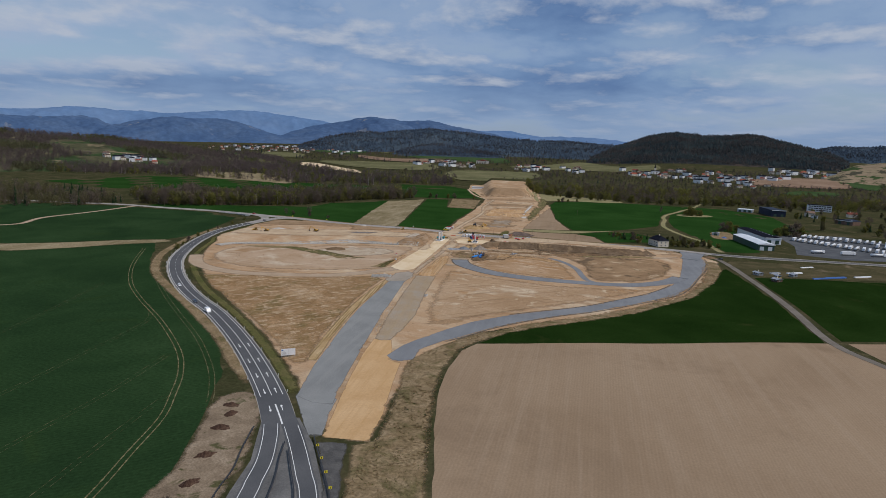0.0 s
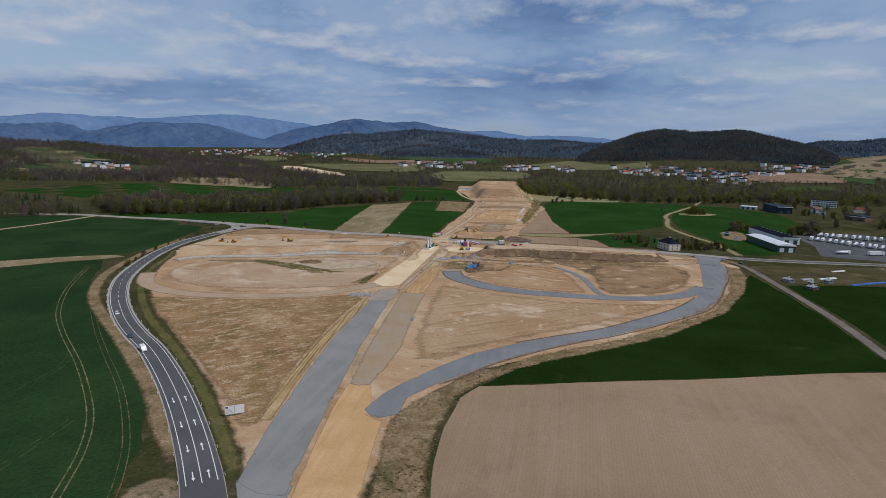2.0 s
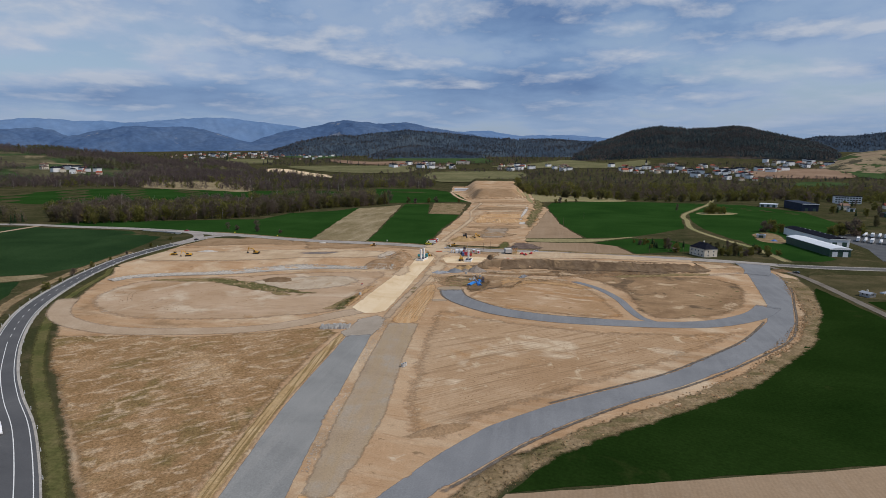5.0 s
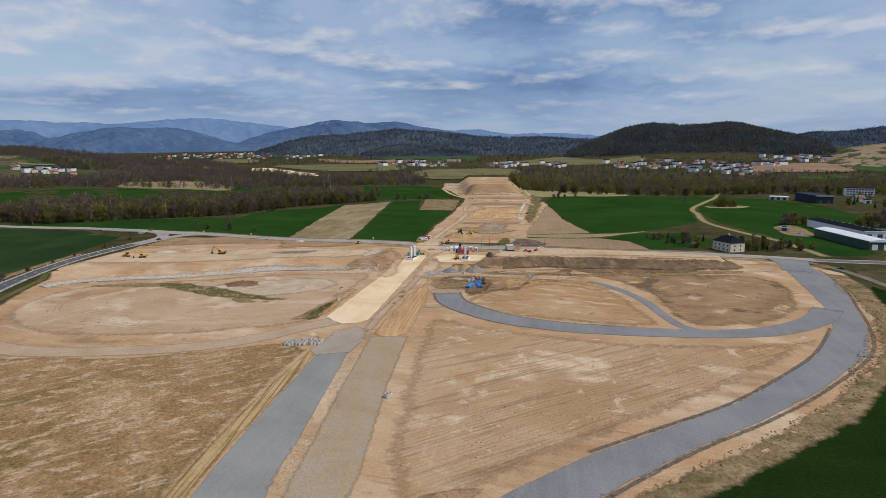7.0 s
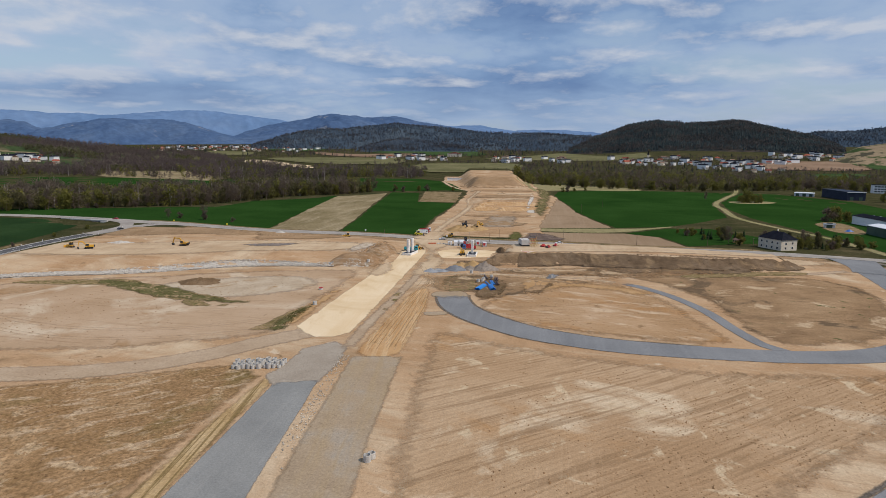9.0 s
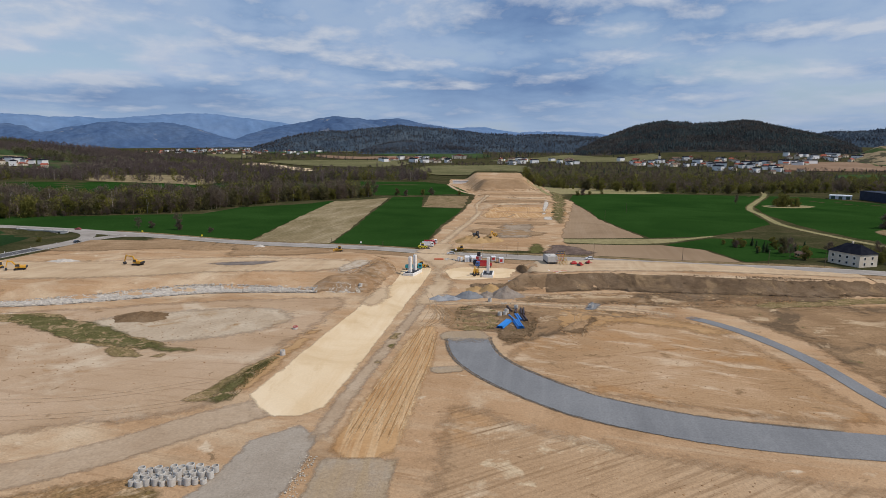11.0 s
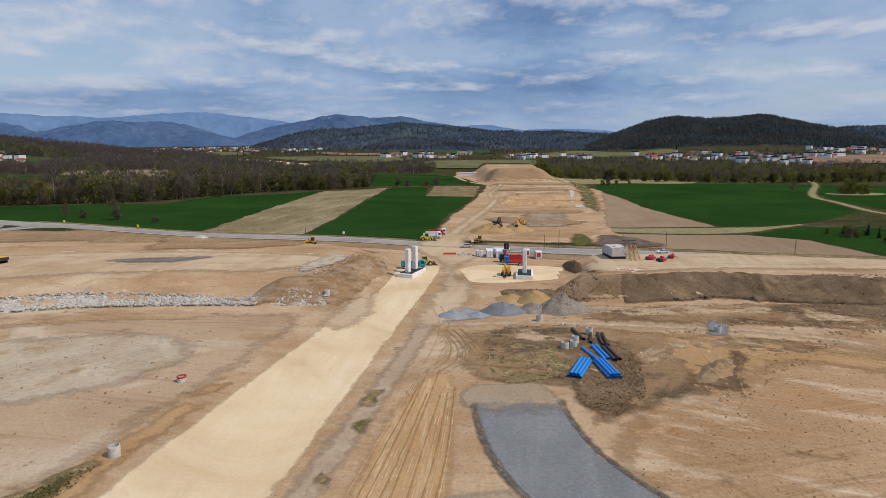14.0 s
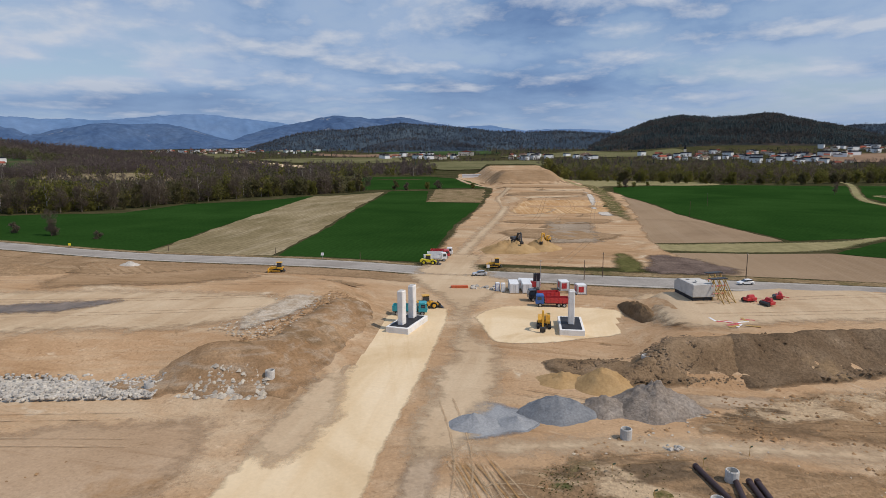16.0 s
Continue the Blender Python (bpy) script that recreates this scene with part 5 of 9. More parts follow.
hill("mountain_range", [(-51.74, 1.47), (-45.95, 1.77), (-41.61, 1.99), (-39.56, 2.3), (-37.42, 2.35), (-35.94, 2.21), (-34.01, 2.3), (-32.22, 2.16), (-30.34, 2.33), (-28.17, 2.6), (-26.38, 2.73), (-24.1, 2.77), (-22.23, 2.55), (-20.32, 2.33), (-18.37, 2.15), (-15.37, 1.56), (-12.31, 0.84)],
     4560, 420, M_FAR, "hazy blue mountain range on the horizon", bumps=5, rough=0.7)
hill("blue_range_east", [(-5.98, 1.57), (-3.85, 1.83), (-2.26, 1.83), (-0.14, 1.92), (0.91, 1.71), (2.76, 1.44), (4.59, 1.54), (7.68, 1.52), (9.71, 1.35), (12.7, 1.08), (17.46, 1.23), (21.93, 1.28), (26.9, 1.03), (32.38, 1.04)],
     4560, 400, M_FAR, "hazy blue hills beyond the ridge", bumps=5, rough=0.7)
hill("foothill_far", [(-51.78, 1.12), (-45.99, 1.46), (-41.67, 1.38), (-39.63, 1.54), (-38.21, 1.6), (-37.5, 1.44), (-36.43, 1.06), (-35.32, 0.67), (-34.19, 0.23)], 4380, 380, M_MID, "haze-tinted wooded foothill below the mountains", bumps=6, rough=0.8)
hill("wooded_peak", [(-24.72, 0.23), (-21.84, 1.02), (-19.37, 1.69), (-16.11, 2.26), (-15.08, 2.57), (-13.8, 2.74), (-12.26, 2.64), (-10.7, 2.5), (-9.13, 2.6), (-7.82, 2.66), (-6.76, 2.45), (-5.71, 2.14), (-3.32, 1.83), (-0.14, 1.25), (5.14, 0.19)], 4400, 520, M_MID, "haze-tinted wooded mountain across the valley", bumps=6, rough=0.8)
hill("foothill_mid", [(-38.34, 0.23), (-37.2, 0.8), (-35.66, 1.16), (-34.07, 1.54), (-32.44, 1.88), (-31.62, 1.94), (-30.37, 1.86), (-29.09, 1.88), (-27.77, 1.95), (-26.45, 1.77), (-25.11, 1.4), (-23.27, 0.87), (-21.86, 0.53), (-20.43, 0.13)], 4250, 480, M_MID, "haze-tinted wooded foothill with pale clearings", bumps=6, rough=0.8)
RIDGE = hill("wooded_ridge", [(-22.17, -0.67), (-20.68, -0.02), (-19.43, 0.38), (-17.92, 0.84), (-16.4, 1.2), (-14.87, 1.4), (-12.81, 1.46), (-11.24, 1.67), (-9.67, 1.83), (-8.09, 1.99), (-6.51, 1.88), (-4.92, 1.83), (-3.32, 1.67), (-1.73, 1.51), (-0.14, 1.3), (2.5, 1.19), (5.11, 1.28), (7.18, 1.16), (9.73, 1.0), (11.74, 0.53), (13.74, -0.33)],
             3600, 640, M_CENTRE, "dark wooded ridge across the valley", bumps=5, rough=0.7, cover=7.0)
SPUR = hill("wooded_spur", [(-12.87, -0.72), (-11.29, -0.25), (-9.17, 0.32), (-7.05, 0.63), (-4.92, 0.47), (-2.79, 0.15), (-0.13, -0.38), (2.0, -0.8)], 3000, 330, M_CENTRE, "brown and haze-blue wooded spur below the ridge", bumps=4, rough=0.6, cover=7.0)
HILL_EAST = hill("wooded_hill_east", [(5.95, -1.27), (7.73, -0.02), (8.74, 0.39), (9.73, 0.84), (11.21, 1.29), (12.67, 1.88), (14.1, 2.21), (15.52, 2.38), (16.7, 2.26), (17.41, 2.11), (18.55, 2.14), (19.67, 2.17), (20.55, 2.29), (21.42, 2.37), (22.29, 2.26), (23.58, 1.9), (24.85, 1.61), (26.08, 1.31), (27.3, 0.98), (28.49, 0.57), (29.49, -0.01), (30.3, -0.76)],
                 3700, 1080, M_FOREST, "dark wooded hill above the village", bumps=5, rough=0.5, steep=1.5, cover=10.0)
FAR_EAST = hill("far_hill_east", [(24.94, 0.41), (26.1, 1.09), (27.26, 1.43), (28.41, 1.45), (29.54, 1.48), (30.63, 1.58), (31.69, 1.73), (33.4, 1.86), (36.59, 2.09), (40.88, 2.2)], 4300, 450, M_CENTRE, "dark haze-blue wooded hill far off", bumps=4, rough=0.6, cover=7.0)
M_SLOPE = material("slope_fields", [(0.20, 0.155, 0.10), (0.27, 0.205, 0.135), (0.24, 0.20, 0.12)], scale=0.006, grain=0.05, grain_amount=0.3, patches=[((0.05, 0.075, 0.03), 0.005, 0.55, 0.57), ((0.07, 0.065, 0.045), 0.012, 0.58, 0.60)])
hill("field_slope_east", [(28.41, -0.73), (29.14, -0.32), (30.03, 0.12), (31.46, 0.37), (33.52, 0.61), (36.73, 0.77), (41.03, 0.9)], 2700, 520, M_SLOPE, "brown and green field slope behind the village", bumps=1.0, rough=0.3)
M_RISE = material("rise_meadow", [(0.06, 0.062, 0.036), (0.085, 0.083, 0.047), (0.125, 0.108, 0.066)], scale=0.01, grain=0.05, grain_amount=0.4, patches=[((0.045, 0.07, 0.03), 0.006, 0.52, 0.56), ((0.20, 0.165, 0.10), 0.009, 0.60, 0.63)])
RISE = hill("wooded_rise_west", [(-51.8, 0.98), (-47.48, 0.79), (-43.05, 0.55), (-39.74, 0.4), (-38.68, 0.44), (-37.6, 0.36), (-36.12, 0.23), (-34.59, 0.14), (-33.41, -0.05), (-31.79, -0.14), (-30.11, -0.29), (-28.82, -0.49), (-27.06, -0.64), (-25.7, -0.75), (-23.38, -1.06), (-21.49, -1.48), (-19.8, -2.11)],
            2200, 720, M_RISE, "low wooded rise beyond the fields", bumps=1.5, rough=0.4, steep=1.2, cover=11.0)


# ---- trees ----
M_BARK = material("bark", [(0.10, 0.08, 0.06), (0.15, 0.12, 0.09), (0.20, 0.165, 0.13)], scale=0.8, grain=5.0, grain_amount=0.3)
M_TWIG = material("bare_twigs", [(0.098, 0.079, 0.062), (0.155, 0.123, 0.096), (0.23, 0.184, 0.14)], scale=0.055, grain=1.0, grain_amount=0.2, island=0.12, distort=0.0, thin_leaf=0.45)
M_BUD = material("budding_leaves", [(0.105, 0.108, 0.034), (0.165, 0.16, 0.046), (0.23, 0.21, 0.06)], scale=0.05, grain=1.0, grain_amount=0.2, island=0.12, thin_leaf=0.4)
M_LEAF = material("spring_leaves", [(0.088, 0.084, 0.043), (0.132, 0.121, 0.06), (0.182, 0.162, 0.078)], scale=0.05, grain=1.0, grain_amount=0.2, island=0.12, thin_leaf=0.4)
M_NEEDLE = material("conifer_needles", [(0.012, 0.024, 0.012), (0.02, 0.035, 0.017), (0.032, 0.048, 0.024)], scale=0.4, grain=1.5, grain_amount=0.3, island=0.35)


def twig_cloud(rng, height_m, spread, count, length, width, low=0.15, lobes=8, upward=0.6):
    """A bare or budding crown of thin upward twigs, one sliver each."""
    h = low + (0.9 - low) * (np.arange(lobes) + rng.rand(lobes)) / lobes
    a = rng.rand(lobes) * 6.283
    r = spread * 0.55 * np.sin(math.pi * np.clip((h - low) / (1 - low) * 0.75 + 0.16, 0, 1)) * (0.5 + 0.7 * rng.rand(lobes))
    mid = np.stack([r * np.cos(a), r * np.sin(a), h * height_m], 1)
    size = spread * (0.34 + 0.2 * rng.rand(lobes))
    which = rng.randint(lobes, size=count)
    d = rng.randn(count, 3)
    d /= np.linalg.norm(d, axis=1)[:, None]
    p = mid[which] + d * (size[which] * rng.rand(count) ** 0.4)[:, None] * np.array((1, 1, 0.9))
    way = d * 0.7 + rng.randn(count, 3) * 0.3 + np.array((0, 0, upward))
    way /= np.linalg.norm(way, axis=1)[:, None]
    side = np.cross(way, rng.randn(count, 3))
    side /= np.linalg.norm(side, axis=1)[:, None]
    ln, wd = length * (0.6 + 0.8 * rng.rand(count, 1)), width * (0.6 + 0.8 * rng.rand(count, 1))
    v = np.stack([p - side * wd - way * ln * 0.4, p + side * wd - way * ln * 0.4, p + way * ln * 0.6], 1).reshape(-1, 3)
    v[:, 2] = np.maximum(v[:, 2], 0.05)
    return v, np.arange(count * 3).reshape(-1, 3)


def branches(rng, height_m, spread, limbs, base):
    """A tapered trunk with limbs, as triangles."""
    verts, faces = [], []

    def limb(a, b, ra, rb):
        a, b = np.array(a, float), np.array(b, float)
        d = (b - a) / np.linalg.norm(b - a)
        s = np.cross(d, (0.31, 0.72, 0.2))
        s /= np.linalg.norm(s)
        t = np.cross(d, s)
        k = len(verts)
        for p, r in ((a, ra), (b, rb)):
            for q in range(5):
                verts.append(p + r * (math.cos(q * 1.2566) * s + math.sin(q * 1.2566) * t))
        for q in range(5):
            w = (q + 1) % 5
            faces.extend([(k + q, k + w, k + 5 + w), (k + q, k + 5 + w, k + 5 + q)])

    top = (rng.randn() * 0.3, rng.randn() * 0.3, height_m * 0.9)
    mid = (top[0] * 0.4, top[1] * 0.4, height_m * 0.45)
    limb((0, 0, -0.4), mid, base, base * 0.6)
    limb(mid, top, base * 0.6, base * 0.1)
    for j in range(limbs):
        h = height_m * (0.25 + 0.5 * j / limbs)
        a = j * 2.4 + rng.rand()
        r = spread * (0.55 + 0.4 * rng.rand())
        limb((0, 0, h), (r * math.cos(a), r * math.sin(a), h + height_m * (0.16 + 0.14 * rng.rand())), base * 0.34, base * 0.06)
    return np.array(verts), np.array(faces)


def conifer(rng, height_m, spread, tiers=7, m=9):
    verts, faces = [], []
    for t in range(tiers):
        z0, z1 = height_m * (0.1 + 0.82 * t / tiers), height_m * min(1.0, 0.1 + 0.82 * (t + 1.7) / tiers)
        r = spread * (1 - t / tiers) ** 0.85 * (0.9 + 0.2 * rng.rand())
        k = len(verts)
        verts.append((0, 0, z1))
        for q in range(m):
            a = q * 6.283 / m + rng.rand() * 0.4
            rr = r * (1.0 if q % 2 else 0.62) * (0.8 + 0.4 * rng.rand())
            verts.append((rr * math.cos(a), rr * math.sin(a), z0 + (0.5 - rng.rand()) * height_m * 0.05))
        faces += [(k, k + 1 + q, k + 1 + (q + 1) % m) for q in range(m)]
    return np.array(verts), np.array(faces)


def tree_thing(kind, seed):
    rng = np.random.RandomState(seed)
    root = new({"bare": "bare_tree", "bud": "budding_tree", "leaf": "leafy_tree", "fir": "spruce_tree", "bush": "bush"}[kind])
    tall = {"bare": 15, "bud": 12, "leaf": 12, "fir": 11, "bush": 4}[kind] * (0.85 + 0.3 * rng.rand())
    wide = tall * {"bare": 0.30, "bud": 0.42, "leaf": 0.36, "fir": 0.24, "bush": 0.62}[kind]
    v, f = branches(rng, tall, wide, {"fir": 0, "bush": 4}.get(kind, 8), {"bush": 0.08, "fir": 0.2}.get(kind, 0.28))
    if kind == "fir":
        cv, cf = conifer(rng, tall, wide, 9)
    elif kind == "bare":
        cv, cf = twig_cloud(rng, tall, wide, 1500, 1.5, 0.07, 0.22, 11)
    else:
        cv, cf = twig_cloud(rng, tall, wide, {"bush": 700}.get(kind, 1500), {"bush": 0.7}.get(kind, 0.85), {"bush": 0.1}.get(kind, 0.25), 0.04 if kind == "bush" else 0.1, 10, 0.3)
    for name, vv, ff, mat in (("trunk", v, f, M_BARK), ("crown", cv, cf, {"bare": M_TWIG, "bud": M_BUD, "leaf": M_LEAF, "fir": M_NEEDLE, "bush": M_TWIG if seed % 2 else M_BUD}[kind])):
        me = raw_mesh(name, vv, ff)
        me.materials.append(mat)
        ob = new(name, me)
        ob.parent = root
    return tagged(root, {"bare": "tall bare grey-brown tree of a field belt", "bud": "yellow-green budding willow-like tree", "leaf": "olive green early-leafing tree", "fir": "dark green pointed spruce",
                         "bush": "twiggy low bush with bare branches"}[kind], "bush" if kind == "bush" else "tree")


PROTO = {}
used = set()


def plant(kind, x, y, size=1.0, group=""):
    rng = random.random()
    key = (kind, int(rng * 3))
    if key not in PROTO:
        PROTO[key] = tree_thing(kind, hash_of(kind) + key[1])
    z = float(height(x, y))
    m = pose(x * K, y * K, z, 0, 0, random.uniform(0, 360))
    base = PROTO[key]
    if key not in used:
        used.add(key)
        base.matrix_basis = m
        ob = base
    else:
        ob = copy_thing(base, m)
    k = size * K * random.uniform(0.8, 1.2)
    ob.scale = (k, k, k * random.uniform(0.9, 1.1))
    if group:
        ob["group"] = group
    return ob


def hash_of(word):
    return sum(ord(c) * (n + 3) for n, c in enumerate(word)) % 997


def scatter(name, places, protos, sizes, mat, label, category="woodland", seed=1):
    """Many trees as one object: places (n, 3), prototypes (verts, faces)."""
    g = np.random.RandomState(seed)
    which, vs, fs, k = g.randint(len(protos), size=len(places)), [], [], 0
    for q, (v, f) in enumerate(protos):
        p, sc = places[which == q], sizes[which == q]
        n = len(p)
        a = g.rand(n) * 6.283
        c, s = (np.cos(a) * sc)[:, None], (np.sin(a) * sc)[:, None]
        tall = (sc * (0.85 + 0.3 * g.rand(n)))[:, None]
        vs.append(np.stack([v[None, :, 0] * c - v[None, :, 1] * s + p[:, :1], v[None, :, 0] * s + v[None, :, 1] * c + p[:, 1:2], v[None, :, 2] * tall + p[:, 2:]], 2).reshape(-1, 3))
        fs.append((f[None] + (np.arange(n) * len(v))[:, None, None]).reshape(-1, 3) + k)
        k += n * len(v)
    me = raw_mesh(name, np.concatenate(vs), np.concatenate(fs))
    me.materials.append(mat)
    return tagged(new(name, me), label, category, kind="stuff")


def tree_protos(kind, seed, cards, card):
    out = []
    for s in range(5):
        g = np.random.RandomState(seed * 10 + s)
        if kind == "fir":
            out.append(conifer(g, 15, 3.1, 5, 7))
        elif kind == "trunk":
            out.append(branches(g, 13, 2.2, 3, 0.2))
        else:
            v1, f1 = twig_cloud(g, 13 if kind == "bare" else 11, {"bare": 5.0, "bud": 6.0, "leaf": 5.8}[kind], cards, card * {"bare": 1.3, "bud": 1.0, "leaf": 1.0}[kind], card * {"bare": 0.2, "bud": 0.46, "leaf": 0.44}[kind], 0.06, 9, {"bare": 0.6}.get(kind, 0.1))
            if cards > 100:
                v2, f2 = branches(g, 12, 3, 2, 0.25)
                v1, f1 = np.r_[v1, v2], np.r_[f1, f2 + len(v1)]
            out.append((v1, f1))
    return out


def wood(name, poly, count, kinds, mat_of, label, size=1.0, seed=1, cards=220, card=1.0, avoid=(), birch=0.0):
    """Far woodland in one object a kind of tree."""
    rng = np.random.RandomState(seed)
    lo, hi = np.min(poly, 0), np.max(poly, 0)
    pts = np.zeros((0, 2))
    while len(pts) < count:
        q = lo + rng.rand(count * 2, 2) * (hi - lo)
        q = q[inside_depth(q[:, 0], q[:, 1], poly) > 0]
        for p in avoid:
            q = q[inside_depth(q[:, 0], q[:, 1], p) < 0]
        pts = np.r_[pts, q]
    pts = pts[:count]
    places = np.c_[pts * K, height(pts[:, 0], pts[:, 1])]
    # kinds of tree stand in stands, not one by one
    stand = np.sin(pts[:, 0] / 31 + seed) * np.sin(pts[:, 1] / 23 + 2 * seed) + 0.7 * rng.randn(count)
    order, share = np.argsort(stand), 0
    tall = size * (0.55 + 0.6 * rng.rand(count) ** 1.3 + 0.12 * np.sin(pts[:, 0] / 17 + pts[:, 1] / 29))
    for kind, frac in kinds:
        n = int(count * frac)
        mine = order[share:share + n]
        share += n
        scatter(name, places[mine], tree_protos(kind, seed, cards, card), tall[mine], mat_of[kind], label, seed=seed)
    if birch:
        mine = rng.permutation(count)[:int(count * birch)]
        scatter(name, places[mine] + np.array((1.5, -1.5, 0)), tree_protos("trunk", seed, 0, 1), tall[mine] * 1.05, M_BIRCH, "pale birch stems standing in the wood", seed=seed + 1)


FAR_FIELDS = [[(31, 1736), (160, 1950), (290, 2179), (383, 1974), (512, 2019), (458, 1772), (245, 1709)], [(-506, 2071), (-342, 1956), (-188, 2065), (-173, 1856), (-311, 1796), (-440, 1888)], [(-714, 2202), (-770, 2642), (-582, 2571), (-538, 2153)], [(-539, 2395), (-657, 2984), (-518, 2978), (-429, 2391)],
              [(-537, 1565), (-490, 1566), (-318, 1351), (-303, 1278), (-391, 1352), (-467, 1411)], [(-517, 1685), (-206, 1738), (-170, 1484), (-354, 1481)], [(-113, 1504), (98, 1547), (86, 1303), (-67, 1201)], [(687, 1617), (896, 1663), (815, 1439), (615, 1437)], [(-854, 2038), (-711, 2034), (-624, 1826), (-728, 1797)],
              [(631, 1294), (719, 1296), (658, 1173), (574, 1172)], [(903, 1662), (1040, 1693), (868, 1421), (845, 1472)], [(-334, 2107), (-249, 2335), (-92, 2552), (41, 2023), (-95, 1919)]]
REED_FIELD = [(-540, 1007), (-589, 1127), (-408, 1132), (-331, 940), (-430, 962)]
M_BIRCH = material("birch_bark", [(0.26, 0.235, 0.21), (0.36, 0.33, 0.30), (0.45, 0.42, 0.39)], scale=0.8, grain=4.0, grain_amount=0.3)
MATS = {"bare": M_TWIG, "bud": M_BUD, "leaf": M_LEAF, "fir": M_NEEDLE}
# distant copies of the tree colours, greyed and blued to imitate haze
M_FARTWIG = material("hazed_bare_twigs", [(0.092, 0.073, 0.07), (0.136, 0.107, 0.099), (0.19, 0.148, 0.134)], scale=0.025, grain=0.4, grain_amount=0.2, island=0.1, thin_leaf=0.4)
M_FARLEAF = material("hazed_olive_leaves", [(0.08, 0.08, 0.048), (0.115, 0.112, 0.06), (0.16, 0.15, 0.075)], scale=0.025, grain=0.4, grain_amount=0.2, island=0.1, thin_leaf=0.4)
M_FARFIR = material("hazed_conifers", [(0.017, 0.026, 0.024), (0.024, 0.034, 0.03), (0.034, 0.044, 0.036)], scale=0.025, grain=0.4, grain_amount=0.2, island=0.1)
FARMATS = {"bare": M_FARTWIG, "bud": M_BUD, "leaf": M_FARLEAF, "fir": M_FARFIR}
wood("tree_belt", [(-349, 553), (-303, 548), (-251, 583), (-213, 594), (-183, 642), (-159, 696), (-121, 730), (-90, 778), (-118, 800), (-190, 790), (-262, 740), (-330, 676), (-420, 640)], 900, (("bare", 0.44), ("leaf", 0.38), ("bud", 0.18)), MATS, "belt of bare and budding trees beyond the fields", 1.5, 3, birch=0.14)
wood("tree_belt_west", [(-368, 556), (-361, 526), (-398, 494), (-440, 470), (-700, 480), (-760, 600), (-634, 640), (-480, 625)], 850, (("fir", 0.14), ("bare", 0.42), ("leaf", 0.44)), MATS, "dark belt of pines and bare trees behind the wheat", 1.25, 13, cards=170)
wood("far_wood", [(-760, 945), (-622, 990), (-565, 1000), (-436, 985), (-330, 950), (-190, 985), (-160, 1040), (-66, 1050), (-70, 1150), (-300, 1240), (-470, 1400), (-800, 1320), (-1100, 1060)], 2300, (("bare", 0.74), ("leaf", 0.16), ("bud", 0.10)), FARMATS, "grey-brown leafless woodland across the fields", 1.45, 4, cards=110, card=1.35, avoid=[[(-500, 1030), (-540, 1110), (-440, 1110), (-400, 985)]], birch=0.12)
rise = on_hill(RISE, 9500, 9, 0.02)
clear = np.sin(rise[:, 0] / 190 + 1.2) * np.sin(rise[:, 1] / 75) + 0.35 * np.sin(rise[:, 0] / 61 + rise[:, 1] / 47)
near = np.hypot(rise[:, 0] - VIEW[0], rise[:, 1] - VIEW[1])
rise = rise[(clear < 0.5) & ~((near > 1590) & (near < 1690) & (rise[:, 0] > -1080) & (rise[:, 0] < -860))]
part_leaf = np.sin(rise[:, 0] / 90) * np.sin(rise[:, 1] / 60) > 0.45
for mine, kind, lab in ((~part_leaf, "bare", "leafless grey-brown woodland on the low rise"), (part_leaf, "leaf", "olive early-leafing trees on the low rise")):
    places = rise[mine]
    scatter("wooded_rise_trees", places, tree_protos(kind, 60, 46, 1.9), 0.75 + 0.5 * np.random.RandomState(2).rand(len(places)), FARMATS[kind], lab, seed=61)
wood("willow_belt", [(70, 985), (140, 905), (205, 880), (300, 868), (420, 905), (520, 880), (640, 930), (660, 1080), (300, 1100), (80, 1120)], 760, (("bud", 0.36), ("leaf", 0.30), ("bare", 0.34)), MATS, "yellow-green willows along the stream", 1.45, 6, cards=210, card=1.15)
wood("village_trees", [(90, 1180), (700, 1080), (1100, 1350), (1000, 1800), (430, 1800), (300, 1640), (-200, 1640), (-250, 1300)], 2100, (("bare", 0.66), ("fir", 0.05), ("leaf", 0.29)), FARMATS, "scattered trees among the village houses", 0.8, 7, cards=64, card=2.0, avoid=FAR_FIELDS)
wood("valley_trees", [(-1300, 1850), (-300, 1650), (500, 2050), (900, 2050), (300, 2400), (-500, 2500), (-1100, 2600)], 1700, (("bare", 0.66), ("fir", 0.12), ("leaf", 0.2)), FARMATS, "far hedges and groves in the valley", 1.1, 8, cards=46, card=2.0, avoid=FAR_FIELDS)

# ---- building kit ----
M_CONCRETE = material("concrete", [(0.42, 0.41, 0.39), (0.52, 0.51, 0.49), (0.60, 0.59, 0.57)], scale=0.5, grain=6.0, grain_amount=0.18, rough=0.85, bump=0.1, bump_scale=8, random_tint=0.12)
M_CONCRETE_NEW = material("new_concrete", [(0.62, 0.61, 0.59), (0.72, 0.71, 0.69), (0.78, 0.77, 0.75)], scale=0.6, grain=5.0, grain_amount=0.1, rough=0.8)
# bitumen on the pier footings, and black that stands for shade elsewhere
M_TARSHADE = material("bitumen_and_shade_black", [(0.02, 0.021, 0.025), (0.032, 0.033, 0.038), (0.045, 0.046, 0.05)], scale=1.0, grain=6.0, grain_amount=0.2, rough=0.6)
M_WHITE = plain("white_paint", (0.72, 0.73, 0.74), 0.45, wear=0.12)
M_RED = plain("red_paint", (0.48, 0.035, 0.04), 0.4, wear=0.25)
M_BLUEP = plain("blue_paint", (0.03, 0.10, 0.33), 0.4, wear=0.2)
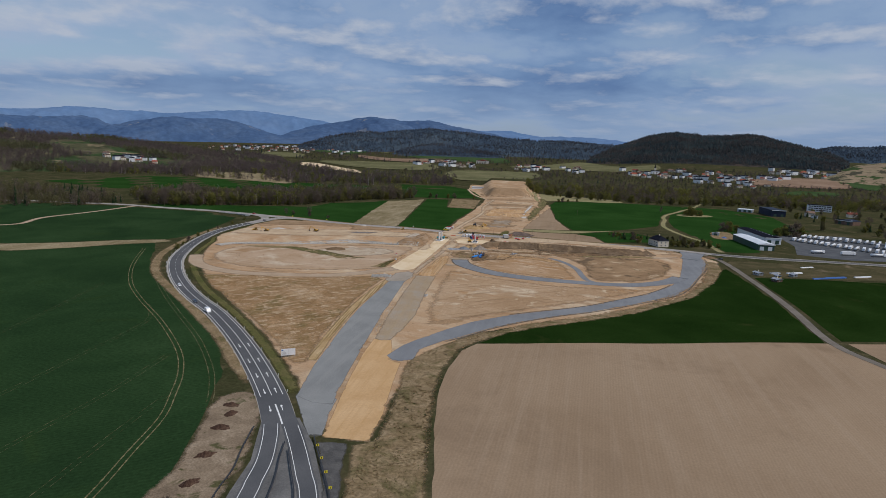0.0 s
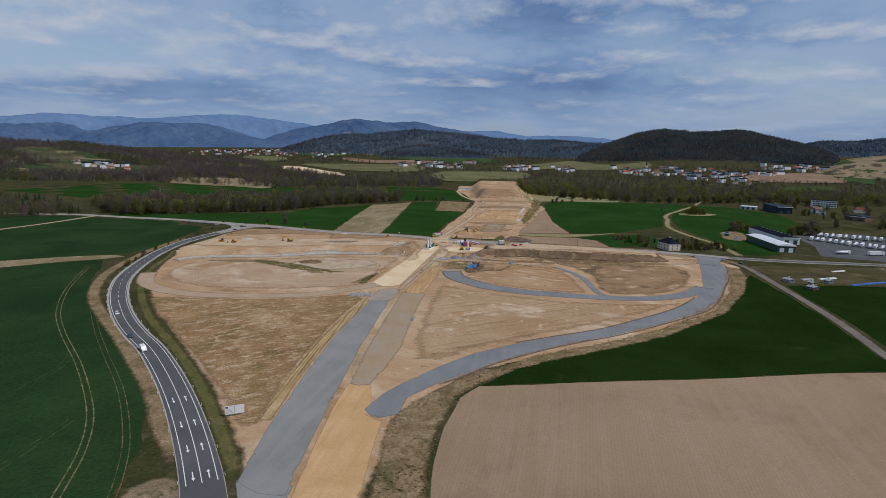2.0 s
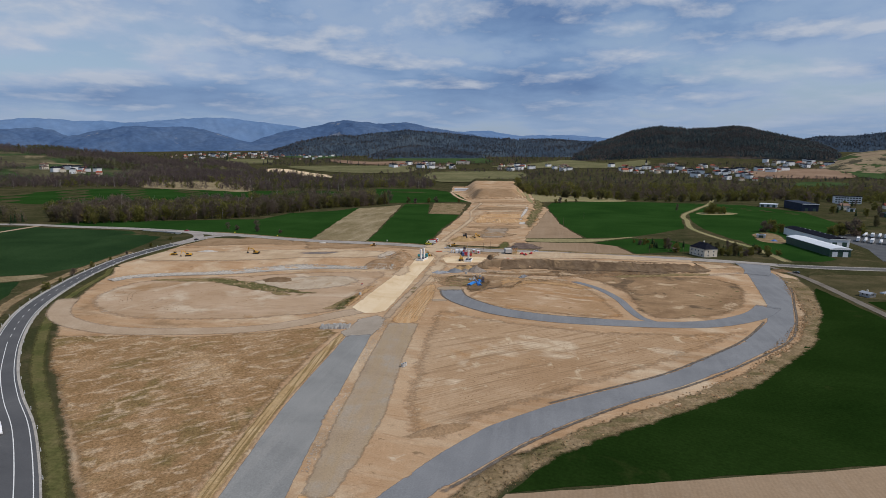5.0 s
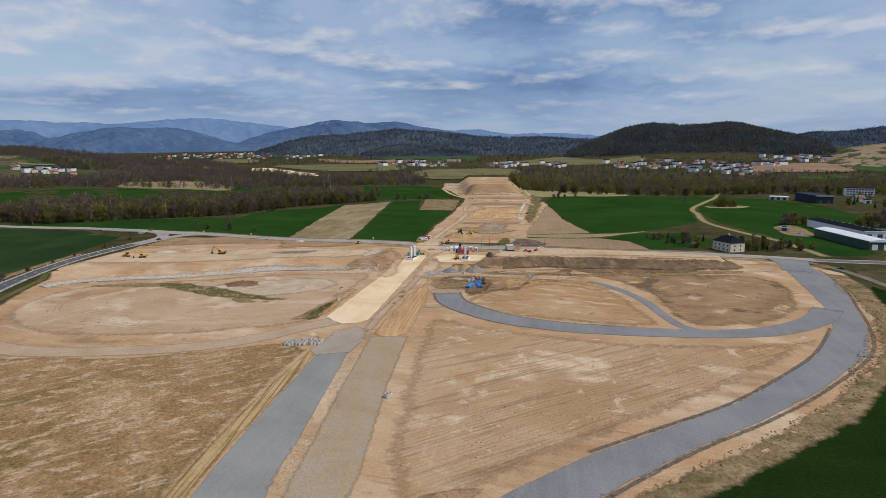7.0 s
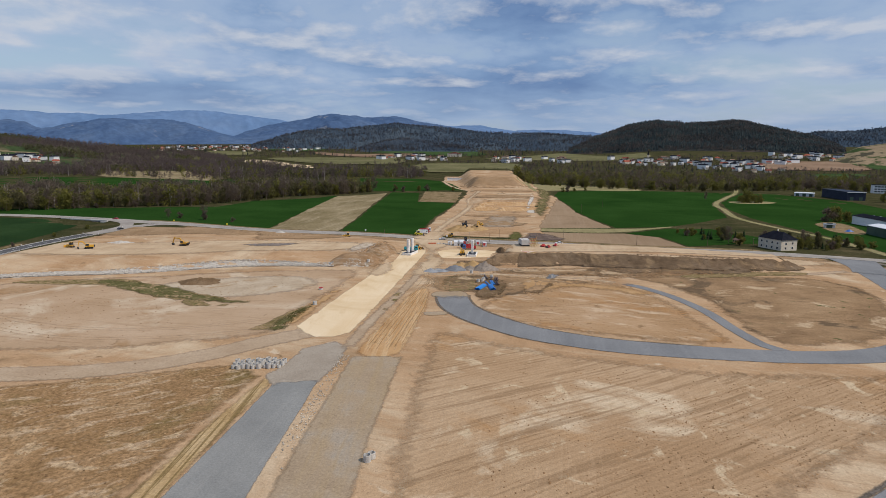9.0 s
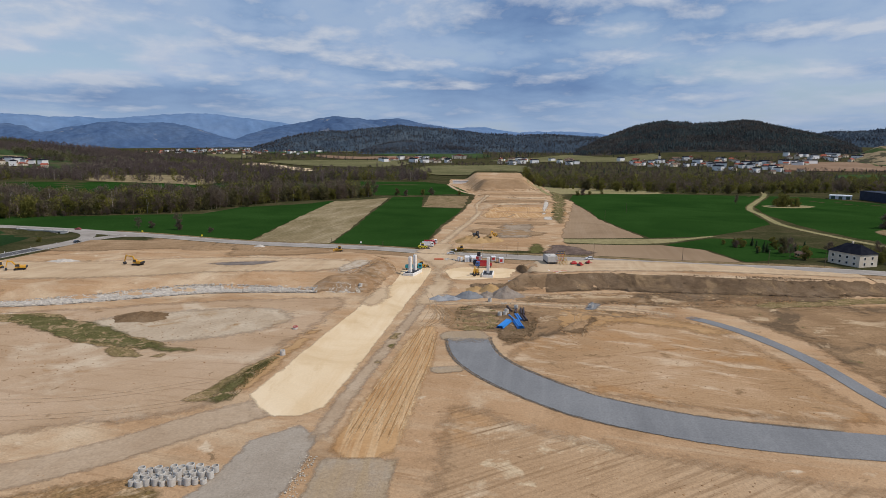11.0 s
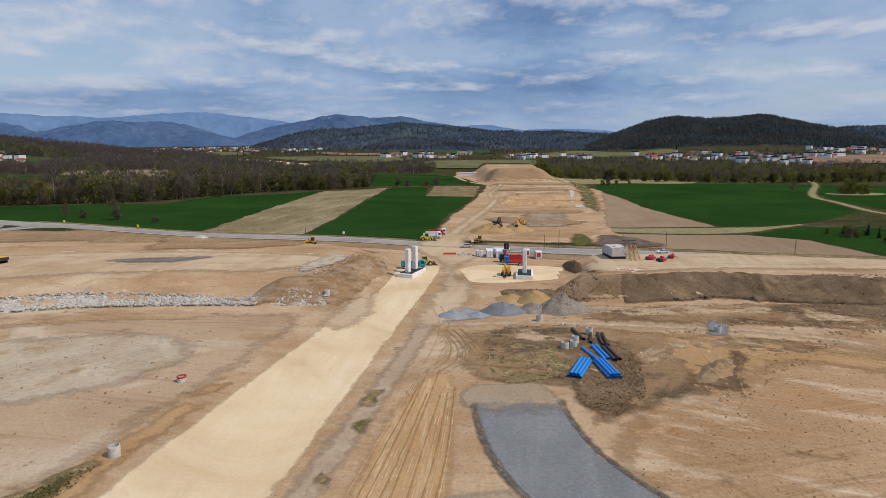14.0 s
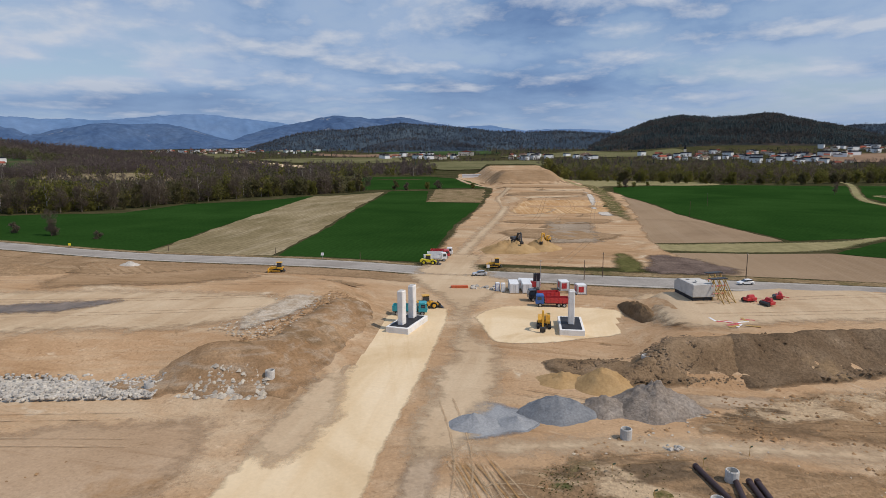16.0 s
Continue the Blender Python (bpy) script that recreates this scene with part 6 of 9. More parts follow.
M_TURQ = plain("turquoise_paint", (0.03, 0.30, 0.36), 0.4, wear=0.2)
M_YELLOW = plain("machine_yellow", (0.62, 0.33, 0.03), 0.45, wear=0.3)
M_BLACK = plain("black_rubber", (0.02, 0.02, 0.021), 0.7, wear=0.4)
M_DARKMETAL = plain("dark_steel", (0.06, 0.06, 0.065), 0.5, 0.6, wear=0.3)
M_STEEL = plain("galvanised_steel", (0.42, 0.43, 0.45), 0.45, 0.7, wear=0.2)
M_SILVER = plain("silver_paint", (0.50, 0.53, 0.57), 0.3, 0.3, wear=0.08, coat=0.5)
M_CARBLACK = plain("black_car_paint", (0.02, 0.022, 0.028), 0.25, wear=0.1, coat=0.6)
M_CARWHITE = plain("white_car_paint", (0.75, 0.76, 0.77), 0.3, wear=0.06, coat=0.5)
M_CARRED = plain("red_car_paint", (0.36, 0.02, 0.025), 0.3, wear=0.08, coat=0.5)
M_GLASSD = plain("tinted_glass", (0.025, 0.032, 0.04), 0.08, wear=0.05, coat=0.8)
M_LAMP = plain("lamp_lens", (0.75, 0.73, 0.66), 0.15, wear=0.05)
M_TAIL = plain("tail_lens", (0.4, 0.02, 0.02), 0.2, wear=0.05)
M_PIPEBLUE = plain("blue_plastic", (0.015, 0.21, 0.62), 0.4, wear=0.12)
M_PIPEBROWN = plain("dark_brown_plastic", (0.045, 0.022, 0.022), 0.5, wear=0.2)
M_ROOFDARK = material("dark_roof_tiles", [(0.011, 0.012, 0.019), (0.016, 0.018, 0.026), (0.024, 0.026, 0.034)], scale=0.4, grain=3.0, grain_amount=0.2, rough=0.92, rows=(0.6, 0.3, 90.0))
M_ROOFRED = material("red_roof_tiles", [(0.22, 0.06, 0.04), (0.30, 0.085, 0.055), (0.36, 0.12, 0.08)], scale=0.3, grain=2.0, grain_amount=0.25, rough=0.8, random_tint=0.4)
M_ROOFBROWN = material("brown_roof_tiles", [(0.10, 0.065, 0.05), (0.15, 0.10, 0.08), (0.2, 0.14, 0.11)], scale=0.3, grain=2.0, grain_amount=0.25, rough=0.8, random_tint=0.45)
M_PLASTER = material("pale_plaster", [(0.55, 0.50, 0.41), (0.63, 0.575, 0.48), (0.69, 0.64, 0.55)], scale=0.3, grain=3.0, grain_amount=0.1, rough=0.9, random_tint=0.2)
M_SHEDROOF = material("pale_metal_roof", [(0.58, 0.62, 0.66), (0.66, 0.69, 0.72), (0.72, 0.75, 0.77)], scale=0.05, grain=1.0, grain_amount=0.08, rough=0.45, rows=(1.0, 0.12, 0.0))
M_SHEDGREEN = material("dark_green_cladding", [(0.015, 0.045, 0.03), (0.022, 0.06, 0.04), (0.03, 0.075, 0.05)], scale=0.2, grain=2.0, grain_amount=0.15, rough=0.55, rows=(0.5, 0.3, 0.0))
M_ROCK = material("white_limestone_rock", [(0.34, 0.32, 0.295), (0.45, 0.43, 0.40), (0.55, 0.53, 0.50)], scale=0.8, grain=5.0, grain_amount=0.25, rough=0.9, bump=0.3, bump_scale=5.0, random_tint=0.3)
M_CLAY = material("dried_clay", soft=5.0, stops=[(0.36, 0.28, 0.195), (0.44, 0.355, 0.26), (0.50, 0.42, 0.32)], scale=0.06, grain=1.0, grain_amount=0.2, bump=0.3, patches=[((0.33, 0.22, 0.12), 0.08, 0.56, 0.68)])
M_STONY = material("stony_soil", soft=3.0, stops=[(0.34, 0.25, 0.16), (0.48, 0.40, 0.31), (0.58, 0.51, 0.42)], scale=0.4, grain=2.0, grain_amount=0.4, bump=0.8, bump_scale=2.5)
M_ROCKS = material("white_limestone_rubble", [(0.34, 0.32, 0.295), (0.45, 0.43, 0.40), (0.55, 0.53, 0.50)], scale=0.8, grain=5.0, grain_amount=0.25, rough=0.9, bump=0.3, bump_scale=5.0, island=0.35)
M_PILEBLUE = material("blue_grey_chippings", soft=1.6, stops=[(0.235, 0.245, 0.262), (0.285, 0.296, 0.312), (0.33, 0.34, 0.355)], scale=0.25, grain=3.0, grain_amount=0.3, bump=0.5, bump_scale=5)
M_PILEDARK = material("dark_grey_chippings", [(0.15, 0.158, 0.172), (0.195, 0.205, 0.22), (0.25, 0.26, 0.274)], scale=0.25, grain=3.0, grain_amount=0.35, bump=0.5, bump_scale=5)
M_PILEGREY = material("grey_brown_rubble", [(0.20, 0.165, 0.135), (0.265, 0.225, 0.19), (0.33, 0.29, 0.25)], scale=0.3, grain=2.2, grain_amount=0.45, bump=0.9, bump_scale=3)
M_PILESAND = material("yellow_sand", [(0.31, 0.20, 0.093), (0.385, 0.255, 0.125), (0.44, 0.305, 0.16)], scale=0.2, grain=2.5, grain_amount=0.2, bump=0.4, bump_scale=3)
M_BRUSH = material("dead_brush", stops=[(0.05, 0.03, 0.022), (0.085, 0.052, 0.038), (0.13, 0.085, 0.06)], scale=0.6, grain=3.0, grain_amount=0.5, bump=1.0, bump_scale=4)
M_WOODPOLE = material("weathered_pole", [(0.09, 0.065, 0.045), (0.13, 0.095, 0.07), (0.17, 0.13, 0.10)], scale=1.0, grain=6, grain_amount=0.3)
M_TIMBER = material("yellow_formwork", [(0.34, 0.22, 0.08), (0.45, 0.30, 0.12), (0.5, 0.36, 0.17)], scale=0.8, grain=5, grain_amount=0.25)
M_SIGNY = plain("sign_yellow", (0.75, 0.62, 0.03), 0.4, wear=0.1)
M_TARP = plain("blue_tarpaulin", (0.02, 0.10, 0.34), 0.5, wear=0.3)
M_ORANGEP = plain("orange_red_steel", (0.50, 0.10, 0.03), 0.55, wear=0.3)


def thing(name, label, category, m=None, group=""):
    ob = new(name)
    if m is not None:
        ob.matrix_basis = m
    return tagged(ob, label, category, group)


def part(name, bm, mat, parent, label="", m=None, smooth=False):
    """Links bm as one mesh object under a thing or a part."""
    bmesh.ops.recalc_face_normals(bm, faces=bm.faces[:])
    me = bpy.data.meshes.new(name)
    bm.to_mesh(me)
    bm.free()
    if smooth:
        me.polygons.foreach_set("use_smooth", np.ones(len(me.polygons), bool))
    me.materials.append(mat)
    ob = new(name, me)
    ob.parent = parent
    if m is not None:
        ob.matrix_basis = m
    return tagged(ob, label) if label else ob


def again(ob, parent, m):
    """The same part once more, on shared mesh data, with its own pieces."""
    o = ob.copy()
    scene.collection.objects.link(o)
    o.parent, o.matrix_basis = parent, m
    for c in ob.children:
        again(c, o, c.matrix_basis)
    return o


def block(x0, x1, y0, y1, z0, z1, bevel=0.0, taper=0.0, bm=None):
    """A block; taper draws its top in along x and y."""
    bm = bm or bmesh.new()
    v = [bm.verts.new((x + (taper if z == z1 and x == x0 else -taper if z == z1 else 0), y + (taper if z == z1 and y == y0 else -taper if z == z1 else 0), z)) for z in (z0, z1) for x, y in ((x0, y0), (x1, y0), (x1, y1), (x0, y1))]
    made = [bm.faces.new([v[i] for i in f]) for f in ((3, 2, 1, 0), (4, 5, 6, 7), (0, 1, 5, 4), (1, 2, 6, 5), (2, 3, 7, 6), (3, 0, 4, 7))]
    if bevel:
        edges = {e for f in made for e in f.edges}
        bmesh.ops.bevel(bm, geom=list(edges), offset=bevel, segments=1, affect="EDGES")
    return bm


def profile_solid(pts, x0, x1, bevel=0.0, bm=None):
    """A solid with the outline pts in y and z, from x0 to x1."""
    bm = bm or bmesh.new()
    a, b = [bm.verts.new((x0, y, z)) for y, z in pts], [bm.verts.new((x1, y, z)) for y, z in pts]
    n = len(pts)
    faces = [bm.faces.new(a), bm.faces.new(b[::-1])] + [bm.faces.new((a[i], b[i], b[(i + 1) % n], a[(i + 1) % n])) for i in range(n)]
    if bevel:
        bmesh.ops.bevel(bm, geom=list({e for f in faces for e in f.edges}), offset=bevel, segments=1, affect="EDGES")
    return bm


def tube(p, q, r0, r1=None, seg=12, hollow=0.0, bm=None):
    """A round bar from p to q; hollow: its bore's radius."""
    bm = bm or bmesh.new()
    r1 = r0 if r1 is None else r1
    p, q = Vector(p), Vector(q)
    d = (q - p).normalized()
    s = d.orthogonal().normalized()
    t = d.cross(s)
    ring = lambda c, r: [bm.verts.new(c + r * (math.cos(6.28319 * k / seg) * s + math.sin(6.28319 * k / seg) * t)) for k in range(seg)]
    a, b = ring(p, r0), ring(q, r1)
    for k in range(seg):
        bm.faces.new((a[k], a[(k + 1) % seg], b[(k + 1) % seg], b[k]))
    if hollow:
        c, e = ring(p, hollow), ring(q, hollow)
        for k in range(seg):
            j = (k + 1) % seg
            bm.faces.new((c[j], c[k], e[k], e[j]))
            bm.faces.new((a[j], a[k], c[k], c[j]))
            bm.faces.new((b[k], b[j], e[j], e[k]))
    else:
        bm.faces.new(a[::-1])
        bm.faces.new(b)
    return bm


def at(x, y, turn=0.0, up=0.0):
    return pose(x * K, y * K, float(height(x, y)) + up, 0, 0, turn)


def wheels(parent, places, r=0.33, w=0.22, rim=M_STEEL):
    first = None
    for x, y in places:
        if first is None:
            first = part("wheel", tube((-w / 2, 0, 0), (w / 2, 0, 0), r, seg=14), M_BLACK, parent, m=pose(x, y, r))
            part("rim", tube((-w / 2 - 0.02, 0, 0), (w / 2 + 0.02, 0, 0), r * 0.58, seg=10), rim, first)
        else:
            again(first, parent, pose(x, y, r))


# ---- vehicles, each facing +y at its own origin ----
def car(paint, label, kind="car"):
    root = thing("van" if kind == "van" else "car", label, "van" if kind == "van" else "car")
    L, Wd, Hh = (5.4, 2.0, 2.3) if kind == "van" else (4.5, 1.8, 1.48)
    if kind == "van":
        body = [(-L / 2, 0.35), (L / 2, 0.35), (L / 2, 0.95), (L / 2 - 0.9, 1.2), (L / 2 - 1.5, 2.1), (L / 2 - 1.9, Hh), (-L / 2 + 0.1, Hh)]
        glass = [(L / 2 - 0.95, 1.22), (L / 2 - 1.5, 2.02), (L / 2 - 1.95, 2.02), (L / 2 - 1.95, 1.22)]
    else:
        body = [(-L / 2, 0.3), (L / 2, 0.3), (L / 2, 0.62), (L / 2 - 0.15, 0.78), (L / 2 - 1.2, 0.92), (-L / 2 + 0.35, 0.98), (-L / 2, 0.85)]
        glass = [(L / 2 - 1.25, 0.9), (L / 2 - 2.0, 1.38), (-L / 2 + 0.9, 1.42), (-L / 2 + 0.3, 0.95)]
        part("roof", profile_solid([(L / 2 - 1.95, 1.37), (L / 2 - 2.15, 1.46), (-L / 2 + 0.95, 1.48), (-L / 2 + 0.75, 1.38)], -0.68, 0.68, 0.02), paint, root)
    part("body", profile_solid(body, -Wd / 2, Wd / 2, 0.06), paint, root)
    part("glazing", profile_solid(glass, -Wd / 2 + (0.12 if kind == "car" else -0.005), Wd / 2 - (0.12 if kind == "car" else -0.005), 0.02), M_GLASSD, root, "dark tinted windows")
    wheels(root, [(sx * (Wd / 2 - 0.1), sy * L * 0.31) for sx in (-1, 1) for sy in (1, -1)])
    for sx in (-1, 1):
        part("headlight", block(sx * 0.62 - 0.16, sx * 0.62 + 0.16, L / 2 - 0.03, L / 2 + 0.02, 0.55, 0.72, 0.01), M_LAMP, root)
        part("tail_light", block(sx * 0.7 - 0.12, sx * 0.7 + 0.12, -L / 2 - 0.02, -L / 2 + 0.03, 0.6, 0.8, 0.01), M_TAIL, root)
    return root


def tipper(cab_paint, bed_paint, label):
    root = thing("tipper_truck", label, "truck")
    part("chassis", block(-0.45, 0.45, -3.9, 3.6, 0.7, 1.0, 0.03), M_DARKMETAL, root)
    cab = part("cab", profile_solid([(2.0, 0.8), (4.0, 0.8), (4.05, 1.7), (3.8, 2.85), (3.5, 3.0), (2.0, 3.0)], -1.2, 1.2, 0.07), cab_paint, root)
    part("windscreen", profile_solid([(4.07, 1.75), (3.84, 2.75), (3.78, 2.75), (4.0, 1.75)], -1.08, 1.08), M_GLASSD, cab)
    for sx in (-1, 1):
        part("side_window", block(sx * 1.2 - 0.015, sx * 1.2 + 0.015, 2.6, 3.6, 1.8, 2.6), M_GLASSD, cab)
        part("headlight", block(sx * 0.9 - 0.2, sx * 0.9 + 0.2, 4.0, 4.07, 0.95, 1.15, 0.01), M_LAMP, cab)
    bm = bmesh.new()
    block(-1.22, 1.22, -4.0, 1.7, 1.05, 1.18, bm=bm)
    for x0, x1, y0, y1 in ((-1.25, -1.17, -4.0, 1.7), (1.17, 1.25, -4.0, 1.7), (-1.17, 1.17, 1.62, 1.7), (-1.17, 1.17, -4.0, -3.92)):
        block(x0, x1, y0, y1, 1.18, 2.35, bm=bm)
    for k in range(6):
        for sx in (-1, 1):
            block(sx * 1.28 - 0.03, sx * 1.28 + 0.03, -3.7 + k * 1.0, -3.58 + k * 1.0, 1.1, 2.35, bm=bm)
    bed = part("dump_bed", bm, bed_paint, root)
    part("load", block(-1.15, 1.15, -3.9, 1.6, 1.2, 1.9, 0.0, 0.5), M_DARKSOIL, bed, "brown earth load")
    wheels(root, [(sx * 1.05, y) for sx in (-1, 1) for y in (2.9, -1.6, -2.95)], 0.52, 0.34)
    return root


def excavator(paint, label, reach=1.0):
    root = thing("excavator", label, "excavator")
    for sx in (-1, 1):
        tr = part("track", profile_solid([(-2.0, 0.15), (-1.7, 0.0), (1.7, 0.0), (2.0, 0.15), (2.05, 0.6), (1.7, 0.85), (-1.7, 0.85), (-2.05, 0.6)], sx * 1.2 - 0.3, sx * 1.2 + 0.3, 0.03), M_BLACK, root)
        part("track_frame", block(sx * 1.2 - 0.33, sx * 1.2 + 0.33, -1.4, 1.4, 0.28, 0.55), M_DARKMETAL, tr)
    part("turntable", tube((0, 0, 0.6), (0, 0, 1.05), 0.75, seg=16), M_DARKMETAL, root)
    part("engine_house", profile_solid([(-2.5, 1.05), (0.9, 1.05), (0.9, 1.7), (-0.4, 2.15), (-2.3, 2.15), (-2.6, 1.8)], -1.3, 1.3, 0.06), paint, root)
    part("counterweight", block(-1.28, 1.28, -2.95, -2.4, 1.0, 1.95, 0.1), M_DARKMETAL, root)
    cab = part("cab", profile_solid([(-0.5, 1.05), (1.4, 1.05), (1.5, 1.6), (1.2, 2.9), (-0.4, 2.95)], -1.3, -0.35, 0.05), paint, root)
    part("cab_glass", profile_solid([(-0.3, 1.75), (1.42, 1.75), (1.18, 2.8), (-0.3, 2.82)], -1.32, -0.33), M_GLASSD, cab)
    boom = part("boom", profile_solid([(0.6, 1.5), (0.9, 1.2), (2.6, 3.6), (5.2 * reach, 3.9), (5.2 * reach, 4.3), (2.4, 4.2)], 0.0, 0.45, 0.03), paint, root)
    stick = part("stick", profile_solid([(4.8 * reach, 4.6), (5.4 * reach, 4.5), (6.4 * reach, 1.3), (6.1 * reach, 1.2)], 0.05, 0.4, 0.02), paint, root)
    part("cylinder", tube((0.22, 2.4, 2.2), (0.22, 3.6, 3.7), 0.09, seg=8), M_STEEL, boom)
    part("bucket", profile_solid([(6.1 * reach, 1.4), (6.7 * reach, 1.1), (6.5 * reach, 0.25), (5.7 * reach, 0.1), (5.6 * reach, 0.7)], -0.35, 0.8, 0.03), M_DARKMETAL, stick)
    return root


def dozer(paint, label):
    root = thing("bulldozer", label, "bulldozer")
    for sx in (-1, 1):
        tr = part("track", profile_solid([(-1.9, 0.2), (-1.6, 0.0), (1.5, 0.0), (1.8, 0.25), (1.6, 0.8), (0.2, 1.15), (-1.4, 0.9), (-1.95, 0.6)], sx * 1.0 - 0.3, sx * 1.0 + 0.3, 0.03), M_BLACK, root)
        part("track_frame", block(sx * 1.0 - 0.33, sx * 1.0 + 0.33, -1.3, 1.2, 0.3, 0.6), paint, tr)
        part("push_arm", block(sx * 1.42 - 0.08, sx * 1.42 + 0.08, -0.2, 2.3, 0.4, 0.65), paint, root)
    part("bonnet", profile_solid([(-0.2, 0.7), (1.9, 0.7), (1.9, 1.6), (-0.2, 1.85)], -0.62, 0.62, 0.05), paint, root)
    part("rear_body", block(-0.95, 0.95, -1.9, -0.2, 0.7, 1.5, 0.06), paint, root)
    cab = part("cab", block(-0.75, 0.75, -1.6, -0.1, 1.5, 2.95, 0.05, 0.08), M_GLASSD, root, "dark glazed cab")
    part("cab_roof", block(-0.85, 0.85, -1.75, 0.05, 2.95, 3.08, 0.03), paint, cab)
    part("exhaust", tube((0.3, 0.9, 1.7), (0.3, 0.9, 2.6), 0.07, seg=8), M_DARKMETAL, root)
    part("blade", profile_solid([(2.25, 0.05), (2.55, 0.0), (2.45, 0.65), (2.6, 1.25), (2.42, 1.3), (2.25, 0.7)], -1.75, 1.75, 0.02), paint, root)
    part("ripper", profile_solid([(-2.6, 0.2), (-2.45, 0.2), (-1.9, 0.9), (-1.9, 1.1)], -0.5, 0.5), M_DARKMETAL, root)
    return root


def loader(paint, label):
    root = thing("wheel_loader", label, "loader")
    part("rear_body", profile_solid([(-3.0, 0.8), (0.0, 0.8), (0.0, 1.7), (-2.6, 1.9), (-3.1, 1.5)], -1.0, 1.0, 0.06), paint, root)
    part("front_frame", block(-0.7, 0.7, 0.0, 1.9, 0.7, 1.4, 0.05), paint, root)
    cab = part("cab", block(-0.75, 0.75, -1.2, 0.4, 1.7, 3.1, 0.06, 0.06), M_GLASSD, root, "dark glazed cab")
    part("cab_roof", block(-0.85, 0.85, -1.3, 0.5, 3.1, 3.22, 0.03), paint, cab)
    for sx in (-1, 1):
        part("lift_arm", profile_solid([(0.3, 1.5), (0.6, 1.8), (3.0, 0.9), (2.9, 0.6)], sx * 0.6 - 0.1, sx * 0.6 + 0.1), paint, root)
    part("bucket", profile_solid([(2.7, 0.2), (4.0, 0.1), (3.2, 0.3), (3.0, 1.2), (2.8, 1.25)], -1.35, 1.35, 0.02), M_DARKMETAL, root)
    wheels(root, [(sx * 1.0, y) for sx in (-1, 1) for y in (1.4, -1.7)], 0.75, 0.55, paint)
    return root


def semi(label, tanker=False):
    """A parked road tractor with its trailer."""
    root = thing("semi_trailer_truck", label, "truck")
    cab = part("cab", profile_solid([(5.6, 0.9), (7.8, 0.9), (7.85, 1.9), (7.6, 3.5), (6.9, 3.75), (5.6, 3.6)], -1.22, 1.22, 0.08), M_WHITE, root)
    part("windscreen", profile_solid([(7.88, 2.0), (7.68, 3.0), (7.6, 3.0), (7.8, 2.0)], -1.1, 1.1), M_GLASSD, cab)
    part("chassis", block(-0.45, 0.45, -7.0, 6.5, 0.7, 1.0), M_DARKMETAL, root)
    if tanker:
        part("tank", tube((0, -7.2, 2.3), (0, 5.0, 2.3), 1.2, seg=16), M_WHITE, root, "white round tank", smooth=True)
    else:
        part("trailer_box", block(-1.27, 1.27, -7.3, 5.0, 1.1, 3.9, 0.05), M_WHITE, root)
    wheels(root, [(sx * 1.0, y) for sx in (-1, 1) for y in (6.8, -4.8)], 0.5, 0.32)
    return root


def container(paint, label, panel=None, length=6.0):
    root = thing("site_container", label, "container")
    body = block(-1.22, 1.22, 0, length, 0.1, 2.6, 0.02)
    part("body", body, paint, root)
    for x in (-1.22, 1.22):
        for y in (0, length):
            part("corner_post", block(x - 0.06, x + 0.06, y - 0.06, y + 0.06, 0.0, 2.66), M_STEEL, root)
    for sx in (-0.58, 0.58):
        d = part("door", block(sx - 0.5, sx + 0.5, -0.04, 0.0, 0.2, 2.45, 0.015), paint, root)
        part("lock_bar", tube((sx * 0.5, -0.07, 0.25), (sx * 0.5, -0.07, 2.4), 0.025, seg=6), M_STEEL, d)
    for k in range(14):
        y = 0.35 + k * (length - 0.7) / 13
        for sx in (-1, 1):
            if k % 2 == 0:
                part("side_rib", block(sx * 1.235 - 0.02, sx * 1.235 + 0.02, y - 0.12, y + 0.12, 0.2, 2.5), paint, root)
    if panel:
        part("panel", block(-0.9, 0.5, -0.075, -0.06, 0.7, 2.2), panel, root, "plain red painted panel")
        part("side_panel", block(-1.29, -1.27, 0.8, length - 0.8, 0.7, 2.3), panel, root, "plain red painted panel")
    return root


def mound(name, x, y, rx, ry, h, mat, label, turn=0.0, rough=0.22, seed=0, category="heap", peak=1.0):
    """A tipped heap with slumped, uneven sides."""
    n, k = 40, 16
    rx, ry, h = rx * K, ry * K, h * K
    verts = []
    for j in range(k + 1):
        s = j / k
        for i in range(n):
            a = 6.28319 * i / n
            w = 1 + rough * noise.fractal(Vector((math.cos(a) * 1.3 + seed * 3.7, math.sin(a) * 1.3, seed)), 0.9, 2.0, 4)
            px, py = rx * s * w * math.cos(a), ry * s * w * math.sin(a)
            top = max(0.0, 1 - s ** peak) if peak <= 1 else 1 - s ** peak
            q = noise.fractal(Vector((px * 0.55 + seed, py * 0.55, seed * 1.3)), 0.8, 2.1, 5)
            verts.append((px, py, h * top * (1 + rough * 0.9 * q) + 0.12 * q * (1 - s) - 0.25 * s))
    i = (np.arange(k)[:, None] * n + np.arange(n)[None]).ravel()
    j = (np.arange(k)[:, None] * n + (np.arange(n)[None] + 1) % n).ravel()
    me = raw_mesh(name, verts, np.stack([i, i + n, j + n, j], 1))
    if me.polygons[len(me.polygons) // 2].normal.z < 0:
        me.flip_normals()
    me.polygons.foreach_set("use_smooth", np.ones(len(me.polygons), bool))
    me.materials.append(mat)
    ob = new(name, me)
    ob.matrix_basis = at(x, y, turn, 0.15)
    return tagged(ob, label, category)


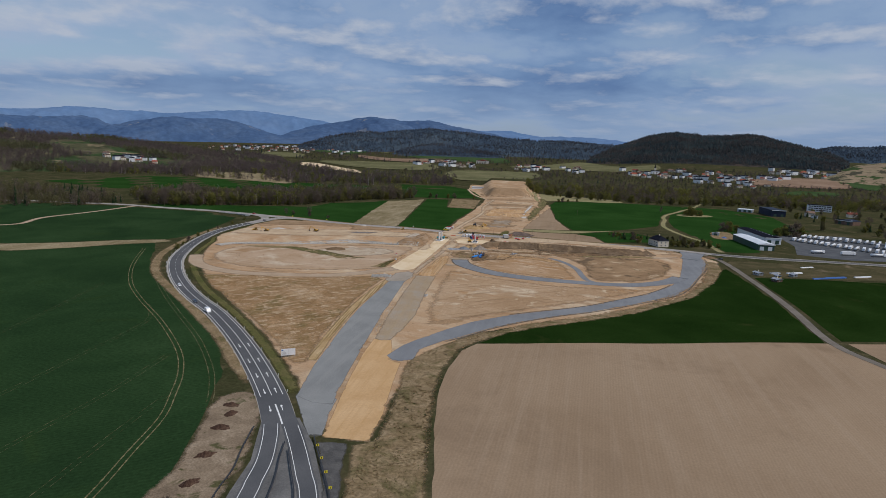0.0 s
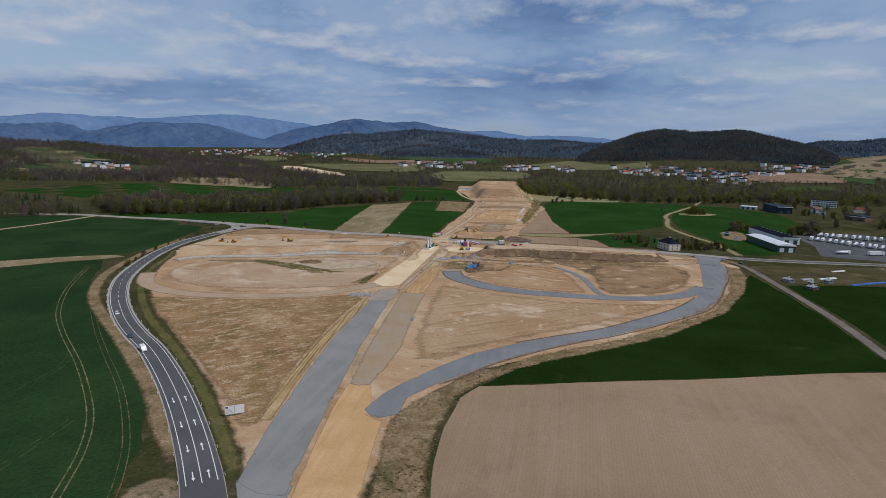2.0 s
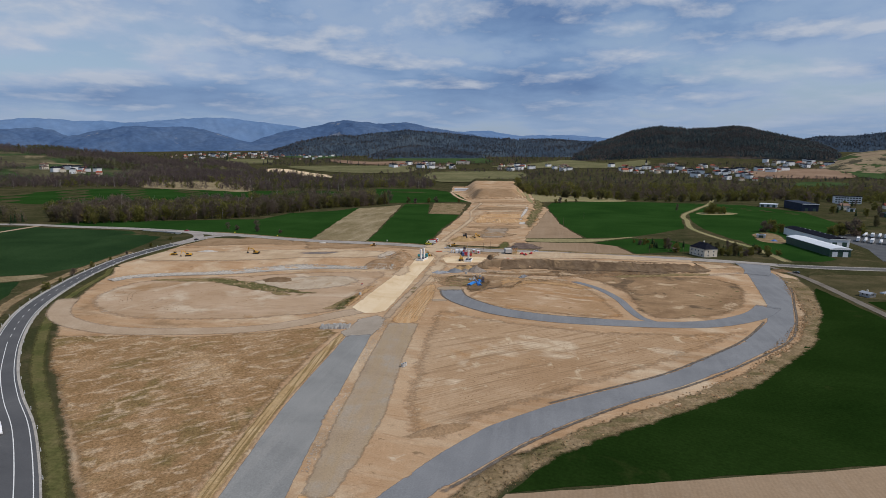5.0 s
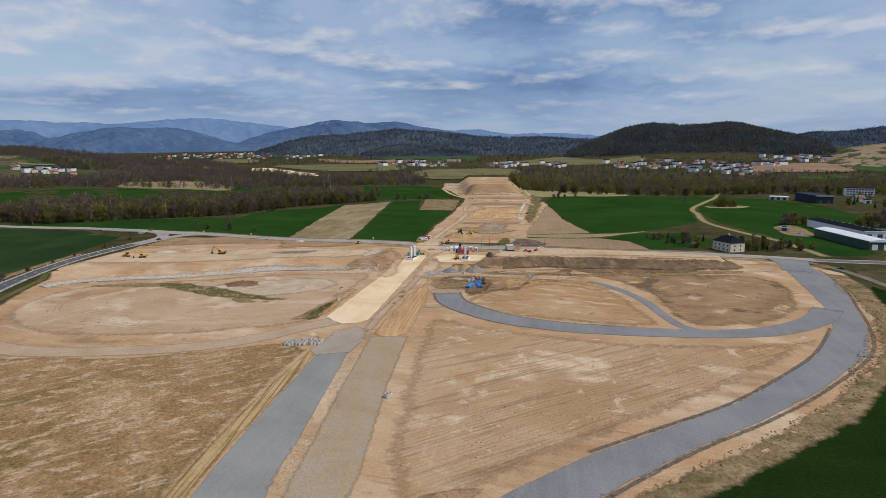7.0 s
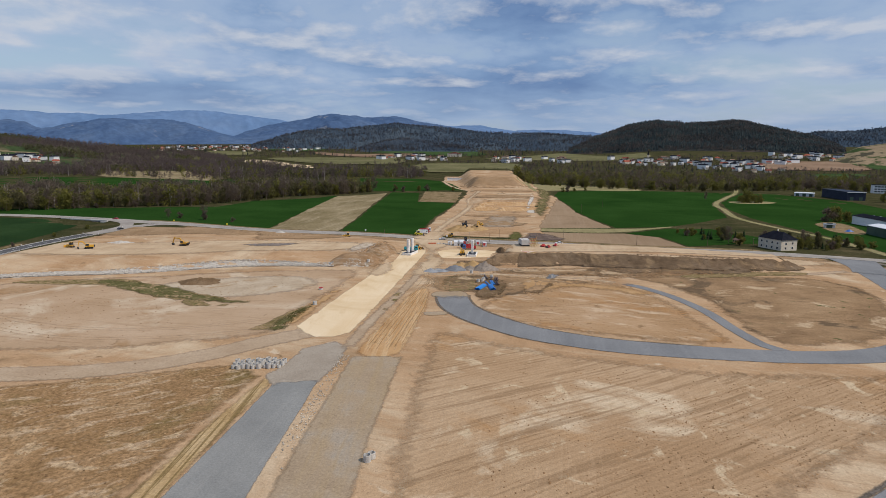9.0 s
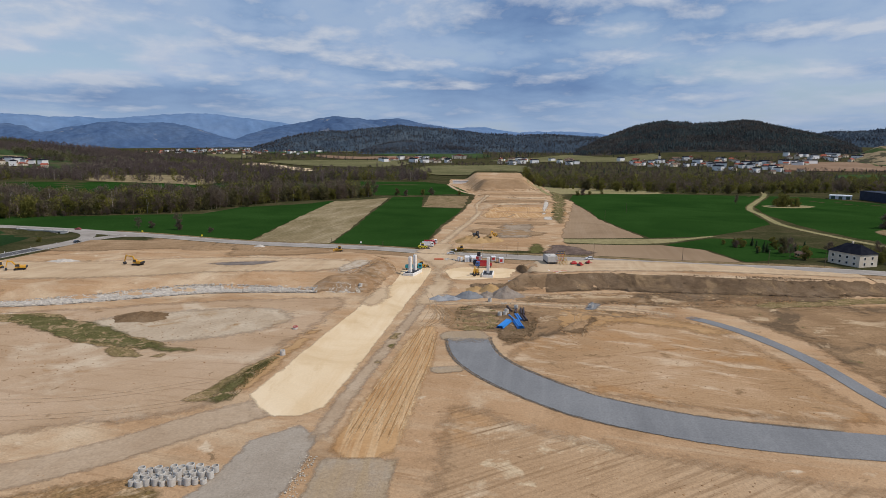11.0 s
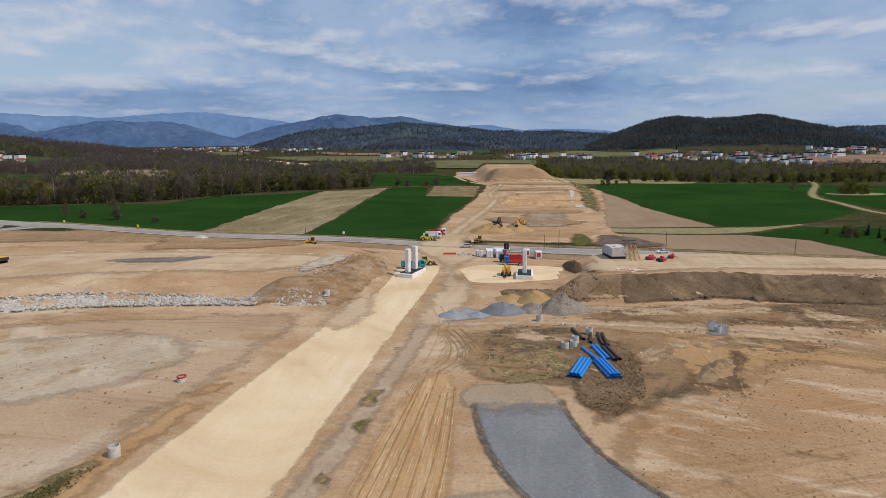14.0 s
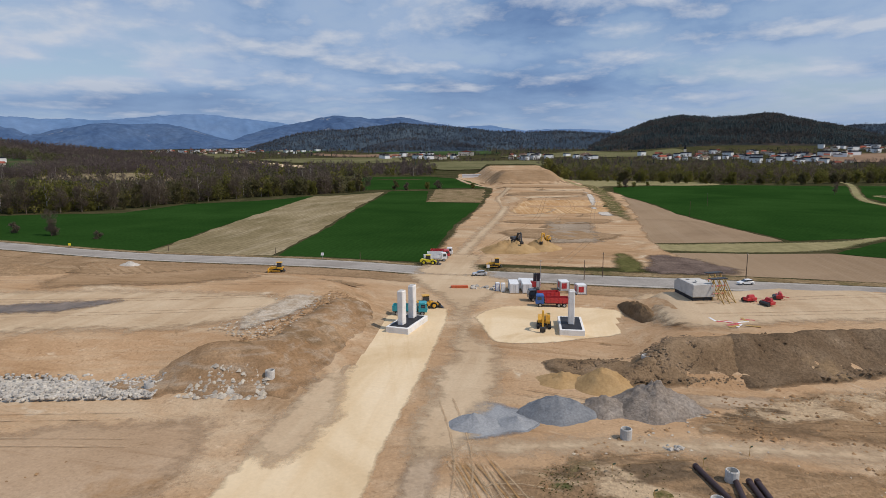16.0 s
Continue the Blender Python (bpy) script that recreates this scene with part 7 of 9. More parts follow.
def rock_mesh(seed, size=1.0):
    rng = np.random.RandomState(seed)
    bm = bmesh.new()
    bmesh.ops.create_icosphere(bm, subdivisions=1, radius=size)
    for v in bm.verts:
        v.co = v.co * (0.65 + 0.6 * rng.rand())
        v.co.z *= 0.75
    me = bpy.data.meshes.new("rock")
    bm.to_mesh(me)
    bm.free()
    me.materials.append(M_ROCK)
    return me

# ---- bridge piers ----
def bridge_pier(x, y, columns, label, turn=0.0):
    root = thing("bridge_pier", label, "bridge pier", at(x, y, turn, 0.1), "bridge piers")
    root.scale = (K, K, K)
    base = part("foundation", block(-2.0, 2.0, -4.2, 4.2, -0.3, 1.0, 0.05), M_CONCRETE_NEW, root)
    part("bitumen_top", block(-1.6, 1.6, -3.7, 3.7, 0.98, 1.05), M_TARSHADE, base, "black bitumen coated top")
    for cy in columns:
        part("column", block(-0.5, 0.5, cy - 0.7, cy + 0.7, 1.0, 6.7, 0.12), M_CONCRETE_NEW, root)
        part("column_cap", block(-0.4, 0.4, cy - 0.55, cy + 0.55, 6.7, 6.76, 0.02), M_CONCRETE, root)


bridge_pier(-8.3, 412.3, (-2.2, 2.2), "pair of white concrete bridge columns on a footing", -16)
bridge_pier(19.0, 413.6, (-0.4,), "white concrete bridge column on a bitumen-topped footing", -4)

# ---- site machines ----
car(M_SILVER, "silver estate car on the cross road").matrix_basis = at(3.2, 456.2, 104, 0.19)
car(M_CARWHITE, "white estate car driving on the cross road").matrix_basis = at(61, 447.4, 101, 0.19)
car(M_CARBLACK, "black car near the junction").matrix_basis = at(-176, 470, -12, 0.2)
car(M_CARWHITE, "white car on the main road").matrix_basis = at(-115.5, 224.7, 218, 0.17)
car(M_CARBLACK, "black car on the main road").matrix_basis = at(-92.4, 197.6, 224, 0.17)
car(M_CARWHITE, "white van with dark windscreen on the main road", "van").matrix_basis = at(-79.5, 184.5, 224, 0.17)
car(M_CARRED, "red car by the junction").matrix_basis = at(-205, 512, 78, 0.2)
car(M_CARBLACK, "dark car waiting on the slip road mouth").matrix_basis = at(196.5, 396, 40, 0.2)

tipper(M_BLUEP, M_RED, "blue cab tipper truck with red dump bed").matrix_basis = at(17.4, 428.6, 90, 0.12)
tipper(M_CARBLACK, M_RED, "black cab tipper truck on the site").matrix_basis = at(16.2, 433.2, 100, 0.12)
tipper(M_TURQ, M_TURQ, "turquoise tipper truck behind the bridge columns").matrix_basis = at(-8.8, 419.8, -88, 0.12)
for n, (x, y, cabp, bedp, lab) in enumerate(((-9.0, 474, M_WHITE, M_WHITE, "white tipper truck parked at the field edge"), (-8.6, 478.6, M_RED, M_WHITE, "red cab tipper truck parked at the field edge"), (-8.0, 483, M_WHITE, M_RED, "white cab tipper truck with red bed"))):
    tipper(cabp, bedp, lab).matrix_basis = at(x, y, -80 - 4 * n, 0.15)
loader(M_YELLOW, "yellow wheel loader behind the bridge columns").matrix_basis = at(-6.2, 424.6, -70, 0.12)
loader(M_SIGNY, "small pale yellow tractor loader").matrix_basis = at(-10.2, 469.6, -95, 0.12)
excavator(M_YELLOW, "yellow excavator working beside the pier", 0.75).matrix_basis = at(14.6, 414.2, 175, 0.2)
excavator(M_DARKMETAL, "dark excavator on the earth heap").matrix_basis = at(13.4, 493, 200, 2.6)
excavator(M_YELLOW, "dusty yellow excavator on the earth heap").matrix_basis = at(22.5, 495.5, 160, 2.0)
excavator(M_YELLOW, "yellow excavator with long boom on the terrace", 1.15).matrix_basis = at(-105, 401, 80, 0.1)
excavator(M_YELLOW, "dark-cabbed yellow excavator on the terrace", 0.8).matrix_basis = at(-141, 391, 120, 0.1)
dozer(M_YELLOW, "yellow bulldozer beside the cross road").matrix_basis = at(6.8, 466.5, 84, 0.15)
dozer(M_YELLOW, "dusty yellow bulldozer on the soil").matrix_basis = at(-46.5, 456.5, 95, 0.1)
dozer(M_YELLOW, "yellow bulldozer on the western terrace").matrix_basis = at(-150.5, 393, 85, 0.1)

# ---- site compound ----
for x, y, turn, mat, pan, lab in ((10.7, 438.6, 2, M_WHITE, None, "white steel site container with double doors"), (13.4, 438.7, 2, M_WHITE, None, "white steel site container with double doors"),
                                  (16.4, 443.5, 80, M_WHITE, M_RED, "white site container with red panels"), (21.5, 441.6, 8, M_WHITE, M_RED, "white site container with red panels"), (24.6, 438.4, 5, M_WHITE, M_RED, "white site container with red panels")):
    container(mat, lab, pan, 3.2 if x > 20 else 6.0).matrix_basis = at(x, y, turn, 0.1)


def toilet(x, y, mat, lab):
    root = thing("portable_toilet", lab, "toilet", at(x, y, 5, 0.1))
    cabin = part("cabin", block(-0.55, 0.55, -0.55, 0.55, 0.05, 2.15, 0.04), mat, root)
    part("door", block(-0.4, 0.4, -0.58, -0.55, 0.15, 1.95, 0.01), M_WHITE, cabin)
    part("roof", block(-0.6, 0.6, -0.6, 0.6, 2.15, 2.38, 0.04, 0.12), M_WHITE, root)


toilet(8.4, 440.2, M_WHITE, "white portable toilet with pale roof")
toilet(7.2, 440.6, M_TARP, "blue portable toilet at the compound")
tower = thing("lighting_tower", "dark solar panel on a mast trailer", "light tower", at(15.4, 440.4, 0, 0.1))
part("trailer", block(-0.7, 0.7, -1.0, 1.0, 0.3, 1.1, 0.04), M_DARKMETAL, tower)
part("mast", tube((0, 0, 1.0), (0, 0, 4.6), 0.07, seg=8), M_STEEL, tower)
part("solar_panel", block(-0.9, 0.9, -0.06, 0.06, 3.0, 5.2, 0.02), M_GLASSD, tower, "dark blue solar panel")
wheels(tower, [(-0.75, 0), (0.75, 0)], 0.3, 0.18)
stack = thing("sheet_pile_stack", "orange-red rusty steel beams stacked on the soil", "steel stack", at(-1.0, 442.4, 8, 0.1))
for k in range(6):
    part("beam", block(-2.4 + 0.1 * (k % 2), 2.4, (k % 3) * 0.42 - 0.6, (k % 3) * 0.42 - 0.24, 0.02 + 0.36 * (k // 3), 0.34 + 0.36 * (k // 3), 0.03), M_ORANGEP, stack)
rng = np.random.RandomState(11)
rocks = [rock_mesh(s, 0.5) for s in range(6)]


def lone_rock(x, y, s, name="boulder", label="pale broken concrete boulder", category="rock"):
    ob = new(name, rocks[rng.randint(6)])
    ob.matrix_basis = at(x, y, rng.rand() * 360, 0.1 + 0.15 * s)
    ob.scale = (s, s * (0.7 + 0.5 * rng.rand()), s * 0.9)
    return tagged(ob, label, category)


for k in range(16):
    lone_rock(1.6 + rng.rand() * 5.4, 441.6 + rng.rand() * 2.6, 0.7 + rng.rand() * 1.1)["group"] = "rubble beside the containers"
for k in range(10):
    lone_rock(22.5 + rng.rand() * 1.8, 371.5 + rng.rand() * 1.2, 0.4 + rng.rand() * 0.6, "rubble_stone", "pale rubble stone on the soil")["group"] = "rubble by the track"

# concrete box and its formwork
boxroot = thing("concrete_culvert", "large pale concrete culvert block on dark blocks", "culvert", at(42.4, 425.0, 8, 0.2))
boxroot.scale = (0.88, 1.0, 0.88)
part("body", profile_solid([(-5, 0.9), (4.5, 0.9), (4.5, 3.2), (2.5, 4.2), (-5, 4.2)], -2.9, 2.9, 0.12), M_CONCRETE, boxroot)
# near-black colour paints the shade beneath the concrete body
part("sole", block(-2.7, 2.7, -4.8, 4.3, 0.0, 0.9), M_TARSHADE, boxroot, "support blocks with their shade put into the black")
part("wing", profile_solid([(-4.0, 3.3), (-1.0, 4.25), (-1.0, 4.6), (-4.0, 3.7)], -0.3, 2.4, 0.05), M_CONCRETE, boxroot)
for x, y in ((-1.2, -2.4), (-1.2, 1.0)):
    part("lifting_recess", tube((x, y, 4.2), (x, y, 4.24), 0.5, seg=14), M_DARKMETAL, boxroot)
for fx, fy in ((46.2, 420.5), (47.2, 425.5)):
    fr = thing("formwork_frame", "yellow timber and steel formwork frame", "formwork", at(fx, fy, 20, 0.15))
    fr.scale = (1.3, 1.35, 1.3)
    for s in (-1.2, 0, 1.2):
        part("strut", tube((s, -1.4, 0), (s, 1.4, 3.6), 0.09, seg=6), M_TIMBER, fr)
        part("upright", tube((s, 1.4, 0), (s, 1.4, 3.8), 0.09, seg=6), M_TIMBER, fr)
        part("brace", tube((s, -1.4, 0.1), (s, 1.4, 1.6), 0.06, seg=6), M_TIMBER, fr)
    for z in (1.2, 2.6):
        part("ledger", tube((-1.5, 1.4 - (3.6 - z) * 0.05, z), (1.5, 1.4, z), 0.07, seg=6), M_RED, fr)
    part("deck", block(-1.6, 1.6, 1.2, 2.2, 3.7, 3.85), M_DARKMETAL, fr)
for x, y, lab, turn in ((50.6, 420.6, "red agricultural-looking compactor attachment", 20), (56.2, 422.2, "red machine attachment on the terrace", 70), (52.6, 418.2, "dark and red machine attachment", 110)):
    mroot = thing("machine_attachment", lab, "attachment", at(x, y, turn, 0.12))
    part("frame", block(-1.3, 1.3, -0.7, 0.7, 0.4, 1.1, 0.05), M_RED, mroot)
    part("drum", tube((-1.2, 0.9, 0.5), (1.2, 0.9, 0.5), 0.45, seg=12), M_DARKMETAL, mroot)
    part("hitch", tube((0, -0.7, 0.8), (0, -2.0, 0.5), 0.1, seg=6), M_RED, mroot)
    part("hood", block(-0.9, 0.9, -0.5, 0.3, 1.1, 1.7, 0.06, 0.15), M_RED, mroot)
for k in range(12):
    x, y = 40 + rng.rand() * 6, 405.5 + rng.rand() * 4
    bd = thing("loose_board", "white and red scrap board on the ground", "board", at(x, y, rng.rand() * 360, 0.14))
    part("board", block(-1.3, 1.3, -0.25, 0.25, 0.02 * (k % 3), 0.08 + 0.02 * (k % 3), 0.01), (M_WHITE, M_RED, M_TIMBER)[k % 3], bd)

# ---- heaps ----
sheet("chipping_spread", [(-0.5, 374), (0.5, 380), (4, 383), (9, 381), (11, 377), (8, 373.5), (3, 372.5)], M_PILEBLUE, 0.19, step=1.5, ragged=0.3, label="thin spread of blue-grey chippings", category="ground")
mound("chipping_mound", 3.8, 376.6, 3.4, 2.8, 1.1, M_PILEBLUE, "small blue-grey chippings heap", seed=1, rough=0.12)
mound("chipping_mound", 8.4, 376.8, 2.8, 2.2, 0.7, M_PILEBLUE, "low blue-grey chippings heap", seed=2, rough=0.12)
mound("chipping_mound", 13.0, 380.0, 4.6, 3.4, 1.8, M_PILEDARK, "dark blue-grey chippings heap with a dug top", seed=3, rough=0.2, peak=1.4)
mound("rubble_mound", 24.0, 382.0, 6.0, 4.4, 3.0, M_PILEGREY, "tall grey-brown rubble heap with dark damp top", seed=4, rough=0.3)
mound("rubble_mound", 18.6, 381.4, 3.6, 3.0, 1.5, M_PILEGREY, "low grey-brown rubble heap", seed=5, rough=0.3)
mound("sand_mound", 19.6, 388.2, 4.4, 3.4, 2.6, M_PILESAND, "yellow sand heap at the bank's foot", seed=6, rough=0.15)
mound("sand_mound", 14.8, 389.5, 4.0, 3.0, 1.2, M_PILESAND, "low brown sand heap", seed=7, rough=0.25)
mound("earth_mound", 11.5, 491, 9.5, 6.5, 3.0, M_PILESAND, "long ochre earth heap beside excavators", seed=8, rough=0.25, peak=1.3)
mound("earth_mound", 20.5, 493, 7.0, 5.0, 3.2, M_PILESAND, "ochre earth heap beside excavators", seed=9, rough=0.25)
mound("earth_mound", -73, 349, 9.0, 5.0, 1.3, M_DARKSOIL, "low brown earth heap in the basin", seed=10, rough=0.35, peak=1.5)
mound("earth_mound", -98, 437, 12, 5, 1.6, M_BANKSOIL, "low graded earth heap", seed=12, rough=0.3, peak=1.5)
mound("earth_mound", 41, 350, 2.2, 7.0, 1.2, M_BANKSOIL, "dug brown spoil ridge beside a trench", turn=-35, seed=13, rough=0.35)
mound("earth_mound", 21, 197, 9.0, 2.6, 1.2, M_BANKSOIL, "low brown spoil ridge", turn=28, seed=14, rough=0.35)
for k, (mx, my) in enumerate(((34, 560), (48, 588), (60, 640), (30, 668), (66, 700), (44, 752), (28, 546))):
    mound("earth_mound", mx, my, 3.5 + k % 3, 2.5, 1.0 + 0.2 * (k % 2), M_BANKSOIL, "low tipped earth heap on the new fill", turn=25 * k, seed=60 + k, rough=0.35)
mound("earth_mound", 191, 402, 6.0, 4.0, 1.2, M_DARKSOIL, "brown earth heap at the junction", seed=15, rough=0.3)
for k, (x, y) in enumerate(((-29.2, 101.8), (-25.4, 88.5), (-22.6, 75.2), (-19.9, 63.8), (-26.6, 96.5))):
    mound("brush_mound", x, y, 2.6, 1.5, 0.9, M_BRUSH, "dark heap of cut brush on the verge", turn=15 * k, seed=20 + k, rough=0.45)
mound("stone_mound", -137, 408, 7, 2.5, 1.0, M_ROCKS, "pale stone heap on the terrace", seed=30, rough=0.45)
mound("stone_mound", -78, 447, 3, 2.0, 1.2, M_ROCKS, "small pale stone heap", seed=31, rough=0.4)
mound("dug_earth_bank", 32.4, 422, 1.9, 8.5, 2.2, M_DARKSOIL, "dark freshly dug earth bank", turn=10, seed=40, rough=0.25, peak=2.0)
sheet("stone_slope", [(-34, 402), (-30, 398), (-25, 408), (-22.5, 417), (-27, 421), (-32, 418)], M_STONY, 0.42, step=1.5, ragged=0.5, label="pale stony patch on the bank's top", category="ground")
sheet("scrub_plot", [(21, 362), (27, 366), (31.5, 362), (32, 355), (29.5, 341), (25, 335), (21, 338), (20.5, 348)], M_DARKSOIL, 0.18, step=0.7, ragged=0.4, relief=0.25, label="dark weedy storage plot for pipes", category="ground")
sheet("weed_plot", [(12, 368), (20, 368), (20.5, 350), (14, 346), (10, 352)], M_VERGE, 0.17, step=1.2, ragged=0.9, label="weedy patch with sparse grass", category="ground")
for pts, lab in (([(-88, 333), (-110, 346), (-108, 350), (-80, 343), (-62, 331), (-46, 325), (-48, 322.5), (-66, 326)], "weedy green strip in the scraped basin"), ([(-32.5, 297), (-32.1, 303.7), (-31.1, 309.6), (-29.0, 316.8), (-26.8, 321), (-26.2, 318.7), (-26.8, 310.9), (-27.2, 304.8), (-27, 298)], "dark weedy edge beside the roadbed")):
    sheet("weed_strip", pts, M_WEEDGREEN, 0.19, step=1.0, ragged=0.7, relief=0.15, feather=2.4, label=lab, category="ground")
sheet("clay_patch", [(-70, 325), (-40, 335), (-32, 352), (-45, 362), (-80, 352), (-88, 338)], M_CLAY, 0.14, step=3, ragged=0.8, label="pale dried clay patch", category="ground")
sheet("mud_pool", [(-82, 403), (-78, 408.5), (-66.6, 413.4), (-58, 415), (-61, 407), (-71, 402.5)], M_WET, 0.28, step=1.5, ragged=0.6, label="grey mud puddle on the terrace", category="ground")

# ---- concrete rings and pipes ----
def ring_thing():
    root = thing("concrete_ring", "grey concrete manhole ring standing on soil", "concrete ring")
    part("ring", tube((0, 0, 0), (0, 0, 1.1), 0.62, seg=18, hollow=0.5), M_CONCRETE, root)
    part("rebate", tube((0, 0, 1.1), (0, 0, 1.16), 0.56, seg=18, hollow=0.5), M_CONCRETE, root)
    return root


ring0 = ring_thing()
ring0.matrix_basis = at(19.3, 374.0, 0, 0.12)
ring0.scale = (1.2, 1.2, 1.2)
spots = [(26.7, 366.2), (23.3, 359.8), (23.8, 361.6), (21.9, 358.9), (48.3, 369.6), (-26, 322.3), (-21.7, 384.6), (-36.5, 383.0), (26, 393.0), (6.4, 236.8), (5.9, 235.9)]
for k in range(30):
    row, c = divmod(k, 10)
    spots.append((-29.6 + c * 1.08 + 0.35 * rng.rand(), 270.9 + row * 1.5 + 0.12 * c + 0.4 * rng.rand()))
for k, (x, y) in enumerate(spots):
    o = copy_thing(ring0, at(x, y, rng.rand() * 360, 0.12))
    s = 0.85 + 0.35 * rng.rand() if k > 10 else 1.2
    o.scale = (s, s, s * (0.8 + 0.4 * rng.rand()))
    if k > 10:
        o["group"] = "concrete rings stored by the track"
cone = thing("manhole_chamber", "red and white marked manhole chamber", "manhole", at(-29.3, 341.6, 0, 0.12))
part("shaft", tube((0, 0, 0), (0, 0, 0.7), 0.75, seg=18, hollow=0.6), M_CONCRETE, cone)
part("barrier_band", tube((0, 0, 0.7), (0, 0, 0.95), 0.78, seg=18, hollow=0.7), M_RED, cone)


def pipe(a, b, r, mat, lab, up=0.0, group=""):
    root = thing("drain_pipe", lab, "pipe", None, group)
    r *= 1.1
    za, zb = float(height(*a)) + 0.2 + r + up, float(height(*b)) + 0.2 + r + up
    pa, pb = Vector((a[0] * K, a[1] * K, za)), Vector((b[0] * K, b[1] * K, zb))
    part("barrel", tube(pa, pb, r, seg=14, hollow=r * 0.88), mat, root, smooth=False)
    part("socket", tube(pb, pb + (pb - pa).normalized() * 0.35, r * 1.14, seg=14, hollow=r * 0.95), mat, root)


BLUE, DARK = "bright blue plastic drain pipe on the storage plot", "dark brown plastic drain pipe on the storage plot"
for bx, by, ex, ey in ((21.6, 346.6, 23.9, 352.6), (26.9, 346.6, 26.0, 352.6)):
    d = Vector((ex - bx, ey - by)).normalized()
    for k in range(7):
        o = ((k % 4) - 1.5 if k < 4 else (k - 4) - 1.0) * 0.5
        pipe((bx - d.y * o, by + d.x * o), (ex - d.y * o, ey + d.x * o), 0.245, M_PIPEBLUE, BLUE, 0.44 if k >= 4 else 0.0, "bundled blue pipes")
for a, b in (((26.0, 352.6), (24.5, 358.2)), ((26.9, 353.4), (26.1, 359.3)), ((27.5, 353.8), (26.7, 359.4))):
    pipe(a, b, 0.27, M_PIPEBLUE, BLUE)
for a, b in (((24.3, 368), (25.3, 362.6)), ((27.0, 366.6), (26.1, 361.0)), ((28.0, 365.6), (27.8, 360.0)), ((28.7, 365.6), (28.5, 359.8)), ((28.2, 353.4), (27.5, 359.0)), ((28.9, 353.8), (28.2, 359.3))):
    pipe(b, a, 0.29, M_PIPEBROWN, DARK)
for x, y in ((25.0, 368.4), (19.1, 362.8), (18.7, 356.1), (18.2, 348.8), (30.2, 371), (43.5, 367), (16.5, 367)):
    st = thing("survey_stake", "thin survey stake with green flag", "stake", at(x, y, 30, 0.1))
    part("stick", tube((0, 0, 0), (0, 0, 1.3), 0.035, seg=6), M_TIMBER, st)
    part("flag", block(0.0, 0.5, -0.01, 0.01, 1.1, 1.3), M_SHEDGREEN, st)

# ---- rip-rap ditch ----
RIP = [(-153, 338), (-147, 347), (-130, 354.5), (-110, 361), (-95, 367), (-73, 376), (-55, 380.5), (-35.5, 384)]
ribbon("rubble_bed", RIP, -3.5, 3.5, M_ROCKS, 0.55, 2.0, "pale stone bed of the drainage ditch", "ground")
riprap = thing("riprap", "white limestone riprap lining a ditch", "riprap")
rc = smoothed(RIP, False, 0.25)
rs = side_of(rc)
nearest = np.where(rc[:, 0] > -64)[0]
for k in range(300):
    q = nearest[rng.randint(len(nearest))]
    x, y = rc[q] + rs[q] * (rng.rand() * 6.8 - 3.4)
    ob = new("rock", rocks[rng.randint(6)])
    ob.parent = riprap
    s = K * (0.35 + 0.45 * rng.rand())
    ob.matrix_basis = at(x, y, rng.rand() * 360, 0.55 + 0.2 * rng.rand()) @ Matrix.Diagonal((s, s * (0.7 + 0.5 * rng.rand()), s, 1))
rv = np.array([tuple(v.co) for v in rocks[0].vertices])
rf = np.array([tuple(p.vertices) for p in rocks[0].polygons])
vs, fs = [], []
for k in range(4200):
    q = rng.randint(len(rc))
    x, y = rc[q] + rs[q] * (rng.rand() * 7.0 - 3.5)
    s, a = K * (0.25 + 0.45 * rng.rand()), rng.rand() * 6.283
    c, d = math.cos(a) * s, math.sin(a) * s
    vs.append(np.stack([rv[:, 0] * c - rv[:, 1] * d + x * K, rv[:, 0] * d + rv[:, 1] * c + y * K, rv[:, 2] * s + float(height(x, y)) + 0.5], 1))
    fs.append(rf + k * len(rv))
me = raw_mesh("rubble", np.concatenate(vs), np.concatenate(fs))
me.materials.append(M_ROCKS)
ob = new("rubble", me)
ob.parent = riprap
tagged(ob, kind="stuff")

# ---- roadside ----
bill = thing("billboard", "white information billboard on steel posts", "billboard", at(-28.0, 142.0, 28, 0.05))
bill.scale = (1.15, 1.15, 1.15)
for x in (-2.4, 0.0, 2.4):
    part("post", block(x - 0.1, x + 0.1, -0.1, 0.1, 0, 3.4), M_STEEL, bill)
for x0, x1, nm in ((-2.7, -0.05, "panel"), (0.05, 2.7, "panel")):
    pn = part(nm, block(x0, x1, -0.2, -0.1, 0.7, 3.3, 0.02), M_WHITE, bill)
    if x0 < 0:
        part("emblem", block(x0 + 0.2, x0 + 0.9, -0.215, -0.2, 2.6, 3.1), M_BLUEP, pn, "blue rectangle emblem")
        for k in range(4):
            part("text_bar", block(x0 + 0.3, x1 - 0.4 - 0.2 * k, -0.212, -0.2, 1.1 + 0.35 * k, 1.2 + 0.35 * k), M_STEEL, pn, "grey bar of small writing")


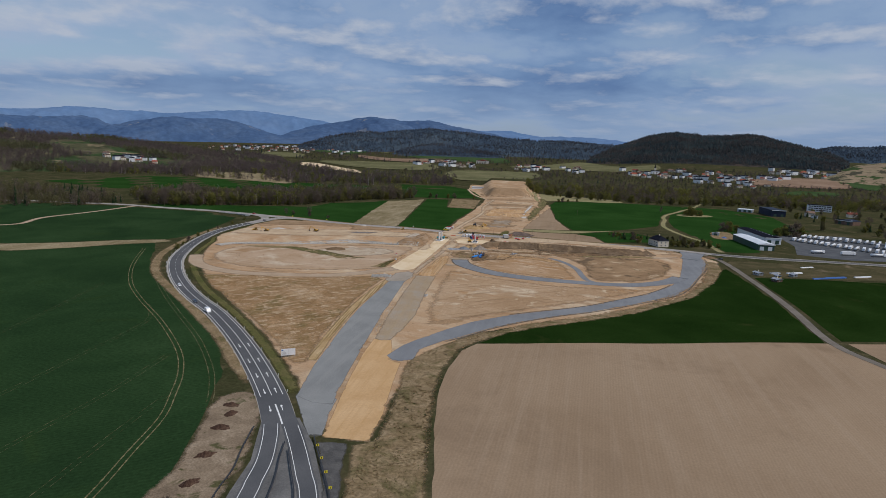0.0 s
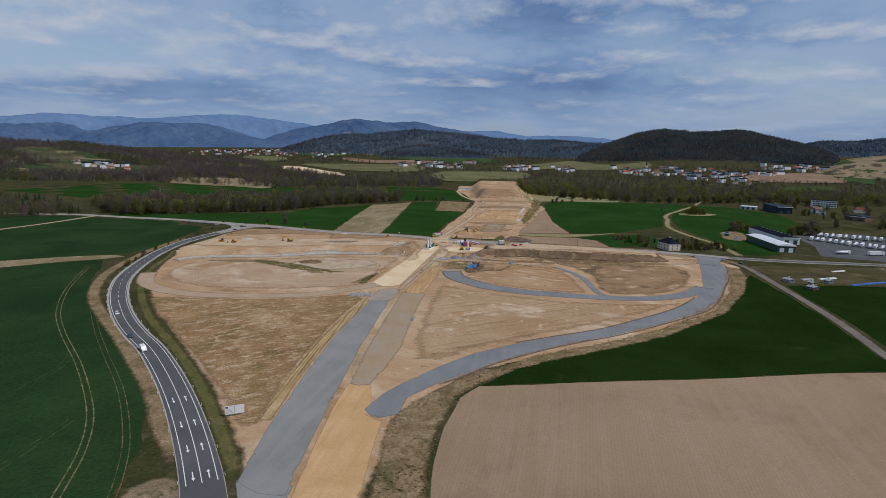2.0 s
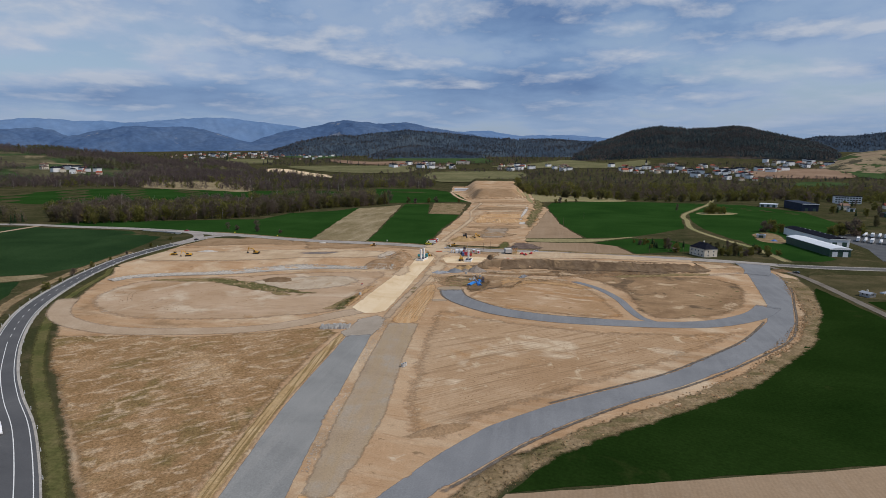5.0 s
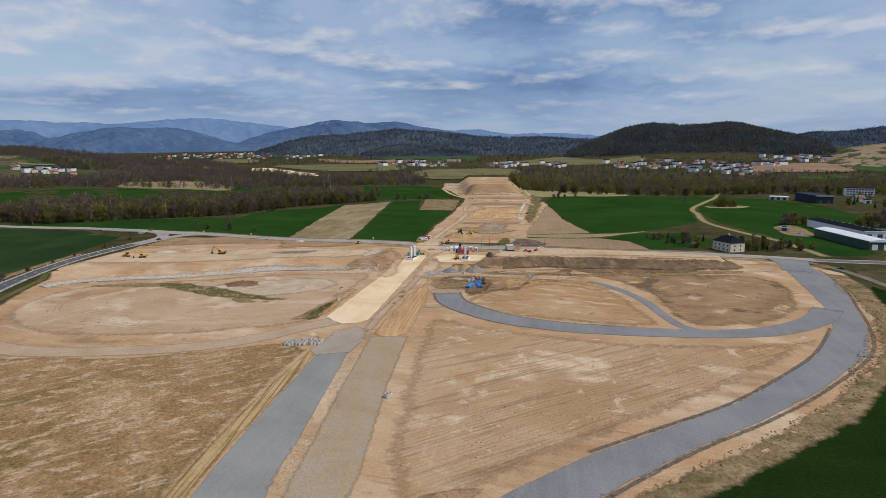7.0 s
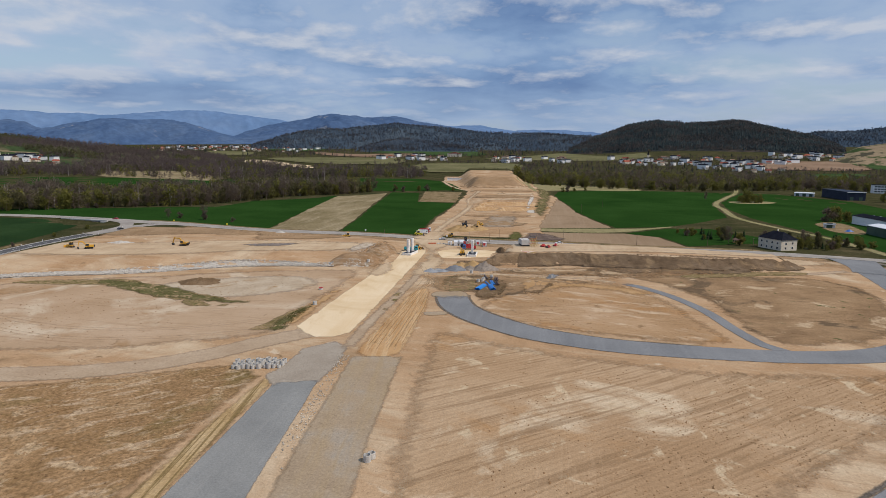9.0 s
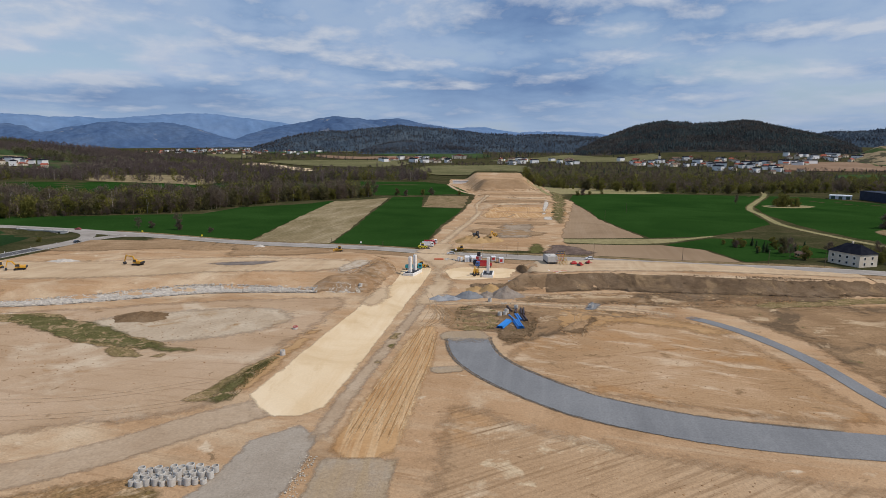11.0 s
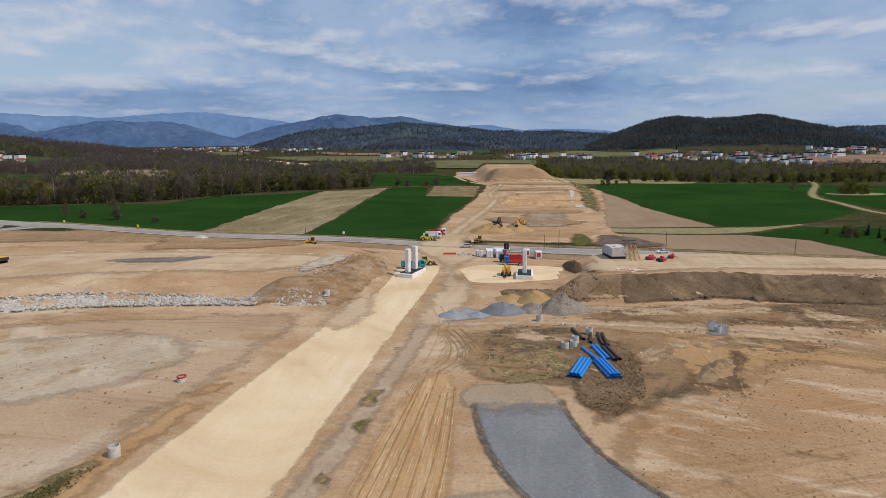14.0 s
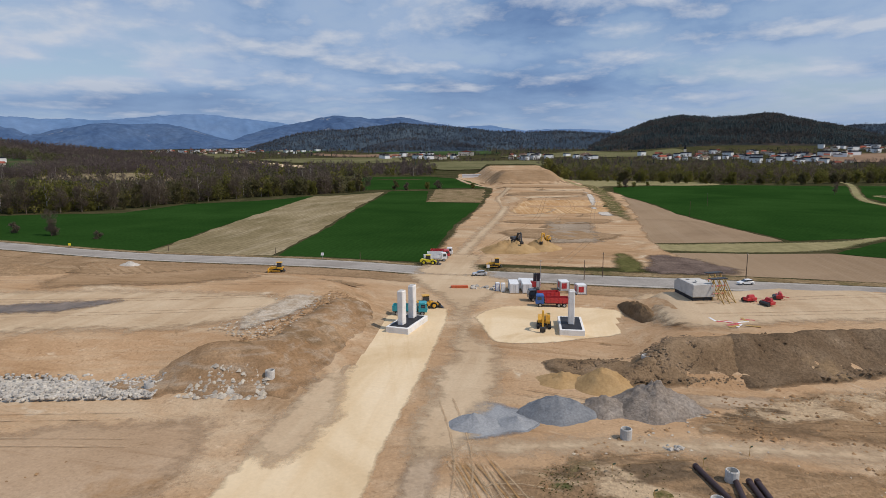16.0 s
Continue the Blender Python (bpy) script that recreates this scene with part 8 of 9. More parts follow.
def guard_rail(pts, label, posts=2.0):
    root = thing("guard_rail", label, "guard rail")
    c = smoothed(pts, False, 0.5)
    bm = bmesh.new()
    z = height(c[:, 0], c[:, 1])
    c = c * K
    for a in range(0, len(c) - 2, 2):
        b = min(a + 2, len(c) - 1)
        tube((c[a][0], c[a][1], z[a] + 0.8), (c[b][0], c[b][1], z[b] + 0.8), 0.2, seg=6, bm=bm)
    part("beam", bm, M_DARKMETAL, root)
    first = None
    for a in range(0, len(c), int(posts / 0.5)):
        m = pose(c[a][0], c[a][1], z[a])
        if first is None:
            first = part("post", block(-0.07, 0.07, -0.07, 0.07, 0, 0.75), M_DARKMETAL, root, m=m)
        else:
            again(first, root, m)


guard_rail([(-0.6, 88), (2.2, 82), (5.0, 76.3), (7.8, 70.6), (10.8, 64), (17, 48)], "dark steel guard rail along the carriageway")
guard_rail([(-6.6, 84), (-5.0, 76.5), (-3.2, 70), (-1.6, 62), (2, 40)], "low dark guard rail in the median")
guard_rail([(-4.4, 80.5), (-1.0, 73), (1.8, 67), (4.2, 61), (11, 40)], "low dark guard rail in the median")
guard_rail([(-17.2, 90), (-15.2, 79), (-13.2, 70), (-12.4, 60), (-9, 35)], "thin guard rail on the outer verge")
for x, y in ((2.0, 83), (4.8, 77.4), (7.6, 71.8), (10.4, 66), (13.6, 58.5)):
    s = thing("chevron_sign", "yellow and black curve chevron sign", "road sign", at(x, y, 25, 0))
    part("post", tube((0, 0, 0), (0, 0, 1.3), 0.04, seg=6), M_STEEL, s)
    p = part("plate", block(-0.45, 0.45, -0.05, -0.02, 0.9, 1.7, 0.01), M_SIGNY, s)
    part("chevron", block(-0.12, 0.12, -0.062, -0.05, 1.0, 1.6), M_BLACK, p, "black chevron bar")
post0 = None
for off in (-4.7, 4.7):
    for dist in range(95, 560, 13):
        k = int(np.searchsorted(md, dist))
        if k >= len(mc):
            continue
        x, y = mc[k] + ms[k] * off
        if post0 is None:
            post0 = thing("marker_post", "white roadside marker post with black band", "marker post", at(x, y), "marker posts along the road")
            part("post", block(-0.09, 0.09, -0.07, 0.07, 0, 1.1, 0.02), M_WHITE, post0)
            part("band", block(-0.095, 0.095, -0.075, 0.075, 0.75, 0.92), M_BLACK, post0)
        else:
            copy_thing(post0, at(x, y, rng.rand() * 30))
pole0 = None
for x, y, h in ((32.0, 455.8, 1.0), (27.2, 452.3, 0.8), (64.0, 454.5, 1.0), (99, 449, 1.0), (131, 444, 1.0), (-30, 476, 0.35), (-56, 482, 0.35), (-92, 489, 0.35), (150, 439, 1.0), (95, 590, 1.2), (120, 640, 1.2)):
    if pole0 is None:
        pole0 = thing("utility_pole", "weathered wooden utility pole by the road", "utility pole", at(x, y), "utility poles")
        part("pole", tube((0, 0, -0.2), (0, 0, 7.5), 0.13, 0.09, seg=8), M_WOODPOLE, pole0)
        part("insulator", tube((-0.25, 0, 7.2), (0.25, 0, 7.2), 0.05, seg=6), M_STEEL, pole0)
        pole0.scale = (1, 1, h)
    else:
        copy_thing(pole0, at(x, y, 10)).scale = (1, 1, h)
lampp = thing("street_lamp", "thin grey street lamp post", "street lamp", at(17.0, 449.5))
part("post", tube((0, 0, 0), (0, 0, 6.4), 0.08, 0.05, seg=8), M_STEEL, lampp)
part("lamp_head", block(-0.35, 0.35, -0.15, 0.15, 6.4, 6.55, 0.03), M_STEEL, lampp)
for x, y, mat in ((-124, 489.5, M_SIGNY), (-40, 474, M_WHITE), (5.2, 460.5, M_WHITE), (-160, 498, M_SIGNY)):
    s = thing("road_sign", "small road sign on a steel post", "road sign", at(x, y, 10))
    part("post", tube((0, 0, 0), (0, 0, 2.2), 0.05, seg=6), M_STEEL, s)
    part("plate", block(-0.5, 0.5, -0.05, -0.02, 1.5, 2.5, 0.02), mat, s)
br = thing("road_bridge", "low dark concrete underpass below the road", "bridge", at(-224, 510.3, -12, 0.25))
br.scale = (K, K, K)
part("deck", block(-18, 18, -0.6, 0.6, -0.5, 0.25, 0.05), M_CONCRETE, br)
part("abutment", block(-18, -13, -0.9, 0.5, -3.2, -0.5, 0.05), M_CONCRETE, br)
part("abutment", block(13, 18, -0.9, 0.5, -3.2, -0.5, 0.05), M_CONCRETE, br)
# solid black slab in place of the shade under the deck
part("opening", block(-13, 13, -0.3, 0.3, -3.2, -0.5), M_TARSHADE, br, "black slab for the dark inside of the underpass")
part("rail", block(-18, 18, -0.5, -0.4, 1.0, 1.1, 0.02), M_STEEL, br)
for k in range(13):
    part("rail_post", block(-18 + 3 * k - 0.05, -18 + 3 * k + 0.05, -0.5, -0.4, 0.25, 1.0), M_STEEL, br)

# ---- houses and halls ----
def gable_house(w, d, h, rise, wall, roof, label, windows=2, hip=False, name="house", floors=1, sides=True):
    """A house with its ridge along y, its front at -y."""
    root = thing(name, label, "house" if name == "house" else name.replace("_", " "))
    walls = part("wall", block(-w / 2, w / 2, -d / 2, d / 2, -0.5, h), wall, root)
    o = 0.5
    bm = bmesh.new()
    e = [bm.verts.new(p) for p in ((-w / 2 - o, -d / 2 - o, h - 0.1), (w / 2 + o, -d / 2 - o, h - 0.1), (w / 2 + o, d / 2 + o, h - 0.1), (-w / 2 - o, d / 2 + o, h - 0.1))]
    inset = min(w, d) * 0.42 if hip else 0.0
    r = [bm.verts.new((0, -d / 2 - o + inset, h + rise)), bm.verts.new((0, d / 2 + o - inset, h + rise))]
    for f in ((e[0], e[1], r[0]), (e[1], e[2], r[1], r[0]), (e[2], e[3], r[1]), (e[3], e[0], r[0], r[1]), (e[3], e[2], e[1], e[0])):
        bm.faces.new(f)
    rf = part("roof", bm, roof, root)
    part("chimney", block(w * 0.12, w * 0.12 + 0.7, d * 0.1, d * 0.1 + 0.7, h + rise * 0.4, h + rise + 0.8), M_PLASTER, rf)
    pane = None
    for fl in range(floors):
        z = 0.9 + fl * 2.8
        for k in range(windows):
            x = -w / 2 + w * (k + 0.7) / (windows + 0.4)
            for face in (-1, 1) if sides else (-1,):
                m = pose(x, face * (d / 2 + 0.03), z + 0.7, 0, 0, 0)
                if pane is None:
                    pane = part("window", block(-0.65, 0.65, -0.04, 0.04, -0.7, 0.75, 0.02), M_WHITE, walls, "white framed window", m)
                    part("pane", block(-0.55, 0.55, -0.06, 0.06, -0.6, 0.65), M_GLASSD, pane)
                else:
                    again(pane, walls, m)
        for k in range(max(2, int(d / 4)) if sides else 0):
            y = -d / 2 + d * (k + 0.7) / (max(2, int(d / 4)) + 0.4)
            for face in (-1, 1):
                again(pane, walls, pose(face * (w / 2 + 0.03), y, z + 0.7, 0, 0, 90))
    return root


gable_house(12.4, 17.0, 6.6, 4.2, M_PLASTER, M_ROOFDARK, "cream two-storey house with dark hipped roof", 2, True, floors=2).matrix_basis = at(165.0, 447.5, 22)
gable_house(4, 5, 2.3, 1.0, M_TIMBER, M_ROOFBROWN, "small timber garden shed behind the house", 1).matrix_basis = at(152.5, 462, 5)


def hall(x, y, w, d, h, rise, turn, wall, roof, label, doors=1):
    w, d, h, rise = w * K, d * K, h * K, rise * K
    root = thing("warehouse", label, "warehouse", at(x, y, turn))
    walls = part("wall", block(-w / 2, w / 2, -d / 2, d / 2, -0.3, h), wall, root)
    bm = bmesh.new()
    pts = [(-w / 2 - 0.4, h), (w / 2 + 0.4, h), (w / 2 + 0.4, h + 0.3), (0, h + rise), (-w / 2 - 0.4, h + 0.3)]
    a, b = [bm.verts.new((px, -d / 2 - 0.5, pz)) for px, pz in pts], [bm.verts.new((px, d / 2 + 0.5, pz)) for px, pz in pts]
    bm.faces.new(a), bm.faces.new(b[::-1])
    for k in range(5):
        bm.faces.new((a[k], b[k], b[(k + 1) % 5], a[(k + 1) % 5]))
    rf = part("roof", bm, roof, root)
    part("fascia", block(-w / 2 - 0.42, w / 2 + 0.42, -d / 2 - 0.56, -d / 2 - 0.5, h - 0.5, h + 0.35), M_WHITE, root)
    for k in range(doors):
        cx = -w / 2 + w * (k + 0.5) / doors
        part("roller_door", block(cx - 2.0, cx + 2.0, -d / 2 - 0.06, -d / 2, 0, 4.2), M_SHEDGREEN if wall is not M_SHEDGREEN else M_SHEDROOF, walls)
    for k in range(int(d / 9)):
        part("roof_light", block(w * 0.2, w * 0.3, -d / 2 + 5 + k * 9, -d / 2 + 7 + k * 9, h + rise * 0.42, h + rise * 0.62), M_SILVER, rf)


M_NAVY = material("navy_cladding", [(0.012, 0.018, 0.035), (0.018, 0.026, 0.048), (0.026, 0.036, 0.062)], scale=0.2, grain=2.0, grain_amount=0.15, rough=0.7, rows=(0.8, 0.3, 0.0))
hall(249.8, 480.5, 12.7, 56, 5.0, 1.2, 0, M_SHEDGREEN, M_SHEDROOF, "long green warehouse with pale metal roof", 2)
hall(271.5, 526, 13, 66, 5.2, 1.4, 0, M_WHITE, M_ROOFDARK, "long warehouse with dark roof and pale gable", 2)
hall(384, 777, 16.5, 50, 8.0, 0.4, -4, M_NAVY, M_NAVY, "dark navy cubic commercial hall", 2)
hall(362, 806, 18, 14, 3.4, 0.4, -30, M_SILVER, M_SHEDROOF, "low glazed shop beside the dark hall", 3)
hall(438, 700, 20, 14, 4.5, 1.6, -60, M_ROOFBROWN, M_NAVY, "long low hall with dark blue roof", 2)
hall(428, 758, 6, 6, 3.4, 1.0, -10, M_WHITE, M_ROOFDARK, "small white gatehouse at the village edge", 1)
hall(237, 534, 6, 3.0, 2.4, 0.3, -25, M_SILVER, M_SILVER, "small grey steel shed in the field corner", 1)
office = thing("office_block", "white office block with rows of dark windows", "office block", at(485, 868, -18))
office_wall = part("wall", block(-19, 19, -7, 7, -0.3, 11.5), M_WHITE, office)
part("roof", block(-19.5, 19.5, -7.5, 7.5, 11.5, 12.1), M_ROOFDARK, office)
for row in range(3):
    for col in range(9):
        part("window", block(-17.6 + col * 4.0, -14.4 + col * 4.0, -7.08, -7.0, 1.4 + row * 3.5, 3.2 + row * 3.5), M_GLASSD, office_wall)
mound("tarpaulin_cover", 239, 517, 2.8, 2.0, 1.4, M_TARP, "blue tarpaulin over a pile in the field corner", seed=51, rough=0.2)
sheet("bare_corner", [(228, 510), (245, 508), (258, 560), (240, 556), (232, 535)], M_VERGE, 0.11, step=3, ragged=0.5, label="rough ground beside the warehouses", category="ground")
sheet("bare_corner", [(247, 700), (272, 700), (292, 716), (284, 730), (252, 722)], M_PALE, 0.11, step=3, ragged=0.5, label="dry grass round the bush clump", category="ground")
M_YARD = material("dark_yard_asphalt", [(0.075, 0.08, 0.088), (0.10, 0.105, 0.112), (0.13, 0.135, 0.14)], scale=0.06, grain=1.5, grain_amount=0.2, rough=0.85)
sheet("lorry_yard", [(268, 440), (286, 485), (300, 560), (370, 575), (400, 500), (380, 430), (300, 425)], M_YARD, 0.12, step=6, curve=False, label="dark asphalt lorry yard", category="ground")
white_semi, tank_semi = semi("white lorry with box trailer parked in the yard"), semi("white tanker lorry parked in the yard", True)
k = 0
for row, (x0, y0, x1, y1, n, turn) in enumerate(((303, 527, 346, 468, 16, -35), (322, 552, 378, 520, 14, -35), (362, 505, 392, 470, 8, -35), (288, 452, 330, 447, 3, -80))):
    for q in range(n):
        s = q / max(1, n - 1)
        m = at(x0 + (x1 - x0) * s + rng.rand(), y0 + (y1 - y0) * s + rng.rand(), turn + rng.randn() * 3, 0.12)
        src = (white_semi, tank_semi)[(q + row) % 2]
        if k < 2:
            (white_semi, tank_semi)[k].matrix_basis = m
        else:
            copy_thing(src, m)
        k += 1
for sroot in (white_semi, tank_semi):
    sroot["group"] = "lorries in the yard"
for x, y, sx, sy, mat, lab in ((240, 343, 9, 1.2, M_TARP, "blue tarpaulin over stacked goods"), (252, 350, 10, 1.6, M_TARP, "blue tarpaulin over stacked goods"), (230, 357, 8, 1.2, M_WHITE, "stack of white boards in the yard"), (272, 358, 9, 1.0, M_WHITE, "stack of white boards in the yard"), (250, 384, 7, 0.8, M_WHITE, "long white boards on the grass"), (216, 352, 5, 1.5, M_STEEL, "grey scrap metal stack")):
    st = thing("goods_stack", lab, "stack", at(x, y, 24))
    part("cover", block(-sx, sx, -sy, sy, 0, 0.9, 0.1, 0.25), mat, st)
    for q in range(4):
        part("bearer", block(-sx + q * sx * 0.6, -sx + q * sx * 0.6 + 0.3, -sy - 0.2, sy + 0.2, 0, 0.2), M_TIMBER, st)
for x, y, w, d, mat in ((203, 345, 5, 6, M_STEEL), (207, 327, 6, 5, M_ROOFBROWN), (212, 338, 4, 4, M_TIMBER), (224, 345, 5, 4, M_STEEL)):
    gable_house(w, d, 2.3, 0.7, mat, M_STEEL, "small patched yard shed with grey roof", 1, name="yard_shed").matrix_basis = at(x, y, rng.rand() * 40)

# village
VH = [gable_house(9, 11, 5.2, 3.2, M_PLASTER, M_ROOFRED, "pale village house with red tiled roof", 2, sides=False), gable_house(10, 12, 5.6, 3.0, M_PLASTER, M_ROOFBROWN, "pale village house with brown tiled roof", 2, sides=False),
      gable_house(11, 16, 8.5, 2.4, M_WHITE, M_ROOFDARK, "white village block with dark roof", 2, floors=1, sides=False)]
used_v = [False] * 3


def village(count, x0, x1, y0, y1, seed, big=1.0):
    r = np.random.RandomState(seed)
    for q in range(count):
        t = r.randint(3) if r.rand() < 0.9 else 2
        x, y = x0 + (x1 - x0) * r.rand(), y0 + (y1 - y0) * r.rand()
        z = max(float(height(x, y)), float(hill_z(RISE, np.array([x * K]), np.array([y * K]))[0]))
        m = pose(x * K, y * K, z, 0, 0, r.rand() * 180)
        if not used_v[t]:
            VH[t].matrix_basis, ob, used_v[t] = m, VH[t], True
        else:
            ob = copy_thing(VH[t], m)
        s = big * (0.85 + 0.5 * r.rand())
        ob.scale = (s, s * (0.8 + 0.6 * r.rand()), s)
        ob["group"] = "village houses"


for count, x0, x1, y0, y1, seed, big in ((46, 360, 620, 1540, 1790, 1, 1.05), (30, 470, 640, 1330, 1600, 8, 1.0), (38, 760, 1090, 1680, 1880, 3, 1.1), (24, -240, -60, 1650, 1850, 4, 1.0), (26, 40, 255, 1600, 1800, 5, 1.0),
                                         (80, -1150, -560, 2050, 2600, 7, 0.95), (26, -820, -690, 1125, 1165, 15, 0.95), (14, 420, 600, 640, 800, 6, 1.0), (16, 640, 760, 1580, 1640, 9, 1.0)):
    village(count, x0, x1, y0, y1, seed, big)
hall(-53, 1884, 40, 16, 8, 5, 0, M_PLASTER, M_ROOFRED, "large pale manor building with red roof", 1)
chim = thing("church_tower", "slender village church tower with dark spire", "tower", at(440, 1700))
part("tower", block(-3, 3, -3, 3, 0, 20, 0.2), M_PLASTER, chim)
part("spire", tube((0, 0, 20), (0, 0, 34), 3.4, 0.2, seg=8), M_ROOFDARK, chim)
white_hall = thing("site_hut", "white flat-roofed site building on the fill ramp", "building", at(-14, 1010, 0))
part("wall", block(-14, 14, -4, 4, 0, 4.2, 0.05), M_WHITE, white_hall)
part("roof", block(-14.5, 14.5, -4.5, 4.5, 4.2, 4.6), M_SHEDROOF, white_hall)

# far fields
M_OLIVE = material("far_meadow", [(0.105, 0.105, 0.052), (0.14, 0.135, 0.068), (0.185, 0.17, 0.09)], soft=8.0, scale=0.012, grain=0.1, grain_amount=0.3)
M_FARPLOUGH = material("far_ploughland", [(0.19, 0.125, 0.085), (0.235, 0.16, 0.11), (0.28, 0.20, 0.14)], soft=6.0, scale=0.01, grain=0.1, grain_amount=0.2)
M_FARGREEN = material("far_wheat", [(0.035, 0.062, 0.024), (0.048, 0.08, 0.03), (0.065, 0.098, 0.04)], soft=6.0, scale=0.01, grain=0.1, grain_amount=0.2)
for n, (mat, lab) in enumerate(((M_OLIVE, "pale olive meadow below the wooded hill"), (M_FARPLOUGH, "long brown field in the valley"), (M_FARGREEN, "far green field by the town"), (M_OLIVE, "pale far slope"), (M_CREAM, "pale bare site strip far along the new road"), (M_OLIVE, "olive meadow in the valley"), (M_OLIVE, "olive meadow beyond the fill ramp"),
                                (M_FARPLOUGH, "brown field on the slope below the village"), (M_OLIVE, "pale field strip by the town"), (M_FARGREEN, "green meadow beyond the willows"), (M_FARGREEN, "green field on the slope"), (M_FARGREEN, "green clearing below the spur"))):
    sheet("far_field", FAR_FIELDS[n], mat, 1.6, step=20, ragged=2.0, label=lab, category="field")
sheet("reed_field", REED_FIELD, M_STUBBLE, 0.3, step=10, ragged=2.0, label="tan reed strip before the leafless wood", category="field")

# ---- single trees ----
GROUP = "trees of the field belt"
r = np.random.RandomState(5)
front = smoothed([(-349, 550), (-303, 545), (-251, 580), (-213, 591), (-183, 638), (-159, 693), (-121, 727), (-90, 774)], False, 5.0)
for p in front:
    plant(("bare", "bare", "bud", "leaf", "bush")[r.randint(5)], p[0] + r.randn() * 3, p[1] + 4 + r.rand() * 7, 0.75 + 0.3 * r.rand(), GROUP)
for p in smoothed([(75, 968), (138, 893), (205, 868), (302, 855), (420, 895), (510, 862)], False, 7.0):
    plant(("bud", "bud", "leaf", "bush")[r.randint(4)], p[0] + r.randn() * 5, p[1] + 5 + r.rand() * 10, 0.9, "willows along the stream")
for x, y, kind, s in ((-174.5, 519, "bare", 0.5), (-150, 516, "bare", 0.55), (-150, 517, "bush", 0.9), (-168, 521, "bush", 1.0), (-130, 512, "bush", 0.8), (-318, 545, "bare", 1.1), (146, 494, "fir", 0.6), (151, 455, "bud", 0.6), (149, 470, "leaf", 0.6), (186, 451, "leaf", 0.75), (188, 468, "bare", 0.6),
                   (178, 470, "fir", 0.5), (181, 458, "bush", 0.8), (193, 452, "bush", 0.9), (198, 456, "bud", 0.5), (157, 476, "fir", 0.55), (163, 480, "fir", 0.5), (172, 476, "bush", 1.0), (142, 498, "bush", 0.9), (138, 495, "fir", 0.4), (134, 498, "bush", 0.7), (205, 462, "bush", 0.8),
                   (214, 455, "bush", 0.9), (148, 462, "bare", 0.5), (232, 728, "bare", 0.6), (258, 710, "bush", 2.0), (264, 714, "bush", 2.3), (270, 712, "bush", 2.3), (276, 717, "bush", 2.0), (267, 719, "bush", 2.0), (254, 566, "bush", 2.2), (260, 569, "bush", 2.6), (267, 568, "bush", 2.4), (301, 556, "bush", 2.8), (308, 560, "bush", 3.0), (316, 557, "bush", 3.0), (324, 560, "bush", 2.8), (312, 566, "leaf", 0.9),
                   (-44, 800, "bush", 1.3), (-36, 805, "bush", 1.5), (-8, 806, "bush", 1.4), (-60, 790, "bush", 1.2), (-68, 785, "leaf", 0.6), (118, 822, "bush", 1.3), (126, 826, "bush", 1.2), (140, 838, "bush", 1.0), (112, 818, "bush", 1.1), (-195, 470, "bush", 0.7), (-192, 440, "bush", 0.6),
                   (-190, 410, "bush", 0.6), (-189, 392, "bush", 0.7), (-186, 372, "bush", 0.7), (-181, 350, "bush", 0.8), (-176, 334, "bush", 0.7), (-171, 318, "bush", 0.8), (-18, 52, "bush", 1.0), (-21, 47, "bush", 1.2), (400, 560, "bare", 0.8), (410, 590, "bud", 0.7), (372, 620, "leaf", 0.8), (440, 640, "fir", 0.9)):
    plant(kind, x, y, s)
for q in range(34):
    plant(("bush", "bud", "bush", "fir", "leaf", "bush")[q % 6], 172 + r.rand() * 36, 446 + r.rand() * 30, (0.8, 0.45, 1.0, 0.45, 0.45, 0.6)[q % 6], "garden shrubs by the house")
for q in range(14):
    plant(("bush", "fir", "bush", "bud")[q % 4], 132 + r.rand() * 26, 470 + r.rand() * 28, (0.8, 0.45, 0.7, 0.4)[q % 4], "garden shrubs by the house")
for q in range(60):
    plant(("bare", "leaf", "fir", "bud")[r.randint(4)], 390 + r.rand() * 260, 620 + r.rand() * 220, 0.75, "trees at the village edge")
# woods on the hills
# conifers and beeches of the east hill, light haze put into their colours
M_HILLFIR = material("hazed_hill_conifers", [(0.028, 0.040, 0.046), (0.037, 0.050, 0.055), (0.050, 0.063, 0.063)], scale=0.012, grain=0.2, grain_amount=0.2, island=0.2)
M_HILLBARE = material("hazed_hill_beeches", [(0.078, 0.074, 0.074), (0.10, 0.093, 0.090), (0.13, 0.116, 0.108)], scale=0.012, grain=0.2, grain_amount=0.2, island=0.2)
# ridge trees likewise carry the haze as a blue tint
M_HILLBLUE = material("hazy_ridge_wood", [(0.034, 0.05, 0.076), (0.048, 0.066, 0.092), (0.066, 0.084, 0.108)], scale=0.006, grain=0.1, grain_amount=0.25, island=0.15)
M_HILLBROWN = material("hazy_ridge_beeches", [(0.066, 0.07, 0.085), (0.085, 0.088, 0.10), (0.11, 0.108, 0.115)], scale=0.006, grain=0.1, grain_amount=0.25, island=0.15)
FIRS = [conifer(np.random.RandomState(3 + q), 11, 4.2, 3, 7) for q in range(3)]
ROUND = [twig_cloud(np.random.RandomState(14 + q), 12, 5.6, 34, 2.0, 1.0, 0.1, 6, 0.2) for q in range(3)]
LOWFIR = [conifer(np.random.RandomState(5 + q), 9, 7.0, 2, 7) for q in range(3)]
